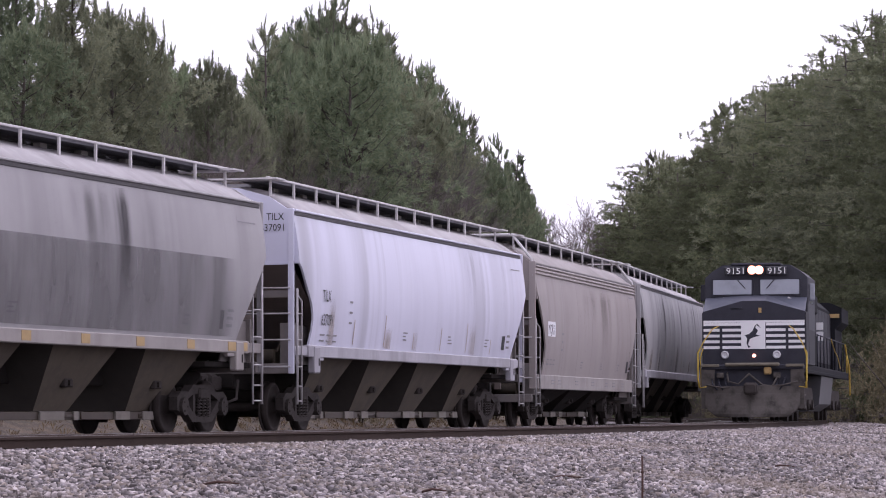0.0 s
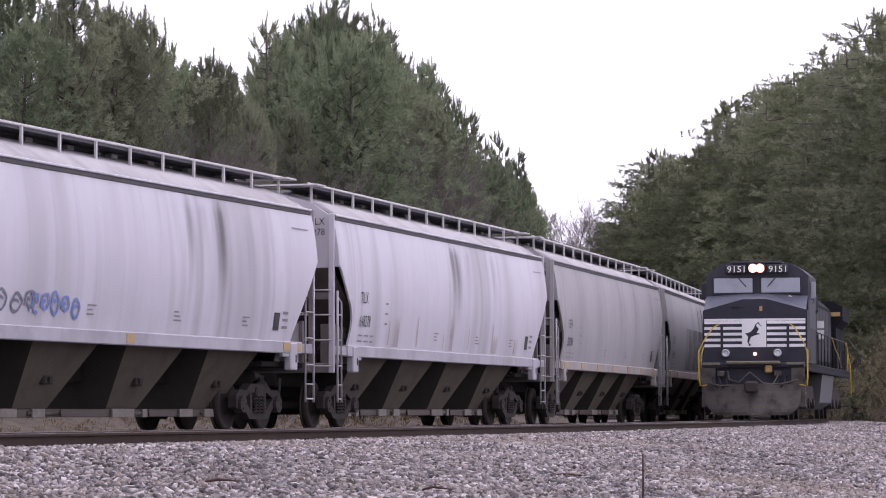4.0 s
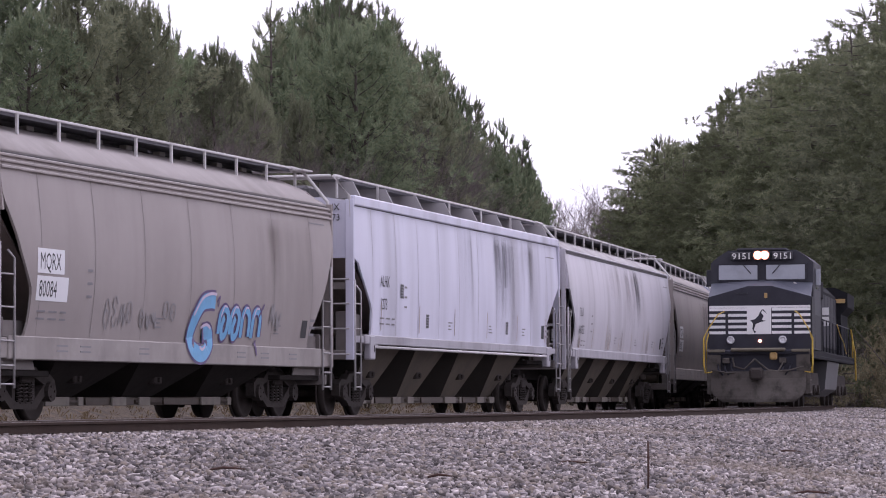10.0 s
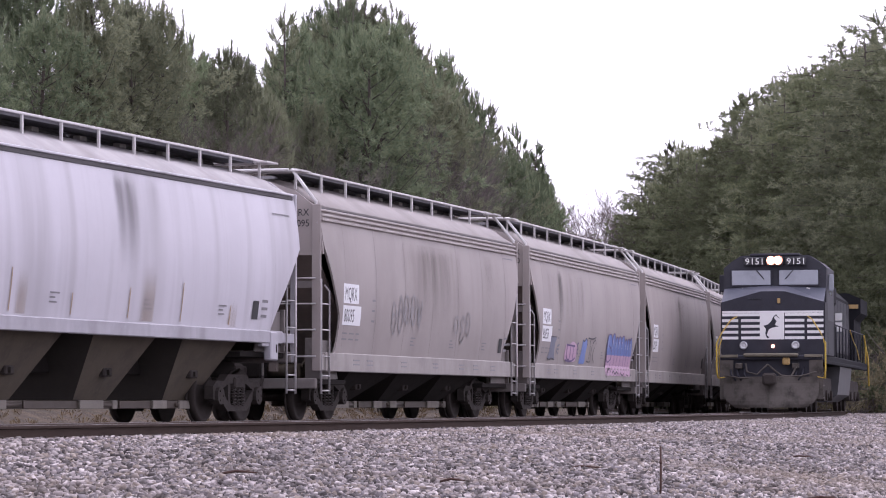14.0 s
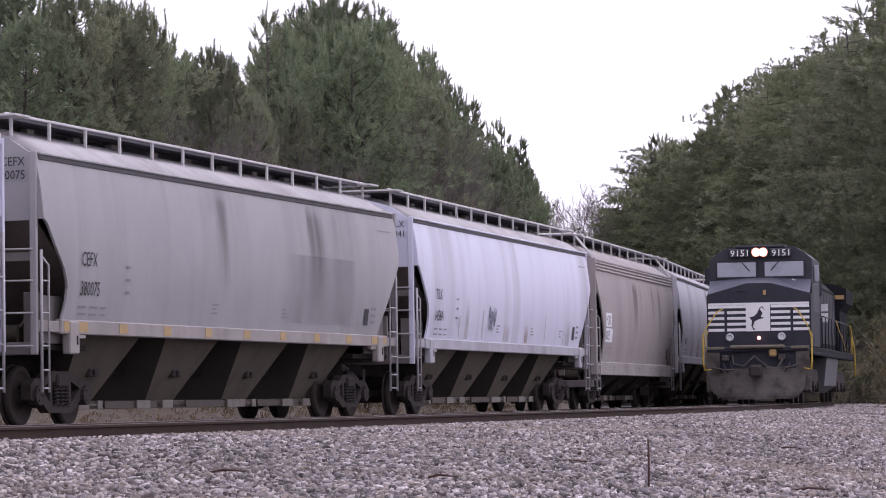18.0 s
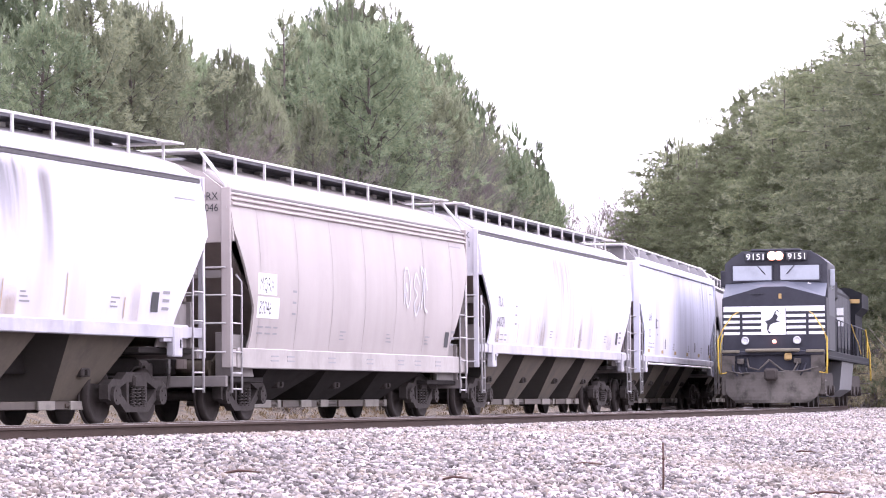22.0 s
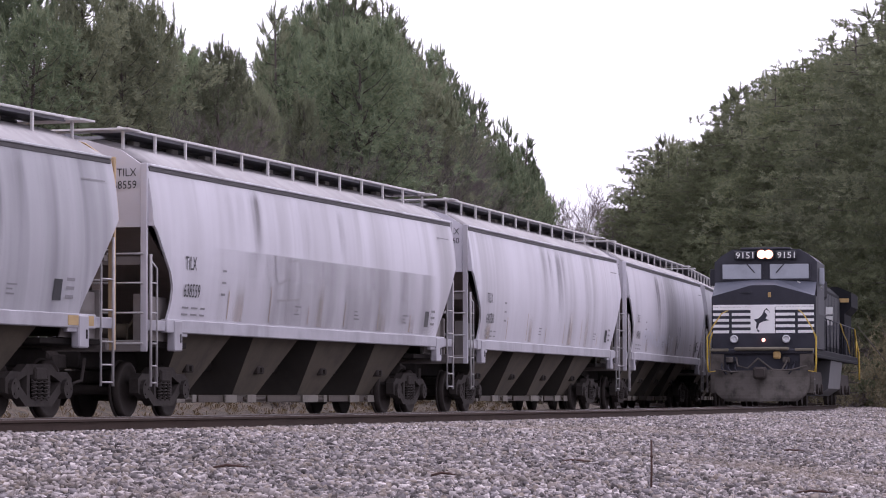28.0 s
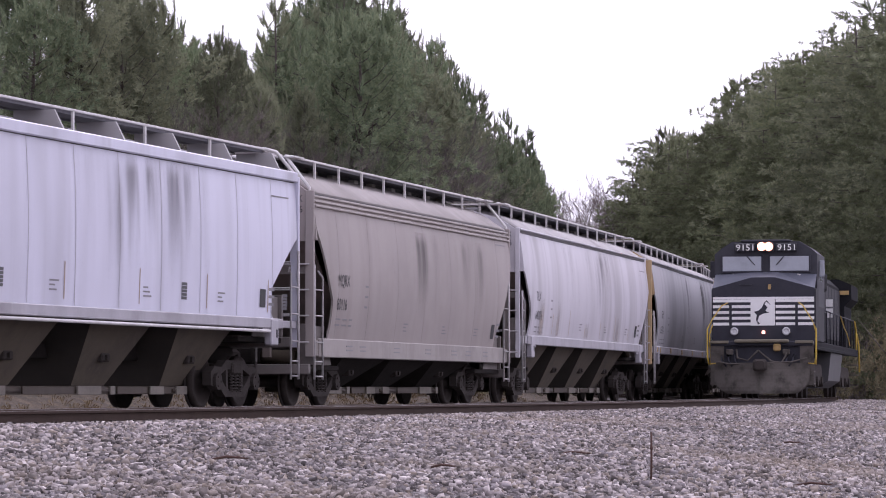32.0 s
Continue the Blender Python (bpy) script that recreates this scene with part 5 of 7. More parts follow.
# ---- spray paint, emblems and dirty bands on single cars ----
def scrawl(car, d, x, z, w, h, strokes, material, width=0.05, label="", proud=0.018):
    sh = Shape()
    for k, pts in enumerate(strokes):
        stroke(sh, d, curve_pts([(x + a * w, z + b * h) for a, b in pts], 4), width, proud + 0.0007 * k)
    return part("graffiti", sh, material, car, label)


def blob(car, d, x, z, w, h, outline, material, label="", proud=0.016):
    pts = curve_pts([(x + a * w, z + b * h) for a, b in outline] + [(x + outline[0][0] * w, z + outline[0][1] * h)], 3)[:-1]
    c = (sum(p[0] for p in pts) / len(pts), sum(p[1] for p in pts) / len(pts))
    sh = Shape()
    sh.add(on_side(d, pts + [c], proud), [(i, (i + 1) % len(pts), len(pts)) for i in range(len(pts))])
    return part("graffiti", sh, material, car, label)


GLYPHS = [
    [[(0.05, 0.2), (0.25, 0.9), (0.4, 0.3), (0.6, 0.95), (0.75, 0.15), (0.95, 0.6)]],
    [[(0.5, 0.55), (0.35, 0.7), (0.25, 0.45), (0.55, 0.25), (0.85, 0.5), (0.7, 0.95), (0.2, 0.9), (0.05, 0.3)]],
    [[(0.1, 0.9), (0.3, 0.2), (0.45, 0.75), (0.55, 0.1), (0.95, 0.85)], [(0.15, 0.5), (0.9, 0.4)]],
    [[(0.1, 0.5), (0.4, 1.0), (0.9, 0.6), (0.6, 0.05), (0.15, 0.3), (0.3, 0.65), (0.65, 0.55)]],
    [[(0.9, 0.75), (0.5, 1.0), (0.15, 0.7), (0.6, 0.5), (0.2, 0.25), (0.55, 0.0), (0.95, 0.3)]],
    [[(0.05, 0.1), (0.35, 0.6), (0.15, 0.95), (0.6, 0.8), (0.5, 0.2), (0.95, 0.05)], [(0.7, 0.95), (0.9, 0.5)]],
]


def zigzag(n, seed):
    """A row of n hurried, unreadable strokes."""
    r = random.Random(seed)
    out = []
    for k in range(n):
        lift, tall, slant = r.uniform(0, 0.15), r.uniform(0.7, 1.0), r.uniform(-0.1, 0.15)
        for pts in r.choice(GLYPHS):
            out.append([((k + 0.08 + 0.9 * (a + slant * b)) / n, lift + b * (tall - lift)) for a, b in pts])
    return out



c, d = BUILT[3]
patch_on_side("dirty_band", c, d, -4.6, 7.4, 1.66, 3.0, M_BANDDARK, "dark grey band of old paint", 0.016)
patch_on_side("grime_run", c, d, -1.0, 4.9, 1.70, 3.92, M_STAINBLACK, "black grime runs from the eave", 0.021, 8)
c, d = BUILT[18]
patch_on_side("dirty_band", c, d, 1.6, 6.0, 1.75, 3.0, M_BANDGREY, "faint darker paint square", 0.016)
c, d = BUILT[26]
patch_on_side("dirty_band", c, d, -6.6, 7.4, 1.62, 2.85, M_BANDGREY, "faded grey lower band", 0.016)
scrawl(c, d, -2.9, 1.85, 1.5, 1.0, [[(0, 1), (0.1, 0.5), (0.5, 0.6), (0.45, 0.0)], [(0.5, 0.9), (0.9, 0.9), (0.9, 0.1), (0.6, 0.1)], [(0.1, 0.2), (0.9, 0.25)]], M_SPRAYGREY, 0.03)
scrawl(c, d, 4.6, 1.85, 0.6, 0.9, [[(0, 0.9), (0.6, 1.0), (0.8, 0.7), (0.2, 0.55), (0.9, 0.4), (0.6, 0.0), (0.1, 0.1)]], M_SPRAYGREY, 0.03)
c, d = BUILT[6]
scrawl(c, d, -5.6, 1.76, 2.0, 0.40, zigzag(4, 3), M_SLATE, 0.045, "blue-grey spray-painted scrawl")
scrawl(c, d, -3.9, 1.74, 1.9, 0.40, zigzag(5, 5), M_BLUE, 0.05, "blue spray-painted scrawl")
scrawl(c, d, -8.0, 2.75, 0.85, 0.85, zigzag(3, 4), M_FAINT, 0.045)
c, d = BUILT[7]
# a flame-like emblem of two dark blades round a pale core, and bars below it
blob(c, d, 2.38, 2.33, 1.05, 1.03, [(0.18, 1.0), (0.45, 0.80), (0.80, 0.66), (1.0, 0.52), (0.86, 0.25), (0.60, 0.0), (0.66, 0.22), (0.45, 0.30), (0.16, 0.34), (0.02, 0.50), (0.10, 0.75)], M_SLATE, "flame-shaped emblem in slate blue")
blob(c, d, 2.62, 2.42, 0.45, 0.66, [(0.45, 1.0), (0.85, 0.60), (0.95, 0.30), (0.70, 0.0), (0.35, 0.10), (0.05, 0.35), (0.10, 0.70)], M_LILAC, "", 0.018)
scrawl(c, d, 2.74, 2.46, 0.2, 0.42, [[(0.9, 1.0), (0.3, 0.7), (0.25, 0.3), (0.6, 0.0)]], M_SLATE, 0.06, "", 0.021)
for k, mt in enumerate((M_FAINT, M_SLATE, M_FAINT)):
    scrawl(c, d, 2.36 + 0.46 * k, 1.86, 0.3, 0.30, [[(0.1, 0.0), (0.12, 1.0)], [(0.9, 0.0), (0.85, 0.95)]], mt, 0.06, "worn slate bars under the emblem")
sten = Shape()
for k in range(8):
    x = -6.3 + 0.26 * k + (0.12 if k > 3 else 0)
    sten.add(on_side(d, [(x, 2.28), (x + 0.13, 2.28), (x + 0.13, 2.54), (x, 2.54)], 0.018), [(0, 1, 2, 3)])
part("lettering", sten, M_FAINT, c, "worn grey marks")
scrawl(c, d, 0, 0, 1.0, 1.0, [[(-3.55, 1.02), (-3.95, 1.36), (-4.02, 1.5), (-3.98, 2.05), (-3.9, 2.32), (-3.5, 2.35), (-3.25, 2.15), (-2.95, 2.42), (-2.62, 2.17), (-2.36, 2.41), (-2.0, 2.18), (-1.6, 2.45), (-1.2, 2.22), (-0.75, 2.3)],
                              [(-0.75, 2.3), (-0.72, 2.0), (-0.7, 1.86)], [(-0.75, 1.5), (-0.72, 1.88), (-0.4, 2.02), (-0.05, 1.9), (0.08, 1.45), (0.16, 1.05)],
                              [(-2.7, 1.5), (-2.3, 1.7)], [(-0.9, 1.6), (-0.5, 1.7), (-0.2, 1.55)]], M_SPRAYGREY, 0.06, "grey sprayed outline of bulging letters")
scrawl(c, d, -3.5, 0.98, 3.6, 0.22, [[(k / 9.0, 0.0), ((k + 0.35) / 9.0, 0.5 + 0.5 * (k % 2)), ((k + 0.75) / 9.0, 0.0)] for k in range(9)], M_SPRAYGREY, 0.10, "", 0.020)
scrawl(c, d, -4.75, 1.55, 0.5, 0.4, zigzag(2, 8), M_SPRAYGREY, 0.035)
scrawl(c, d, 6.1, 1.8, 0.5, 0.9, zigzag(2, 9), M_FAINT, 0.04)
c, d = BUILT[8]
scrawl(c, d, -4.3, 1.50, 3.0, 0.8, zigzag(6, 11), M_SPRAYGREY, 0.045, "black spray-painted tag")
QUAD = [(0.05, 0.15), (0.0, 0.85), (0.2, 1.0), (0.75, 0.98), (0.95, 0.85), (1.0, 0.2), (0.8, 0.0), (0.25, 0.02), (0.05, 0.15)]
INNER = [(0.35, 0.3), (0.33, 0.72), (0.6, 0.75), (0.65, 0.32), (0.38, 0.26)]
for k, w_ in enumerate((0.72, 0.66, 0.62)):
    x = 3.92 + 0.70 * k
    blob(c, d, x, 1.46, w_, 0.80, QUAD[:-1], M_SPRAYGREY, "grey fill of a spray-painted letter")
    scrawl(c, d, x, 1.46, w_, 0.80, [QUAD, INNER if k != 1 else [(0.3, 0.95), (0.34, 0.35), (0.62, 0.3), (0.68, 0.95)]] + ([[(0.05, 0.5), (0.9, 0.55)]] if k == 2 else []), M_SPRAYBLACK, 0.05, "black outlined spray-painted letter", 0.020)
c, d = BUILT[11]
scrawl(c, d, -3.6, 1.40, 1.2, 0.55, zigzag(4, 21), M_SPRAYGREY, 0.03)
scrawl(c, d, -2.15, 1.40, 0.75, 0.5, zigzag(3, 22), M_SPRAYGREY, 0.035)
scrawl(c, d, -1.2, 1.52, 0.6, 0.42, zigzag(2, 24), M_SPRAYGREY, 0.035)
LOOP = [(1.10, 2.0), (0.85, 2.0), (0.55, 1.95), (0.28, 1.72), (0.10, 1.42), (0.18, 1.22), (0.45, 1.10), (0.75, 1.12), (0.98, 1.30), (0.88, 1.46), (0.60, 1.44)]
for mt, wide, pr in ((M_VIOLET, 0.36, 0.016), (M_LBLUE, 0.27, 0.020)):
    scrawl(c, d, 0, 0, 1.0, 1.0, [LOOP], mt, wide, "light blue spray-painted loop letter", pr)
scrawl(c, d, 0.02, 0.03, 1.0, 1.0, [[(1.10, 2.08), (0.80, 2.08), (0.45, 1.98), (0.15, 1.70)], [(0.50, 1.18), (0.62, 1.14), (0.74, 1.2)], [(0.5, 1.5), (0.75, 1.56), (0.95, 1.5)]], M_PALEPINK, 0.05, "", 0.026)
scrawl(c, d, 0, 0, 1.0, 1.0, [[(1.16, 1.98), (1.28, 2.08), (1.22, 1.9)]], M_VIOLET, 0.04, "", 0.026)
HUMPS = [[[(0.05, 0.1), (0.1, 0.75), (0.5, 1.0), (0.9, 0.75), (0.8, 0.15), (0.45, 0.0), (0.3, 0.35), (0.5, 0.7)]], [[(0.1, 0.0), (0.15, 0.8), (0.5, 1.0), (0.85, 0.75), (0.9, 0.05)]]]
for k in range(4):
    x = 1.34 + 0.52 * k
    pts = HUMPS[0 if k < 2 else 1]
    scrawl(c, d, x, 1.40, 0.46, 0.48, pts, M_VIOLET, 0.21, "blue and violet graffiti letter", 0.016)
    scrawl(c, d, x, 1.40, 0.46, 0.48, pts, M_LBLUE, 0.13, "", 0.020)
    scrawl(c, d, x + 0.02, 1.46, 0.46, 0.46, [[(0.1, 0.6), (0.35, 0.98), (0.65, 0.98)]], M_PALEPINK, 0.035, "", 0.025)
scrawl(c, d, 3.1, 1.1, 0.4, 0.9, [[(0.1, 0.25), (0.3, 0.0), (0.2, 0.3)], [(0.3, 0.75), (0.85, 1.0)]], M_VIOLET, 0.05, "", 0.022)
scrawl(c, d, 3.75, 1.48, 0.6, 0.6, zigzag(2, 23), M_SPRAYGREY, 0.05)
c, d = BUILT[13]
blob(c, d, -5.24, 1.38, 0.86, 0.55, [(0.22, 1.0), (1.0, 0.97), (0.86, 0.75), (0.84, 0.3), (1.0, 0.02), (0.65, 0.06), (0.4, -0.02), (0.0, 0.02), (0.14, 0.3), (0.2, 0.7)], M_SLATE, "dark slate spray-painted letter")
scrawl(c, d, -5.24, 1.38, 0.86, 0.55, [[(0.22, 1.0), (0.95, 1.0)], [(0.0, 0.02), (0.3, 0.0), (0.5, 0.06), (0.98, 0.0)]], M_SPRAYBLACK, 0.03, "", 0.02)
scrawl(c, d, -4.28, 1.52, 0.32, 0.24, [[(0.9, 0.95), (0.2, 0.8), (0.1, 0.3), (0.8, 0.0)], [(0.0, 0.5), (0.7, 0.5)]], M_SLATE, 0.04)
blob(c, d, -3.2, 1.36, 1.4, 0.46, [(0.02, 0.9), (0.4, 0.95), (0.6, 1.08), (0.95, 0.9), (1.0, 0.4), (0.95, 0.05), (0.5, 0.0), (0.0, 0.1)], M_PINK, "pink spray-painted patch")
scrawl(c, d, -3.1, 1.37, 1.15, 0.42, [[(0.0, 0.95), (0.9, 0.9)], [(0.1, 0.9), (0.08, 0.3), (0.35, 0.05), (0.45, 0.4), (0.42, 0.9)], [(0.78, 0.88), (0.76, 0.1)], [(0.0, 0.05), (0.4, 0.0), (0.7, 0.02), (1.0, 0.2)]], M_VIOLET, 0.045, "violet outlined letters", 0.020)
scrawl(c, d, -1.85, 1.55, 0.3, 0.3, [[(0.8, 0.95), (0.2, 0.8), (0.7, 0.5), (0.2, 0.3), (0.7, 0.0)]], M_VIOLET, 0.045)
blob(c, d, -1.38, 1.33, 0.86, 0.60, [(0.3, 1.0), (0.55, 0.92), (0.8, 1.05), (1.0, 0.9), (0.88, 0.4), (0.84, 0.02), (0.3, 0.0), (0.0, 0.02), (0.2, 0.4)], M_BLUE, "blue spray-painted letter")
scrawl(c, d, -1.38, 1.33, 0.86, 0.60, [[(0.3, 1.0), (0.5, 0.93), (0.8, 1.06), (1.0, 0.9), (0.98, 0.75)]], M_SPRAYBLACK, 0.03, "", 0.02)
scrawl(c, d, -0.42, 1.36, 1.05, 0.66, [[(0.0, 0.95), (0.5, 0.92), (0.95, 1.0)], [(0.25, 0.9), (0.3, 0.4), (0.2, 0.0)], [(0.5, 0.7), (0.45, 0.0)], [(0.6, 0.75), (0.9, 0.9), (1.0, 0.7)], [(0.85, 0.6), (0.7, 0.3), (0.95, 0.0)], [(0.0, 0.05), (0.35, 0.02)]], M_SPRAYBLACK, 0.035, "black outlined letters")
x = 2.18
for k, w_ in enumerate((0.66, 0.46, 0.42, 0.44, 0.50, 0.36, 0.36, 0.36)):
    tall = 2.12 + 0.04 * math.sin(2.1 * k) - 0.012 * k
    blob(c, d, x, 1.54, w_ + 0.02, tall - 1.54, [(0.0, 0.05), (0.02, 0.75), (0.2, 0.97), (0.5, 1.02), (0.8, 0.97), (0.98, 0.75), (1.0, 0.05), (0.5, 0.0)], M_BLUE, "blue upper half of a graffiti letter")
    blob(c, d, x, 1.06, w_ + 0.02, 0.52, [(0.0, 1.0), (0.5, 1.04), (1.0, 1.0), (0.99, 0.5), (0.95, 0.05), (0.5, 0.0), (0.05, 0.05), (0.01, 0.5)], M_PINK, "pink lower half of a graffiti letter", 0.019)
    scrawl(c, d, x, 1.3, w_, tall - 1.3, [[(0.02, 0.0), (0.0, 0.75), (0.2, 0.98), (0.5, 1.03), (0.8, 0.98), (1.0, 0.75)]], M_VIOLET, 0.035, "", 0.024)
    scrawl(c, d, x + 0.1 * w_, 1.75, 0.2, tall - 1.85, [[(0.3, 0.1), (0.25, 0.9)]], M_FAINT, 0.05, "", 0.026)
    x += w_
scrawl(c, d, 2.2, 1.42, 0.7, 0.42, [[(0.0, 0.6), (0.1, 0.1), (0.5, 0.0), (0.9, 0.3), (0.7, 0.8), (0.3, 1.0)]], M_VIOLET, 0.04, "", 0.028)
scrawl(c, d, 2.3, 1.0, 3.6, 0.26, [[(0.0, 0.0), (0.05, 0.7), (0.12, 0.95), (0.16, 0.6)], [(0.22, 0.5), (0.28, 0.7), (0.33, 0.4), (0.4, 0.65), (0.46, 0.4)], [(0.55, 0.6), (0.63, 0.3), (0.7, 0.55)], [(0.8, 0.4), (0.86, 0.3)], [(0.95, 0.4), (1.0, 0.35)]], M_SPRAYBLACK, 0.04, "", 0.026)
c, d = BUILT[14]
scrawl(c, d, -3.0, 1.6, 2.2, 0.95, zigzag(5, 41), M_SPRAYGREY, 0.05, "faint grey spray-painted tag")
scrawl(c, d, 1.6, 1.6, 1.4, 0.8, zigzag(3, 42), M_SPRAYGREY, 0.04)
c, d = BUILT[21]
scrawl(c, d, 2.4, 1.9, 1.7, 1.3, zigzag(3, 51), M_PATCHLIGHT, 0.06, "pale spray-painted scrawl")
c, d = BUILT[23]
scrawl(c, d, 1.6, 1.8, 1.2, 0.7, zigzag(4, 61), M_SPRAYBLACK, 0.05, "black spray-painted tag")
c, d = BUILT[24]
scrawl(c, d, -6.0, 1.72, 6.6, 0.55, zigzag(11, 71), M_GHOST, 0.05, "faint grey scrawl")
scrawl(c, d, 1.7, 1.9, 0.6, 0.6, [[(0, 1), (0.1, 0), (0.6, 0.1), (1.0, 0.6), (0.7, 1.0), (0.5, 0.3)]], M_SLATE, 0.05)
c, d = BUILT[17]
scrawl(c, d, -2.6, 1.8, 0.7, 0.7, zigzag(3, 81), M_SLATE, 0.05)


# grime that has run down from the roof: car, from, to, foot of the stain, kind
GRIME_RUNS = [
    (0, -6.5, 8.4, 1.68, M_STAINBLACK), (1, -2.0, 6.5, 1.5, M_STAINBROWN), (2, 3.0, 7.5, 1.9, M_STAIN), (4, 1.0, 7.0, 2.0, M_STAIN), (5, -4.0, 5.0, 1.9, M_STAIN),
    (6, 0.0, 7.0, 1.8, M_STAIN), (7, 2.4, 7.4, 1.8, M_STAIN), (8, 0.2, 6.8, 1.5, M_STAINBROWN), (9, -3.2, 4.8, 1.75, M_STAINBROWN), (9, 0.4, 3.6, 2.2, M_STAINBLACK),
    (10, -1.0, 4.6, 1.7, M_STAINBLACK), (10, 2.6, 8.4, 1.7, M_STAIN), (11, 1.2, 6.9, 1.5, M_STAINBROWN), (12, -5.0, 2.0, 1.7, M_STAINBROWN), (13, -6.0, 1.0, 1.9, M_STAIN),
    (14, -3.0, 6.8, 1.7, M_STAINBROWN), (15, -1.8, 4.0, 2.2, M_STAIN), (16, -4.5, 5.5, 1.7, M_STAIN), (18, -3.6, 7.6, 1.75, M_STAIN), (19, 3.6, 8.4, 2.0, M_STAIN),
    (20, -5.2, 1.6, 1.8, M_STAIN), (22, -1.0, 6.6, 1.8, M_STAIN), (22, 0.6, 3.4, 2.4, M_STAINBLACK), (23, 0.2, 6.4, 1.75, M_STAINBLACK), (24, -6.0, 2.0, 1.9, M_STAIN),
    (25, -2.4, 6.6, 1.8, M_STAIN), (26, -6.4, 3.0, 2.4, M_STAIN), (27, -1.5, 7.4, 1.70, M_STAINBLACK), (28, -4.2, 3.4, 1.9, M_STAIN), (29, -4.5, 6.0, 1.6, M_STAIN), (30, -2.0, 6.5, 1.8, M_STAIN)]
for k, x0, x1, foot, mt in GRIME_RUNS:
    c, d = BUILT[k]
    patch_on_side("grime_run", c, d, x0, x1, foot, d["eave"] - 0.08 - (0.32 if d["bars"] else 0.0), mt, "", 0.018, 10)


# ---- the waiting diesel locomotive: x runs back from its front, z up from the rail ----
M_LOCOSIDE = mat("loco_side_dusty_blue_grey", (0.029, 0.029, 0.035), 0.7, 0, 0.5, 3, (0.05, 0.048, 0.05), 0.4, spec=0.2)
M_LOCO = mat("loco_black_paint", (0.046, 0.046, 0.057), 0.6, 0, 0.4, 3, (0.085, 0.08, 0.078), 0.35, spec=0.12)
M_LOCOGREY = mat("loco_dusty_black", (0.056, 0.056, 0.066), 0.6, 0, 0.4, 3, (0.09, 0.088, 0.086), 0.35, spec=0.12)
# black paint lightened to blue-grey, so the sky's sheen sits in the colour
M_LOCOTOP = mat("loco_sloped_top_painted_sheen", (0.105, 0.112, 0.14), 0.6, 0, 0.3, 3, (0.04, 0.04, 0.045), 0.3, spec=0.25)
M_LOCOWHITE = mat("loco_stripe_white", (0.82, 0.81, 0.80), 0.5, 0, 0.15, 3, (0.2, 0.19, 0.18), 0.3)
# pale base colour holds the reflected sky, besides the real gloss
M_GLASS = mat("glass_painted_sky_tone", (0.30, 0.32, 0.36), 0.10, 0.0, 0.35, 2.5, spec=0.8)
M_PLOW = mat("plow_dusty_steel", (0.115, 0.103, 0.092), 0.85, 0, 0.9, 3, (0.03, 0.027, 0.024), 0.9, spec=0.1, dark=(0.04, 0.036, 0.032))
M_LAMP = mat("headlight_lit", (1, 0.9, 0.8), 0.3, emit=(1.0, 0.84, 0.70), emit_strength=12.0)
# emissive red that imitates the lens halo round the lit headlights
M_LAMPHALO = mat("headlight_halo_glow", (0.9, 0.35, 0.2), 0.3, emit=(1.0, 0.30, 0.16), emit_strength=1.3)
M_LOCOHOOD = mat("loco_hood_sooty_black", (0.020, 0.020, 0.023), 0.8, 0, 0.4, 3, spec=0.05)
M_LAMPSOFT = mat("ditch_light_off", (0.55, 0.55, 0.56), 0.15, 0.3)
M_REDLAMP = mat("marker_light_red", (0.9, 0.25, 0.15), 0.3, emit=(1.0, 0.45, 0.3), emit_strength=2.5)
M_RAILYELLOW = mat("handrail_yellow", (0.58, 0.40, 0.06), 0.5, 0, 0.35, 6)
M_STEP = mat("step_band_tan", (0.17, 0.15, 0.11), 0.7, 0, 0.5, 4)
M_TANK = mat("fuel_tank_grey", (0.075, 0.074, 0.078), 0.6, 0, 0.3, 2)
M_BOARD = mat("number_board_black", (0.03, 0.03, 0.035), 0.4)
M_BOARDTEXT = mat("number_board_letters", (0.78, 0.78, 0.74), 0.5)

loco = thing("locomotive", "black diesel locomotive with white striped nose and lit headlights", "locomotive", m=None)
S_FRONT, LOCO_LEN = 54.9, 22.3
x_, y_, a_ = on_line(S_FRONT + LOCO_LEN / 2, NEAR - 0.15)
loco.matrix_basis = pose(x_ - LOCO_LEN / 2 * math.sin(a_), y_ - LOCO_LEN / 2 * math.cos(a_), 0.0, 0, 0, 89.4 - math.degrees(a_))


def fbox(name, x0, x1, y0, y1, z0, z1, mt, b=0.02, parent=loco, label=""):
    return part(name, Shape().box(x0, x1, y0, y1, z0, z1, b), mt, parent, label)


# platform, nose and cab
fbox("deck", 0.25, LOCO_LEN - 0.2, -1.52, 1.52, 1.50, 1.72, M_LOCOHOOD, 0.03)
nose = Shape()
front = [(-1.52, 1.72), (1.52, 1.72), (1.52, 3.28), (0.35, 3.60), (-0.35, 3.60), (-1.52, 3.28)]
nose.loft([[(0.40, y, z) for y, z in front], [(1.75, y, z) for y, z in front]])
nose_ob = part("nose", nose, M_LOCO, loco)
slope = Shape()
low_, high_ = [(-1.52, 3.285), (-0.35, 3.605), (0.35, 3.605), (1.52, 3.285)], [(-1.52, 3.72), (-0.35, 3.80), (0.35, 3.80), (1.52, 3.72)]
slope.loft([[(0.42, *low_[0]), (0.42, *low_[1]), (0.42, *low_[2]), (0.42, *low_[3])], [(1.29, *p) for p in high_], [(1.6, *p) for p in high_], [(1.6, *p) for p in low_]])
part("nose_top", slope, M_LOCOTOP, nose_ob, "sloped top of the nose with sky sheen painted in blue-grey")
cab = Shape()
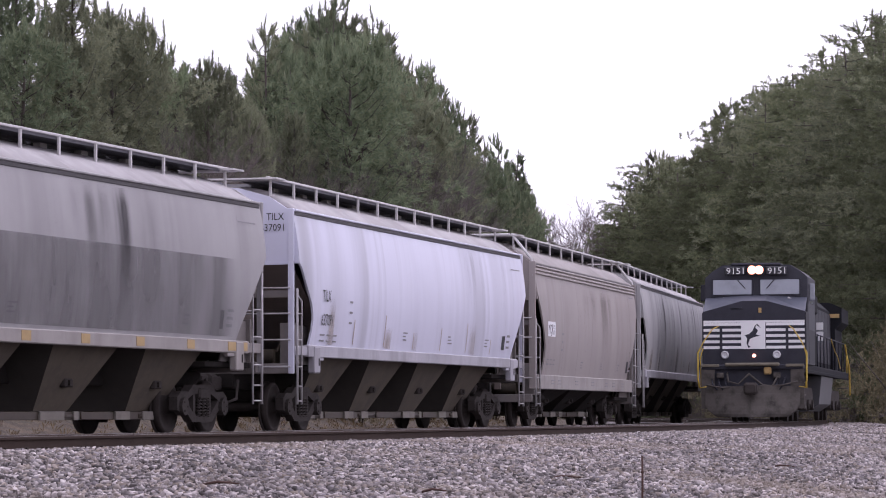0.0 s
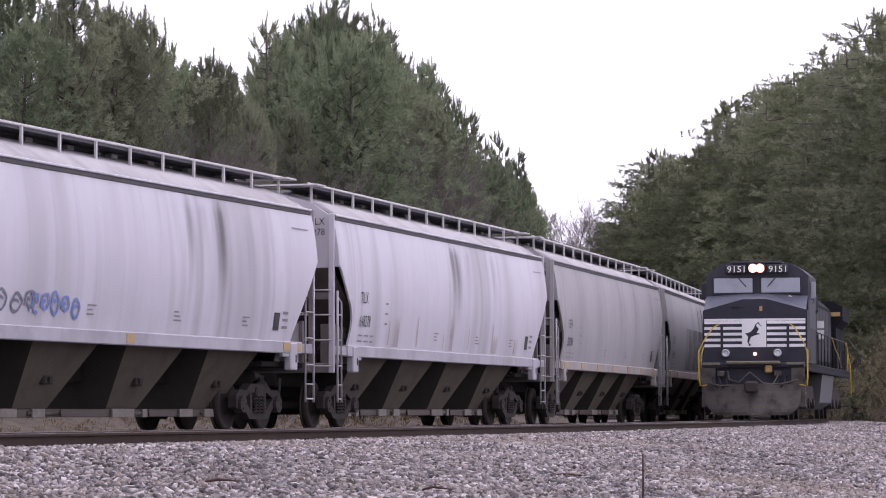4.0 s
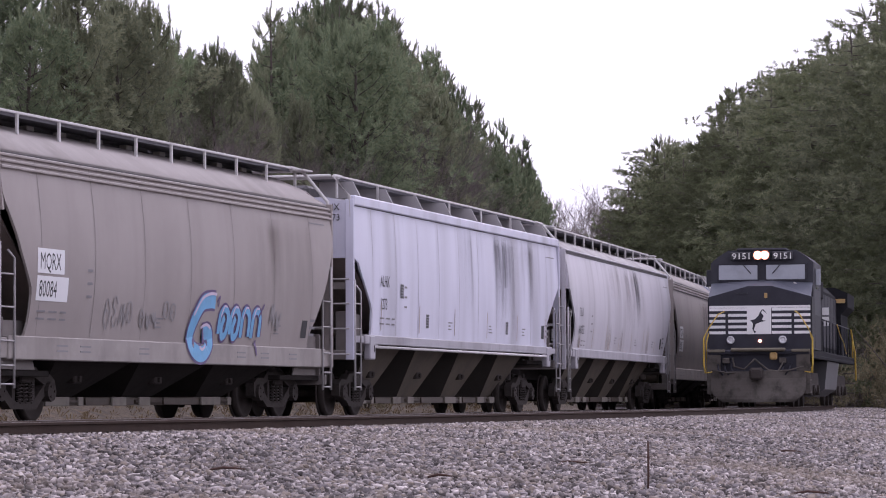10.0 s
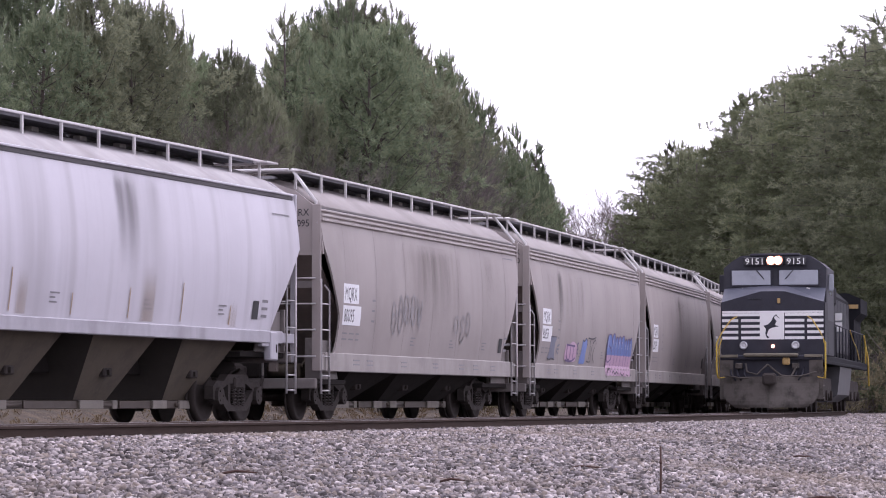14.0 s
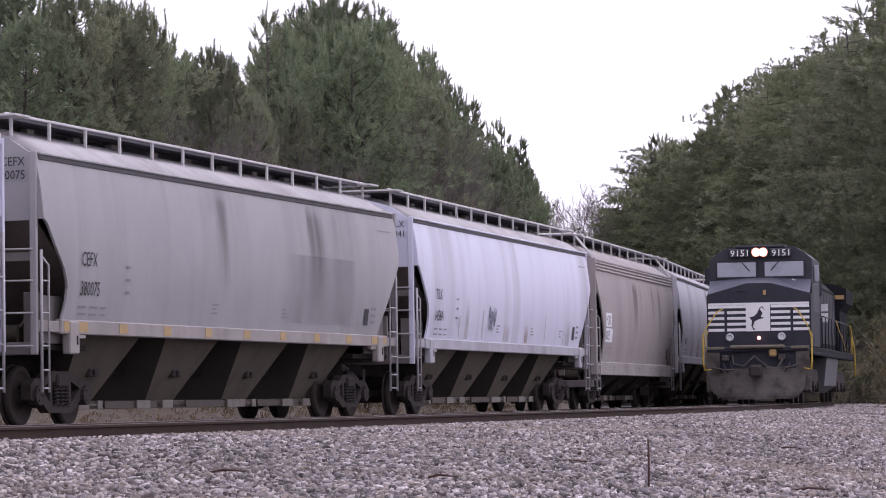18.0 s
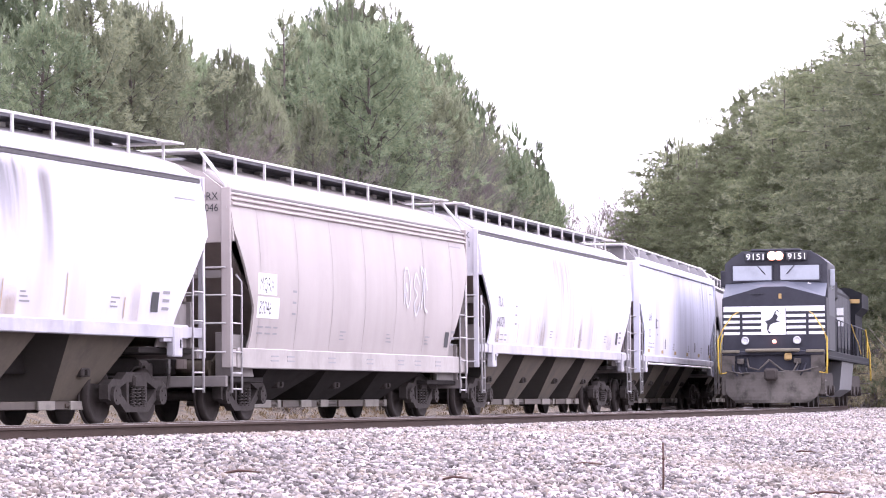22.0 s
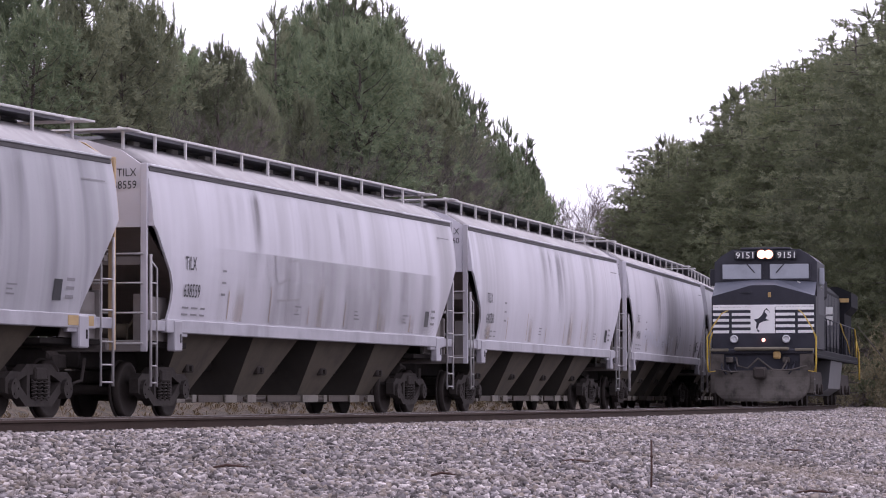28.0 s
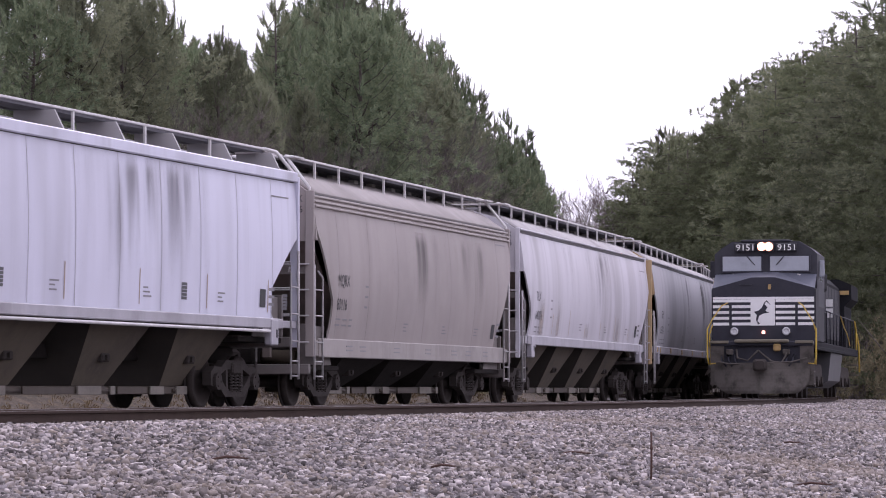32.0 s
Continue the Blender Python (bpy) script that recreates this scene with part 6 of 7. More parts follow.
ring = [(-1.54, 1.72), (1.54, 1.72), (1.56, 4.33), (1.34, 4.52), (1.02, 4.71), (-1.02, 4.71), (-1.34, 4.52), (-1.56, 4.33)]
cab.loft([[(1.30, y * 0.985, z if z > 3 else z) for y, z in ring], [(1.62, y, z) for y, z in ring], [(4.1, y, z) for y, z in ring]])
cab_ob = part("cab", cab, M_LOCOGREY, loco)
for sgn in (-1, 1):
    part("cab_side_sheet", Shape().box(1.66, 4.05, min(sgn * 1.541, sgn * 1.548), max(sgn * 1.541, sgn * 1.548), 1.75, 3.5), M_LOCOSIDE, cab_ob)
    part("nose_side_sheet", Shape().box(0.44, 1.62, min(sgn * 1.522, sgn * 1.545), max(sgn * 1.522, sgn * 1.545), 1.75, 3.26), M_LOCOSIDE, nose_ob)
fbox("cab_roof", 1.25, 4.2, -0.75, 0.75, 4.68, 4.77, M_LOCO, 0.03)
for sgn in (-1, 1):
    fr = Shape()
    y0, y1 = (0.08, 1.34) if sgn > 0 else (-1.34, -0.08)
    fr.loft([[(1.24, y0, 3.77), (1.24, y1, 3.77), (1.24, y1, 4.30), (1.24, y0, 4.30)], [(1.32, y0, 3.77), (1.32, y1, 3.77), (1.32, y1, 4.30), (1.32, y0, 4.30)]])
    wf = part("windshield_frame", fr, M_LOCO, cab_ob)
    part("windshield", Shape().box(1.215, 1.245, y0 + 0.05, y1 - 0.05, 3.82, 4.26, 0.01), M_GLASS, cab_ob, "windshield pane with the sky's pale reflection in its colour")
    part("wiper", Shape().tube([(1.19, sgn * 0.55, 4.26), (1.19, sgn * 0.32, 4.0)], 0.014, 4), M_LOCO, cab_ob)
    part("wiper", Shape().tube([(1.19, sgn * 0.95, 3.72), (1.17, sgn * 1.15, 3.62)], 0.03, 4), M_RAILING, cab_ob)
    nb = part("number_board", Shape().box(1.13, 1.26, sgn * 0.62 - 0.31, sgn * 0.62 + 0.31, 4.41, 4.655, 0.02), M_BOARD, cab_ob, "black number board with pale digits")
    vs, fs = letters("9151", 0.195)
    wide = max(v[0] for v in vs)
    tx = Shape()
    tx.add([(1.122, sgn * 0.62 + wide / 2 * 1.1 - a * 1.1, 4.435 + b) for a, b in vs], fs)
    part("number_board_marking", tx, M_BOARDTEXT, nb)
    part("side_window", Shape().box(2.0, 3.4, sgn * 1.535, sgn * 1.555, 3.55, 4.15, 0.006), M_GLASS, cab_ob)
    part("mirror", Shape().box(1.75, 1.82, min(sgn * 1.56, sgn * 1.72), max(sgn * 1.56, sgn * 1.72), 3.65, 4.15, 0.02), M_GLASS if sgn < 0 else M_LOCOGREY, cab_ob, "side mirror with the sky's pale reflection in its colour" if sgn < 0 else "")
hl = part("headlight_housing", Shape().box(1.10, 1.26, -0.25, 0.25, 4.40, 4.68, 0.03), M_BOARD, cab_ob)
for y in (-0.105, 0.105):
    disc = Shape()
    disc.loft([[(xx, y + r * math.cos(2 * math.pi * k / 16), 4.55 + r * math.sin(2 * math.pi * k / 16)) for k in range(16)] for xx, r in ((1.09, 0.10), (1.07, 0.085), (1.065, 0.04))])
    part("headlight", disc, M_LAMP, hl, "lit sealed-beam headlight")
    # added glowing ring for the halo; the lamp itself has no such part
    rim = Shape().loft([[(1.095, y + r * math.cos(2 * math.pi * k / 20), 4.55 + r * math.sin(2 * math.pi * k / 20)) for k in range(20)] for r in (0.135, 0.10)], caps=False)
    part("headlight_reflector", rim, M_LAMPHALO, hl, "reddish lens halo round the headlight, drawn as a glowing ring")
# white stripes, as raised bands of paint on the nose
XF = 0.392
for k in range(5):
    z = 2.95 - 0.172 * k
    for sgn in (-1, 1):
        a, b = 0.36, 1.5
        fbox("nose_stripe", XF - 0.008, XF, min(sgn * a, sgn * b), max(sgn * a, sgn * b), z - 0.085, z, M_LOCOWHITE, 0.0, nose_ob)
fbox("nose_stripe", XF - 0.008, XF, -1.5, 1.5, 2.955, 3.02, M_LOCOWHITE, 0.0, nose_ob)
fbox("nose_panel", XF - 0.02, XF - 0.009, -0.34, 0.38, 2.17, 2.955, M_LOCOWHITE, 0.0, nose_ob, "white panel with a dark rearing shape")
emblem = [(-0.24, 0.62), (-0.10, 0.74), (-0.06, 0.66), (-0.14, 0.56), (-0.08, 0.44), (-0.20, 0.40), (-0.02, 0.36), (0.10, 0.30), (0.16, 0.12), (0.08, 0.06), (0.14, 0.02), (0.20, 0.16), (0.18, 0.32),
          (0.26, 0.42), (0.12, 0.46), (0.02, 0.56), (-0.04, 0.70), (-0.12, 0.78)]
em = Shape()
em.loft([[(XF - 0.024, a + 0.02, 2.18 + b * 0.95) for a, b in emblem], [(XF - 0.019, a + 0.02, 2.18 + b * 0.95) for a, b in emblem]])
part("nose_emblem", em, M_LOCO, nose_ob, "dark rearing emblem shape")
for sgn in (-1, 1):
    fbox("nose_door_post", XF - 0.022, XF - 0.008, sgn * 0.98 - 0.04, sgn * 0.98 + 0.04, 2.12, 2.86, M_LOCO, 0.0, nose_ob)
fbox("nose_crest_light", XF - 0.05, XF, -0.23, -0.14, 3.24, 3.39, M_YELLOW, 0.01, nose_ob)
fbox("grab_iron", XF - 0.04, XF, 0.35, 0.72, 3.38, 3.41, M_LOCOGREY, 0.0, nose_ob)
# front platform, lights, steps, plow and hoses
fbox("front_platform", -0.25, 0.45, -1.5, 1.5, 1.55, 1.70, M_LOCO, 0.03)
fbox("anticlimber", -0.42, -0.1, -0.80, 0.80, 1.65, 1.75, M_STEP, 0.03)
for sgn in (-1, 1):
    fbox("step_band", -0.32, -0.2, min(sgn * 0.98, sgn * 1.52), max(sgn * 0.98, sgn * 1.52), 1.63, 1.71, M_STEP, 0.01)
    d_ = Shape()
    d_.loft([[(xx, sgn * 0.77 + 0.09 + r * math.cos(2 * math.pi * k / 14), 2.0 + r * math.sin(2 * math.pi * k / 14)) for k in range(14)] for xx, r in ((0.40, 0.12), (0.26, 0.12), (0.25, 0.09), (0.27, 0.05))])
    part("ditch_light", d_, M_LAMPSOFT, loco, "chrome-rimmed unlit ditch light")
    hr = Shape()
    hr.tube([(-0.28, sgn * 1.56, 1.02), (-0.30, sgn * 1.60, 1.25), (-0.28, sgn * 1.60, 2.05), (-0.20, sgn * 1.46, 2.35), (-0.05, sgn * 1.20, 2.75), (0.30, sgn * 1.05, 2.85)], [0.026, 0.026, 0.026, 0.018, 0.017, 0.017], 6)
    hr.tube([(0.20, sgn * 1.56, 1.00), (0.16, sgn * 1.58, 1.9), (0.2, sgn * 1.50, 2.2)], 0.017, 6)
    hr.tube([(-0.28, sgn * 1.56, 1.02), (-0.28, sgn * 1.36, 1.05)], 0.016, 6)
    part("front_handrail", hr, M_RAILYELLOW, loco, "yellow front handrail")
    st = Shape()
    for k in range(3):
        st.box(-0.2, 0.5, min(sgn * 1.15, sgn * 1.52), max(sgn * 1.15, sgn * 1.52), 0.42 + 0.36 * k, 0.46 + 0.36 * k)
    st.box(-0.22, -0.18, min(sgn * 1.12, sgn * 1.52), max(sgn * 1.12, sgn * 1.52), 0.4, 1.6)
    part("front_steps", st, M_PLOW, loco)
rm = Shape()
rm.loft([[(xx, r * math.cos(2 * math.pi * k / 12), 1.97 + r * math.sin(2 * math.pi * k / 12)) for k in range(12)] for xx, r in ((0.40, 0.05), (0.33, 0.05), (0.32, 0.025))])
part("marker_light", rm, M_REDLAMP, loco, "small lit amber-red marker light")
fbox("pilot_sheet", -0.12, 0.1, -1.5, 1.5, 0.95, 1.58, M_LOCO, 0.03)
plow = Shape()
n_ = 16
rings = []
for z, out_, half_ in ((1.06, 0.0, 1.40), (0.86, 0.03, 1.40), (0.66, 0.10, 1.40), (0.48, 0.18, 1.38), (0.34, 0.26, 1.28), (0.24, 0.31, 1.16), (0.15, 0.33, 1.02)):
    rings.append([(-0.22 - out_ - 0.45 * (1 - abs(2 * k / n_ - 1) ** 1.3), half_ * (2 * k / n_ - 1), z) for k in range(n_ + 1)] + [(0.05, half_ * (1 - 2 * k / n_), z) for k in range(n_ + 1)])
plow.loft(rings)
part("plow", plow, M_PLOW, loco, "dusty grey snow plow")
cp = Shape()
cp.box(-0.95, 0.0, -0.13, 0.13, 0.86, 1.10, 0.04)
cp.box(-1.05, -0.75, -0.20, 0.20, 0.80, 1.16, 0.06)
part("coupler", cp, M_TRUCK, loco)
ho = Shape()
ho.tube([(-0.2, 0.75, 1.45), (-0.4, 0.70, 1.2), (-0.45, 0.4, 1.12), (-0.35, 0.1, 1.42)], 0.03, 6)
ho.tube([(-0.35, 0.1, 1.42), (-0.45, -0.3, 1.1), (-0.45, -0.6, 1.06), (-0.3, -0.78, 1.40)], 0.03, 6)
part("cable", ho, M_PLOW, loco, "slack jumper cable")
for y in (-0.95, -0.75, 0.8, 1.0, 1.2):
    part("air_hose", Shape().tube([(-0.15, y, 1.3), (-0.4, y * 0.97, 1.12), (-0.45, y * 0.85, 0.95)], 0.028, 6), M_LOCO, loco)

for y in (-0.72, 0.95):
    fbox("uncoupling_bracket", -0.35, -0.1, y - 0.1, y + 0.1, 1.30, 1.46, M_PLOW, 0.02)
fbox("gong_bracket", -0.36, -0.2, -0.56, -0.34, 1.40, 1.62, M_YELLOW, 0.04)
part("uncoupling_lever", Shape().tube([(-0.45, 1.35, 1.1), (-0.5, 0.9, 1.02), (-0.5, -0.9, 1.08), (-0.45, -1.35, 1.2)], 0.022, 5), M_PLOW, loco)
# long hood, radiator, blower bulges, tank and trucks
hood = Shape()
hring = [(-1.12, 1.72), (1.12, 1.72), (1.12, 3.80), (0.80, 4.10), (-0.80, 4.10), (-1.12, 3.80)]
hood.loft([[(4.1, y, z) for y, z in hring], [(LOCO_LEN - 4.4, y, z) for y, z in hring]])
hood_ob = part("long_hood", hood, M_LOCOHOOD, loco)
rad = Shape()
rring = [(-1.30, 1.72), (1.30, 1.72), (1.30, 3.20), (1.54, 3.45), (1.54, 3.95), (1.1, 4.14), (-1.1, 4.14), (-1.54, 3.95), (-1.54, 3.45), (-1.30, 3.20)]
rad.loft([[(LOCO_LEN - 4.4, y, z) for y, z in rring], [(LOCO_LEN - 0.5, y, z) for y, z in rring]])
part("radiator_housing", rad, M_LOCOHOOD, loco)
for k in range(9):
    fbox("hood_door", 4.5 + 1.5 * k, 5.9 + 1.5 * k, -1.145, -1.12, 1.95, 3.7, M_LOCOSIDE, 0.008, hood_ob)
fbox("exhaust_stack", 10.0, 11.2, -0.3, 0.3, 4.10, 4.30, M_LOCOHOOD, 0.05)
fbox("air_intake_box", 5.0, 8.2, -1.36, -1.12, 3.4, 4.0, M_LOCOHOOD, 0.06)
fbox("walkway_cabinet", 4.2, 6.4, -1.45, -1.12, 1.75, 2.7, M_LOCOHOOD, 0.03)
fbox("white_marker_plate", 10.15, 10.19, -1.40, -1.18, 2.62, 2.92, M_LOCOWHITE, 0.0)
fbox("white_marker_plate", 10.15, 10.19, -1.40, -1.18, 2.98, 3.22, M_LOCOWHITE, 0.0)
fbox("rear_warning_plate", LOCO_LEN - 4.46, LOCO_LEN - 4.41, -1.46, -1.12, 3.60, 3.74, M_YELLOW, 0.0)
post_mesh = Shape().tube([(0, 0, 1.7), (0, 0, 2.72)], 0.02, 5).mesh("handrail_post")
for sgn in (-1, 1):
    hr_ob = part("walkway_handrail", Shape().tube([(4.6, sgn * 1.48, 2.72), (20.1, sgn * 1.48, 2.72)], 0.02, 5), M_LOCO, loco)
    for k in range(11):
        part("handrail_post", None, M_LOCO, hr_ob, mesh=panel_copy(post_mesh, M_LOCO), m=pose(4.6 + 1.55 * k, sgn * 1.48, 0))
for sgn in (-1, 1):
    hr = Shape()
    hr.tube([(LOCO_LEN - 1.9, sgn * 1.5, 2.7), (LOCO_LEN - 1.0, sgn * 1.5, 2.35), (LOCO_LEN - 0.55, sgn * 1.56, 1.9), (LOCO_LEN - 0.5, sgn * 1.58, 0.9)], 0.032, 6)
    hr.tube([(LOCO_LEN - 1.0, sgn * 1.5, 2.35), (LOCO_LEN - 1.0, sgn * 1.5, 1.7)], 0.025, 6)
    part("rear_handrail", hr, M_RAILYELLOW, loco, "yellow rear handrail")
wr = Shape().tube([(12.6, -1.50, 2.72), (14.2, -1.52, 2.35), (16.0, -1.50, 2.2), (17.2, -1.52, 1.8)], 0.018, 6)
part("walkway_grab_rail", wr, M_RAILYELLOW, loco, "yellow grab rail along the walkway")
tank = Shape()
tr = [(-1.35, 0.55), (-1.0, 0.32), (1.0, 0.32), (1.35, 0.55), (1.45, 1.45), (-1.45, 1.45)]
tank.loft([[(8.4, y, z) for y, z in tr], [(14.2, y, z) for y, z in tr]])
part("fuel_tank", tank, M_TANK, loco, "grey fuel tank")
for xc in (4.3, 18.0):
    tk = Shape()
    for sgn in (-1, 1):
        tk.prism([(xc - 2.5, 0.45), (xc - 2.5, 0.85), (xc - 2.1, 1.05), (xc + 2.1, 1.05), (xc + 2.5, 0.85), (xc + 2.5, 0.45), (xc + 2.2, 0.35), (xc + 1.2, 0.6), (xc + 0.6, 0.35), (xc - 0.6, 0.35), (xc - 1.2, 0.6), (xc - 2.2, 0.35)], sgn * 1.18 - 0.09, sgn * 1.18 + 0.09)
    tk.box(xc - 0.4, xc + 0.4, -1.1, 1.1, 0.9, 1.4, 0.05)
    tob = part("truck", tk, M_TRUCK, loco)
    for dx in (-2.0, 0.0, 2.0):
        w = Shape()
        for sgn in (-1, 1):
            w.disc((xc + dx, 0, 0.52), 0.52, sgn * 0.70, sgn * 0.83, 26)
            w.disc((xc + dx, 0, 0.52), 0.16, sgn * 1.05, sgn * 1.33, 12)
        w.disc((xc + dx, 0, 0.52), 0.1, -0.7, 0.7, 10)
        part("wheelset", w, M_WHEEL, tob)
fbox("side_sill", 0.6, LOCO_LEN - 0.4, -1.54, -1.44, 1.45, 1.56, M_LOCOHOOD, 0.02)
rs = Shape()
for k in range(3):
    rs.box(LOCO_LEN - 0.9, LOCO_LEN - 0.2, -1.52, -1.15, 0.42 + 0.36 * k, 0.46 + 0.36 * k)
part("rear_steps", rs, M_PLOW, loco)


# ---- woods ----
def fan(axis_pts, dirs, length, width, blades, rng):
    """Tufts of needles: for each base point, blades that share the base and lean round the given direction."""
    vs, fs = [], []
    for p, dr in zip(axis_pts, dirs):
        k = len(vs)
        p, dr = np.array(p), np.array(dr)
        vs.append(tuple(p))
        side = np.cross(dr, rng.normal(size=3))
        side /= np.linalg.norm(side) + 1e-9
        other = np.cross(dr, side)
        for b in range(blades):
            t = 6.283 * b / blades + rng.uniform(-0.4, 0.4)
            lean = rng.uniform(0.25, 1.0)
            o = side * math.cos(t) + other * math.sin(t)
            tip = p + (dr + o * lean) * length * rng.uniform(0.7, 1.2)
            w = np.cross(tip - p, dr + rng.normal(size=3) * 0.5)
            w /= np.linalg.norm(w) + 1e-9
            vs += [tuple(tip + w * width), tuple(tip - w * width)]
            m = k + 1 + 2 * b
            fs.append((k, m, m + 1))
    return vs, fs


def brush(axis_pts, dirs, length, reach, blades, rng, flat=0.15):
    """Bottle-brush shoots: needles stand out round each shoot's axis and lean forwards."""
    vs, fs = [], []
    for p, dr in zip(axis_pts, dirs):
        p, dr = np.array(p), np.array(dr) / (np.linalg.norm(dr) + 1e-9)
        side = np.cross(dr, rng.normal(size=3))
        side /= np.linalg.norm(side) + 1e-9
        other = np.cross(dr, side)
        ln_ = length * rng.uniform(0.7, 1.3)
        for b in range(blades):
            u = b / (blades - 1)
            t = 2.4 * b + rng.uniform(-0.5, 0.5)
            o = side * math.cos(t) + other * math.sin(t)
            q = p + dr * ln_ * u
            half = dr * ln_ * flat + side * 0.008
            tip = q + dr * ln_ * 0.36 + o * reach * (1.0 - 0.55 * u) * rng.uniform(0.75, 1.25)
            k = len(vs)
            vs += [tuple(q - half), tuple(q + half), tuple(tip)]
            fs.append((k, k + 1, k + 2))
    return vs, fs


def trunk_shape(h, r, rng, lean=0.25):
    pts, rs = [], []
    off = rng.normal(size=2) * lean
    for k in range(7):
        u = k / 6
        pts.append((off[0] * u * u + 0.08 * math.sin(5 * u + off[1]), off[1] * u * u, h * u - 0.4 * (k == 0)))
        rs.append(max(0.02, r * (1 - u) ** 0.8 + 0.015))
    return Shape().tube(pts, rs, 7), pts


def make_pine(seed, leaf, low=0.08, spread=2.7, tufts=1750, name="pine_tree", label="green loblolly pine with upright needle shoots", drooping=False):
    """A 15 m tree: trunk and limbs in one mesh, the needle crown in another."""
    rng = np.random.default_rng(seed)
    h = 15.0
    wood, axis = trunk_shape(h, 0.17, rng)
    limbs = []
    n_limb = 74
    lobes = rng.uniform(0.72, 1.22, 9)
    for k in range(n_limb):
        u = low + (0.975 - low) * (k / n_limb) ** 0.92
        ang = 2.4 * k + rng.uniform(-0.6, 0.6)
        v = max(0.0, (u - 0.38) / 0.62)
        prof = (1 - v ** (1.5 if not drooping else 2.0)) ** (0.9 if not drooping else 0.7) * min(1.0, 0.62 + u) * lobes[int(u * 8.99)]
        ln_ = spread * prof * rng.uniform(0.6, 1.2) + 0.3
        rise = (0.25 + 0.75 * u) if not drooping else rng.uniform(-0.05, 0.25)
        i = min(5, int(u * 6))
        a, b = Vector(axis[i]), Vector(axis[i + 1])
        base = a.lerp(b, u * 6 - i)
        dr = Vector((math.cos(ang), math.sin(ang), rise)).normalized()
        mid = base + dr * ln_ * 0.5 + Vector((0, 0, -0.06 * ln_))
        end = base + dr * ln_ + Vector((0, 0, (0.12 if not drooping else -0.06) * ln_))
        wood.tube([base, mid, end], [0.026 + 0.012 * (1 - u), 0.018, 0.006], 4)
        limbs.append((base, mid, end, ln_))
    total = sum(l[3] for l in limbs)
    pts, dirs = [], []
    up = 0.30 if drooping else 1.0
    for base, mid, end, ln_ in limbs:
        n_ = max(6, int(tufts * ln_ / total))
        # shoots gather in clumps along the limb, thickest towards its end
        hubs = [rng.uniform(0.15, 1.0) ** 0.7 for _ in range(max(3, n_ // 5))]
        for j in range(n_):
            t = min(1.06, hubs[j % len(hubs)] + rng.normal() * 0.05)
            q = base.lerp(mid, t * 2) if t < 0.5 else mid.lerp(end, t * 2 - 1)
            q = np.array(q) + rng.normal(size=3) * np.array((0.30, 0.30, 0.13 if drooping else 0.24)) * (0.45 + 0.55 * min(1, ln_ / spread))
            d_ = np.array((end - base).normalized()) * 0.75 + np.array((0, 0, up * 0.6)) + rng.normal(size=3) * 0.65
            pts.append(q)
            dirs.append(d_ / np.linalg.norm(d_))
    # the leader and the candles round it
    top = np.array(axis[6])
    candles, rises = [], []
    for k in range(30):
        u = rng.uniform(0, 1)
        ang = rng.uniform(0, 6.28)
        candles.append(top + np.array((math.cos(ang) * 0.9 * u, math.sin(ang) * 0.9 * u, -1.6 * u ** 1.3 - 0.35)))
        rises.append(np.array((math.cos(ang) * 0.22 * u, math.sin(ang) * 0.22 * u, 1.0)))
    crown = Shape()
    if drooping:
        crown.add(*brush(pts, dirs, 0.23, 0.16, 13, rng, 0.12))
    else:
        for base, mid, end, ln_ in limbs[52:]:
            for k in range(3):
                candles.append(np.array(mid.lerp(end, rng.uniform(0.5, 1.1))) + rng.normal(size=3) * 0.16)
                rises.append(np.array((rng.normal() * 0.12, rng.normal() * 0.12, 1.0)))
        crown.add(*brush(pts, dirs, 0.27, 0.20, 13, rng, 0.125))
        crown.add(*brush(candles, rises, 0.58, 0.13, 22, rng, 0.10))
    tree = thing(name, label, "tree", "woods along the railway")
    part("trunk", wood, M_BARK, tree)
    part("crown", crown, leaf, tree)
    return tree


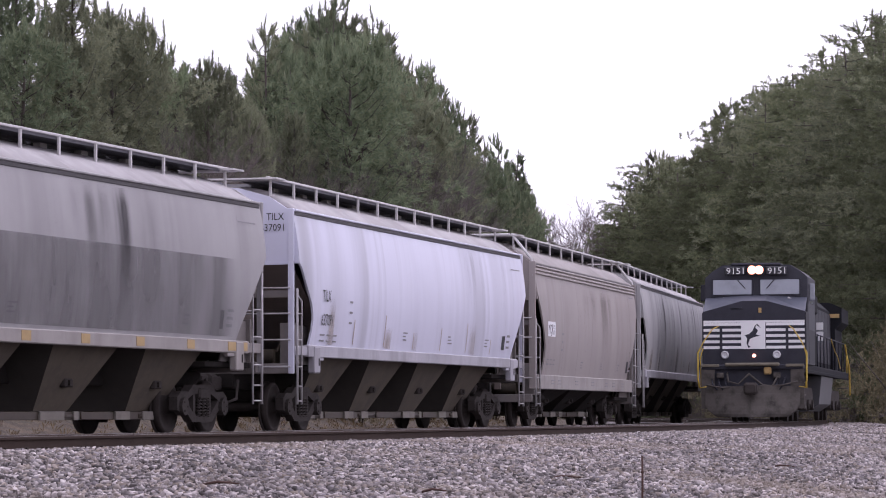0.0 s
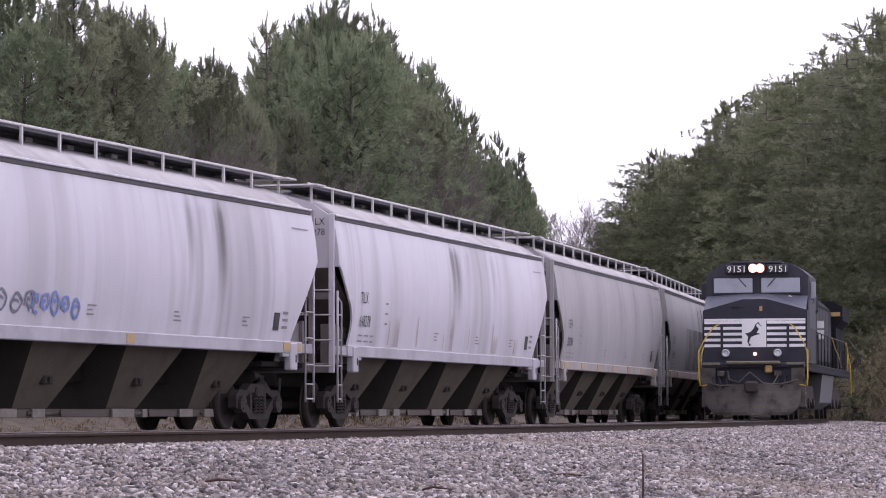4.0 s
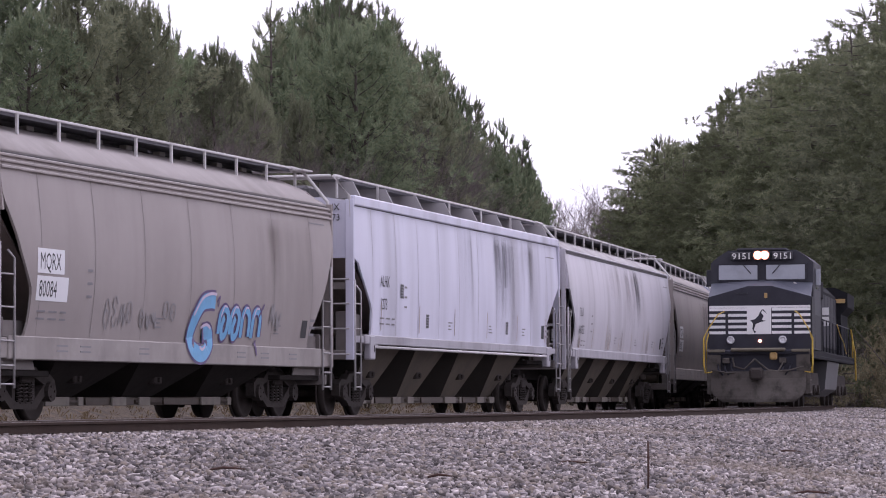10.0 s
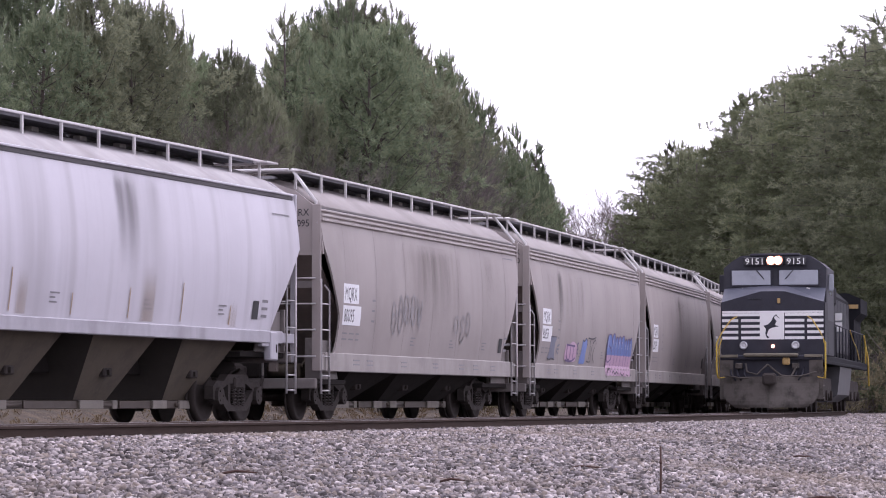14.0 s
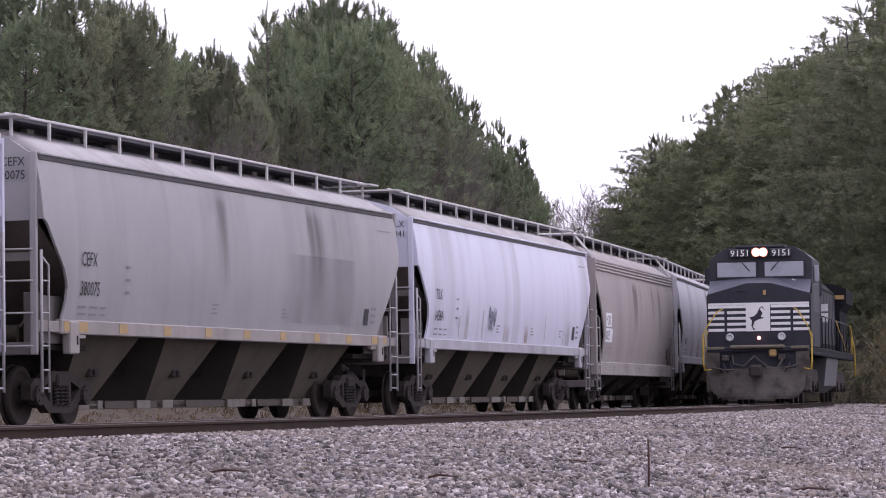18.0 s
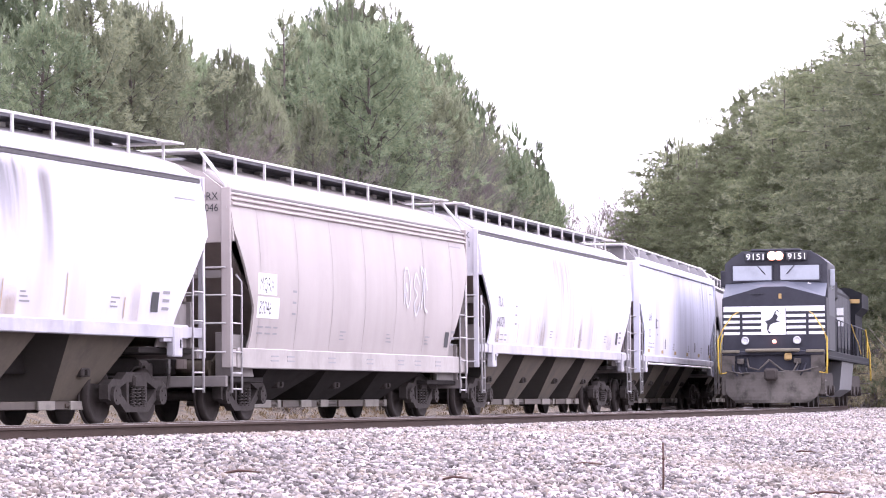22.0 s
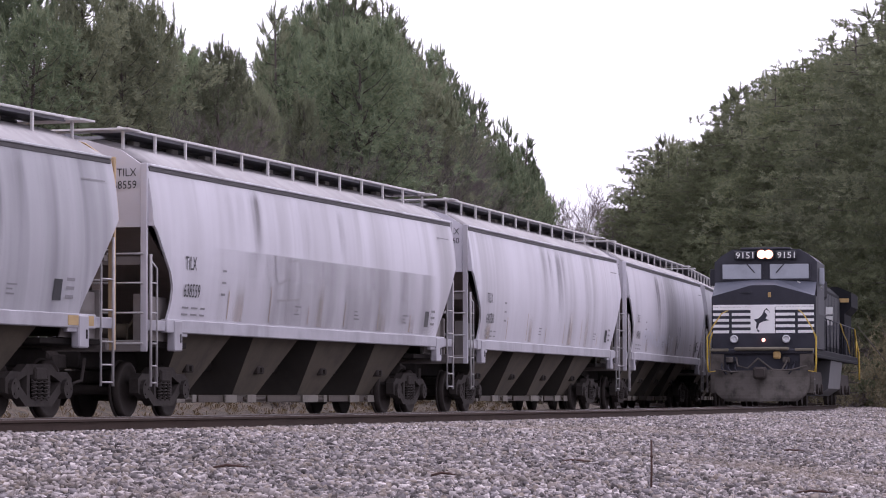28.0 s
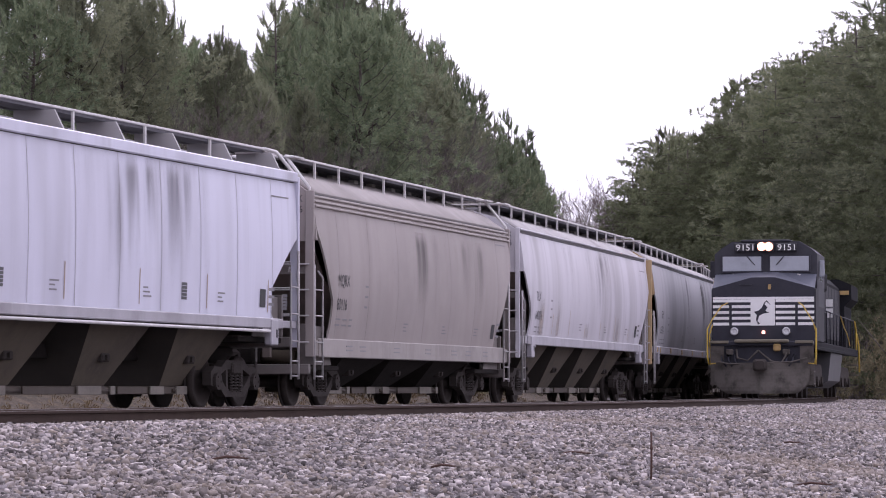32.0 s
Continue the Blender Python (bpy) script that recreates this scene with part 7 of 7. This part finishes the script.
def make_open_pine(seed, leaf, reach=1.9, label="tall open-crowned pine with separate upright needle shoots"):
    """A 15 m tree whose upper limbs stand apart, each with upright shoots at its end, so that the sky shows through."""
    rng = np.random.default_rng(seed)
    h = 15.0
    wood, axis = trunk_shape(h, 0.15, rng, 0.35)
    low, low_dirs, shoots, ups = [], [], [], []
    for k in range(58):
        u = 0.12 + 0.86 * (k / 58) ** 0.95
        ang = 2.4 * k + rng.uniform(-0.7, 0.7)
        ln_ = (reach * min(1.0, 0.5 + u) * (1 - max(0.0, (u - 0.45) / 0.55) ** 1.3) ** 0.9 + 0.25) * rng.uniform(0.55, 1.2)
        i = min(5, int(u * 6))
        base = Vector(axis[i]).lerp(Vector(axis[i + 1]), u * 6 - i)
        out_ = Vector((math.cos(ang), math.sin(ang), 0))
        mid = base + out_ * ln_ * 0.6 + Vector((0, 0, 0.10 * ln_))
        end = base + out_ * ln_ + Vector((0, 0, 0.42 * ln_))
        wood.tube([base, mid, end], [0.024, 0.016, 0.006], 4)
        for j in range(7 if u > 0.6 else 16):
            t = rng.uniform(0.25, 1.0) ** 0.6
            q = base.lerp(mid, t * 2) if t < 0.5 else mid.lerp(end, t * 2 - 1)
            side = np.array(out_) * 0.35 + rng.normal(size=3) * np.array((0.34, 0.34, 0.10)) + np.array((0, 0, 0.9))
            if u > 0.6:
                shoots.append(np.array(q) + rng.normal(size=3) * 0.05)
                ups.append(side)
            else:
                low.append(np.array(q) + rng.normal(size=3) * 0.2)
                low_dirs.append(side)
        shoots.append(np.array(end))
        ups.append(np.array((rng.normal() * 0.1, rng.normal() * 0.1, 1.0)))
    for k in range(5):
        shoots.append(np.array(axis[6]) + np.array((rng.normal() * 0.12, rng.normal() * 0.12, -0.12 - 0.13 * k)))
        ups.append(np.array((rng.normal() * 0.15, rng.normal() * 0.15, 1.0)))
    crown = Shape()
    crown.add(*brush(low, low_dirs, 0.34, 0.19, 15, rng, 0.11))
    crown.add(*brush(shoots, ups, 0.40, 0.105, 24, rng, 0.09))
    tree = thing("pine_tree", label, "tree", "woods along the railway")
    part("trunk", wood, M_BARK, tree)
    part("crown", crown, leaf, tree)
    return tree


def make_bare(seed, label="bare grey-brown deciduous tree with fine twigs"):
    rng = np.random.default_rng(seed)
    wood, twigs = Shape(), Shape()

    def grow(p, d_, ln_, r, depth):
        q = p + d_ * ln_ * 0.5 + Vector(rng.normal(size=3)) * 0.05 * ln_
        e = p + d_ * ln_ + Vector(rng.normal(size=3)) * 0.06 * ln_
        if depth < 4:
            wood.tube([p, q, e], [r, r * 0.8, r * 0.62], 5 if depth < 2 else 3)
        else:
            s_ = d_.cross(Vector(rng.normal(size=3))).normalized() * 0.009
            twigs.add([p - s_, p + s_, e], [(0, 1, 2)])
        if depth >= 6:
            return
        for _ in range(3 if depth < 4 else 5):
            t = Vector(rng.normal(size=3)).normalized()
            nd = (d_ + t * (0.55 if depth else 0.35) + Vector((0, 0, 0.12))).normalized()
            st = p.lerp(e, rng.uniform(0.45, 1.0))
            grow(st, nd, ln_ * rng.uniform(0.55, 0.8), r * 0.55, depth + 1)

    grow(Vector((0, 0, -0.3)), Vector((0.03, 0, 1)), 6.0, 0.12, 0)
    tree = thing("bare_tree", label, "tree", "woods along the railway")
    part("trunk", wood, M_BAREBARK, tree)
    part("crown", twigs, M_TWIGS, tree, "fine leafless twigs")
    return tree


def make_bush(seed, leaf, label):
    rng = np.random.default_rng(seed)
    lobes = [rng.normal(size=3) * np.array((0.85, 0.85, 0.55)) + np.array((0, 0, 1.3)) for _ in range(26)]
    pts = [lobes[k % 26] + rng.normal(size=3) * 0.34 for k in range(1300)]
    dirs = [np.array((rng.normal() * 0.6, rng.normal() * 0.6, 0.8)) for _ in pts]
    sh, st = Shape(), Shape()
    sh.add(*brush(pts, dirs, 0.17, 0.07, 7, rng))
    for _ in range(9):
        e = Vector((rng.normal() * 0.8, rng.normal() * 0.8, 2.2))
        st.tube([(0, 0, -0.2), e * 0.5, e], [0.03, 0.02, 0.006], 4)
    bush = thing("shrub", label, "shrub", "undergrowth at the wood's edge")
    part("stem", st, M_BARK, bush)
    part("foliage", sh, leaf, bush)
    return bush


PINES = [make_pine(11 + k, M_PINE if k % 3 else M_PINE2) for k in range(5)]
CEDARS = [make_pine(41 + k, M_CEDAR if k else M_PINE2, 0.04, 2.7, 2500, "evergreen_tree", "dark olive evergreen with layered spreading limbs", True) for k in range(3)]
OPENS = [make_open_pine(131 + k, M_PINE if k != 1 else M_PINE2) for k in range(3)]
AIRY = [make_open_pine(141 + k, M_CEDAR, 2.7, "tall airy evergreen with dark tufted limbs") for k in range(2)]
BARES = [make_bare(71 + k) for k in range(3)]
BUSH = make_bush(91, M_SCRUB, "olive-brown lineside shrub with thin stems")
BRIER = make_bush(92, M_TWIGS, "leafless brown brier thicket with thin stems")
FRESH = set(PINES + CEDARS + OPENS + AIRY + BARES + [BUSH, BRIER])
wood_rng = random.Random(17)


def plant(proto, s, lat, top, width=1.0):
    """A tree whose tip reaches the height top above the rails."""
    x, y, a = on_line(s, lat)
    z = ground_z(s, lat) - 0.05
    k = (top - z) / 15.0 if proto not in (BUSH, BRIER) else top
    w = k * width
    at = pose(x, y, z, 0, 0, wood_rng.uniform(0, 360))
    if proto in FRESH:
        FRESH.discard(proto)
        proto.matrix_basis = at @ Matrix.Diagonal((w, w, k, 1))
        return proto
    sc = proto.scale
    return copy_thing(proto, at @ Matrix.Diagonal((w / sc.x, w / sc.y, k / sc.z, 1)))


def row(heights, s0, s1, lat, step, kinds, jitter=1.0, vary=0.12, width=1.0, depth=1.5):
    s = s0
    hs, hz = [p[0] for p in heights], [p[1] for p in heights]
    while s < s1:
        proto = wood_rng.choice(kinds)
        h = float(np.interp(s, hs, hz)) * (1 - wood_rng.uniform(0, vary) + 0.02) * (0.86 if proto in BARES and lat < 0 else 1.0)
        plant(proto, s + wood_rng.uniform(-jitter, jitter), lat + wood_rng.uniform(-depth, depth), h, width * wood_rng.uniform(0.9, 1.25))
        s += step * wood_rng.uniform(0.75, 1.25)


LEFT_EDGE = [(20, 10.4), (34, 10.5), (40, 9.8), (46, 9.8), (52, 10.4), (58, 12.1), (64, 13.1), (70, 12.0), (82, 11.5), (100, 11.0), (112, 11.0), (130, 11.8), (148, 13.4), (166, 14.8), (220, 15.6)]
LEFT_BACK = [(30, 12.6), (48, 12.4), (54, 11.5), (60, 11.1), (66, 11.2), (70, 11.6), (76, 14.1), (82, 15.0), (88, 16.4), (94, 16.9), (106, 16.5), (118, 16.7), (130, 17.5), (142, 18.0), (170, 18.4)]
LEFT_FAR = [(40, 14.6), (64, 14.8), (70, 14.2), (76, 13.7), (82, 13.6), (88, 14.0), (96, 14.6), (104, 15.6), (112, 17.6), (128, 20.0), (144, 21.0)]
EDGE_TIPS = [(60, 13.4), (64, 13.8), (70, 12.6), (82, 12.6), (94, 12.7), (106, 12.8), (118, 13.0), (130, 13.7), (150, 15.4)]
BACK_TIPS = [(50, 12.8), (55, 12.2), (60, 11.9), (66, 12.1), (70, 12.7), (76, 15.2), (82, 16.3), (88, 17.2), (94, 17.8), (106, 17.3), (118, 17.6), (130, 18.6), (150, 19.4)]
FAR_TIPS = [(64, 15.2), (70, 14.8), (76, 14.3), (82, 14.4), (88, 15.0), (96, 15.4), (104, 16.8), (112, 19.2), (128, 21.6)]
row(EDGE_TIPS, 62, 150, -9.6, 3.2, OPENS, width=0.85, vary=0.12, depth=0.8)
row(BACK_TIPS, 52, 148, -14.2, 2.6, OPENS, width=0.85, vary=0.10, depth=1.0)
row(FAR_TIPS, 66, 128, -19.5, 3.0, OPENS, width=0.85, vary=0.10, depth=0.8)
row(LEFT_EDGE, 22, 60, -9.5, 2.0, [PINES[0], PINES[1], PINES[3], PINES[4], BARES[2], PINES[2], PINES[0], PINES[3]], width=1.0, vary=0.2, depth=1.0)
row(LEFT_EDGE, 60, 100, -9.3, 2.4, [PINES[0], PINES[1], PINES[2], PINES[4]], width=1.1, vary=0.10, depth=0.8)
row(LEFT_EDGE, 100, 180, -9.0, 3.4, PINES, width=0.95, depth=0.8, vary=0.08)
row(LEFT_BACK, 30, 56, -14.5, 1.9, [OPENS[1], PINES[2], PINES[0], PINES[3], BARES[0], BARES[1]], width=1.0, vary=0.16, depth=1.2)
row(LEFT_BACK, 56, 76, -14.5, 2.4, PINES + [BARES[0], BARES[1]], width=1.0, vary=0.14, depth=1.0)
row(LEFT_BACK, 76, 150, -14.5, 2.9, PINES, width=0.95, vary=0.08, depth=0.8)
row(LEFT_FAR, 40, 76, -20, 2.6, BARES + [OPENS[0]], width=1.0, vary=0.14, depth=0.8)
row(LEFT_FAR, 76, 128, -20, 3.0, PINES + [BARES[1]], width=1.0, vary=0.14, depth=0.8)
RIGHT_NEAR = [(90, 17.5), (105, 18.7), (114, 19.7), (132, 20.4), (141, 21.5), (150, 22.6), (159, 20.9), (177, 22.3), (195, 21.0), (213, 21.2), (222, 18.0), (240, 17.6), (330, 17.0)]
RIGHT_EDGE = [(90, 17.8), (132, 22.1), (150, 22.4), (159, 23.3), (168, 24.0), (177, 22.7), (186, 23.6), (204, 22.2), (222, 22.6), (231, 19.4), (245, 18.4), (330, 16.0)]
RIGHT_BACK = [(100, 20.0), (150, 25.2), (177, 27.0), (186, 24.9), (195, 25.7), (213, 24.1), (231, 24.0), (240, 20.0)]
row(RIGHT_EDGE, 104, 236, 12.2, 4.0, CEDARS + [PINES[0]], width=1.15, vary=0.12, depth=0.8)
row(RIGHT_NEAR, 96, 222, 9.8, 3.8, CEDARS, width=1.05, depth=0.8, vary=0.26)
row(RIGHT_NEAR, 222, 320, 9.4, 5.0, CEDARS + [BARES[1], BARES[0]], width=1.0, depth=0.8, vary=0.2)
row(RIGHT_BACK, 110, 240, 14.5, 4.4, AIRY + [CEDARS[1]], width=1.05, vary=0.14, depth=0.8)
row([(250, 19.4), (420, 22)], 240, 420, 13, 5.0, [BARES[0], BARES[1], BARES[2]], width=1.5, depth=2.5)
for k in range(30):
    plant(wood_rng.choice((BUSH, BRIER)), 38 + 3.0 * k, -6.8 + wood_rng.uniform(-0.6, 0.6), wood_rng.uniform(0.35, 0.7))
for k in range(46):
    plant(wood_rng.choice((BUSH, BRIER, BUSH)), 82 + 2.6 * k, 8.7 + wood_rng.uniform(-0.6, 0.8), wood_rng.uniform(0.7, 1.6))
row([(30, 9.6), (52, 9.8), (62, 11.2), (80, 10.4)], 34, 80, -8.0, 1.7, BARES, width=1.0, vary=0.3, depth=0.5)


def dry_grass():
    rng = np.random.default_rng(3)
    pts, dirs = [], []
    for _ in range(2600):
        s, lat = rng.uniform(-25, 75), rng.uniform(-8.5, -3.4)
        x, y, a = on_line(s, lat)
        pts.append((x, y, ground_z(s, lat) - 0.02))
        dirs.append(np.array((rng.normal() * 0.3, rng.normal() * 0.3, 1.0)))
    vs, fs = fan(pts, dirs, 0.13, 0.012, 6, rng)
    sh = Shape()
    sh.add(vs, fs)
    return tagged(part("dry_grass", sh, M_GRASS), "tan dry grass on the bank behind the train", "grass", kind="stuff")


dry_grass()

# ---- a rusty rod and fallen twigs on the shoulder ----
M_ROD = mat("rod_rusty_iron", (0.09, 0.05, 0.04), 0.8, 0.2, 0.5, 12)


def at_ground(x, y):
    a = math.atan2(CY - y, x - CX)
    return ground_z((HEAD - a) / KAPPA, lateral(x, y))


rod = thing("iron_rod", "thin rusty iron rod standing in the ballast", "rod", m=pose(1.93, 29.2, at_ground(1.93, 29.2) - 0.1, 0, 0.6, 0))
part("shaft", Shape().tube([(0, 0, 0), (0.004, 0, 0.3), (0, 0, 0.56)], [0.010, 0.010, 0.009], 8), M_ROD, rod)
part("collar", Shape().tube([(0.002, 0, 0.40), (0.002, 0, 0.425)], 0.014, 8), M_ROD, rod)
for tx, ty, ln_, rz in ((4.6, 41.5, 0.20, -35), (1.4, 33.5, 0.17, -8), (0.0, 28.6, 0.12, -15), (3.6, 30.5, 0.20, -32), (-1.9, 27.9, 0.18, -18)):
    tw = Shape().tube([(-ln_, 0, 0.0), (-ln_ * 0.2, 0.02, 0.025), (ln_, -0.01, 0.01)], [0.012, 0.014, 0.006], 6)
    tw.tube([(0.0, 0.01, 0.02), (ln_ * 0.4, 0.09, 0.03)], [0.007, 0.003], 5)
    tob = part("twig", tw, M_ROD, None, m=pose(tx, ty, at_ground(tx, ty) + 0.035, 0, 0, rz))
    tagged(tob, "dark broken twig lying on the ballast", "twig", "twigs on the ballast")


# ---- movement ----
# metres that the train has run since 16 s, second by second
RUN = [-237.1, -222.49, -207.85, -193.2, -178.52, -163.81, -149.06, -134.28, -119.46, -104.61, -89.73, -74.83, -59.89, -44.94, -29.97, -14.99, 0.0,
       15.0, 29.99, 44.99, 59.99, 74.98, 89.97, 104.96, 119.94, 134.94, 149.94, 164.96, 180.02, 195.11, 210.26, 225.48, 240.79]


def run_at(t):
    k = min(31, int(t))
    u = t - k
    p0, p1, p2, p3 = RUN[max(0, k - 1)], RUN[k], RUN[k + 1], RUN[min(32, k + 2)]
    if k == 0:
        p0 = 2 * p1 - p2
    if k == 31:
        p3 = 2 * p2 - p1
    return 0.5 * (2 * p1 + (p2 - p0) * u + (2 * p0 - 5 * p1 + 4 * p2 - p3) * u * u + (3 * p1 - p0 - 3 * p2 + p3) * u ** 3)


def motions():
    times = [0.5 * k for k in range(65)]
    for car, centre in CARS:
        walk(car, [(t, rail_pose(centre + run_at(t), 0.0, FAR_Z)) for t in times])
    # every wheelset rolls along with the train; those at the same end of their trucks share one set of keys
    first = {}
    for w, ax in AXLES:
        if ax not in first:
            walk(w, [(k / FPS, pose(ax, 0, 0.457) @ Matrix.Rotation((run_at(k / FPS) / 0.457) % (2 * math.pi), 4, "Y")) for k in range(32 * FPS + 1)])
            first[ax] = w
        else:
            keys = first[ax].animation_data
            w.rotation_mode = "QUATERNION"
            w.animation_data_create()
            w.animation_data.action = keys.action
            w.animation_data.action_slot = keys.action_slot


motions()
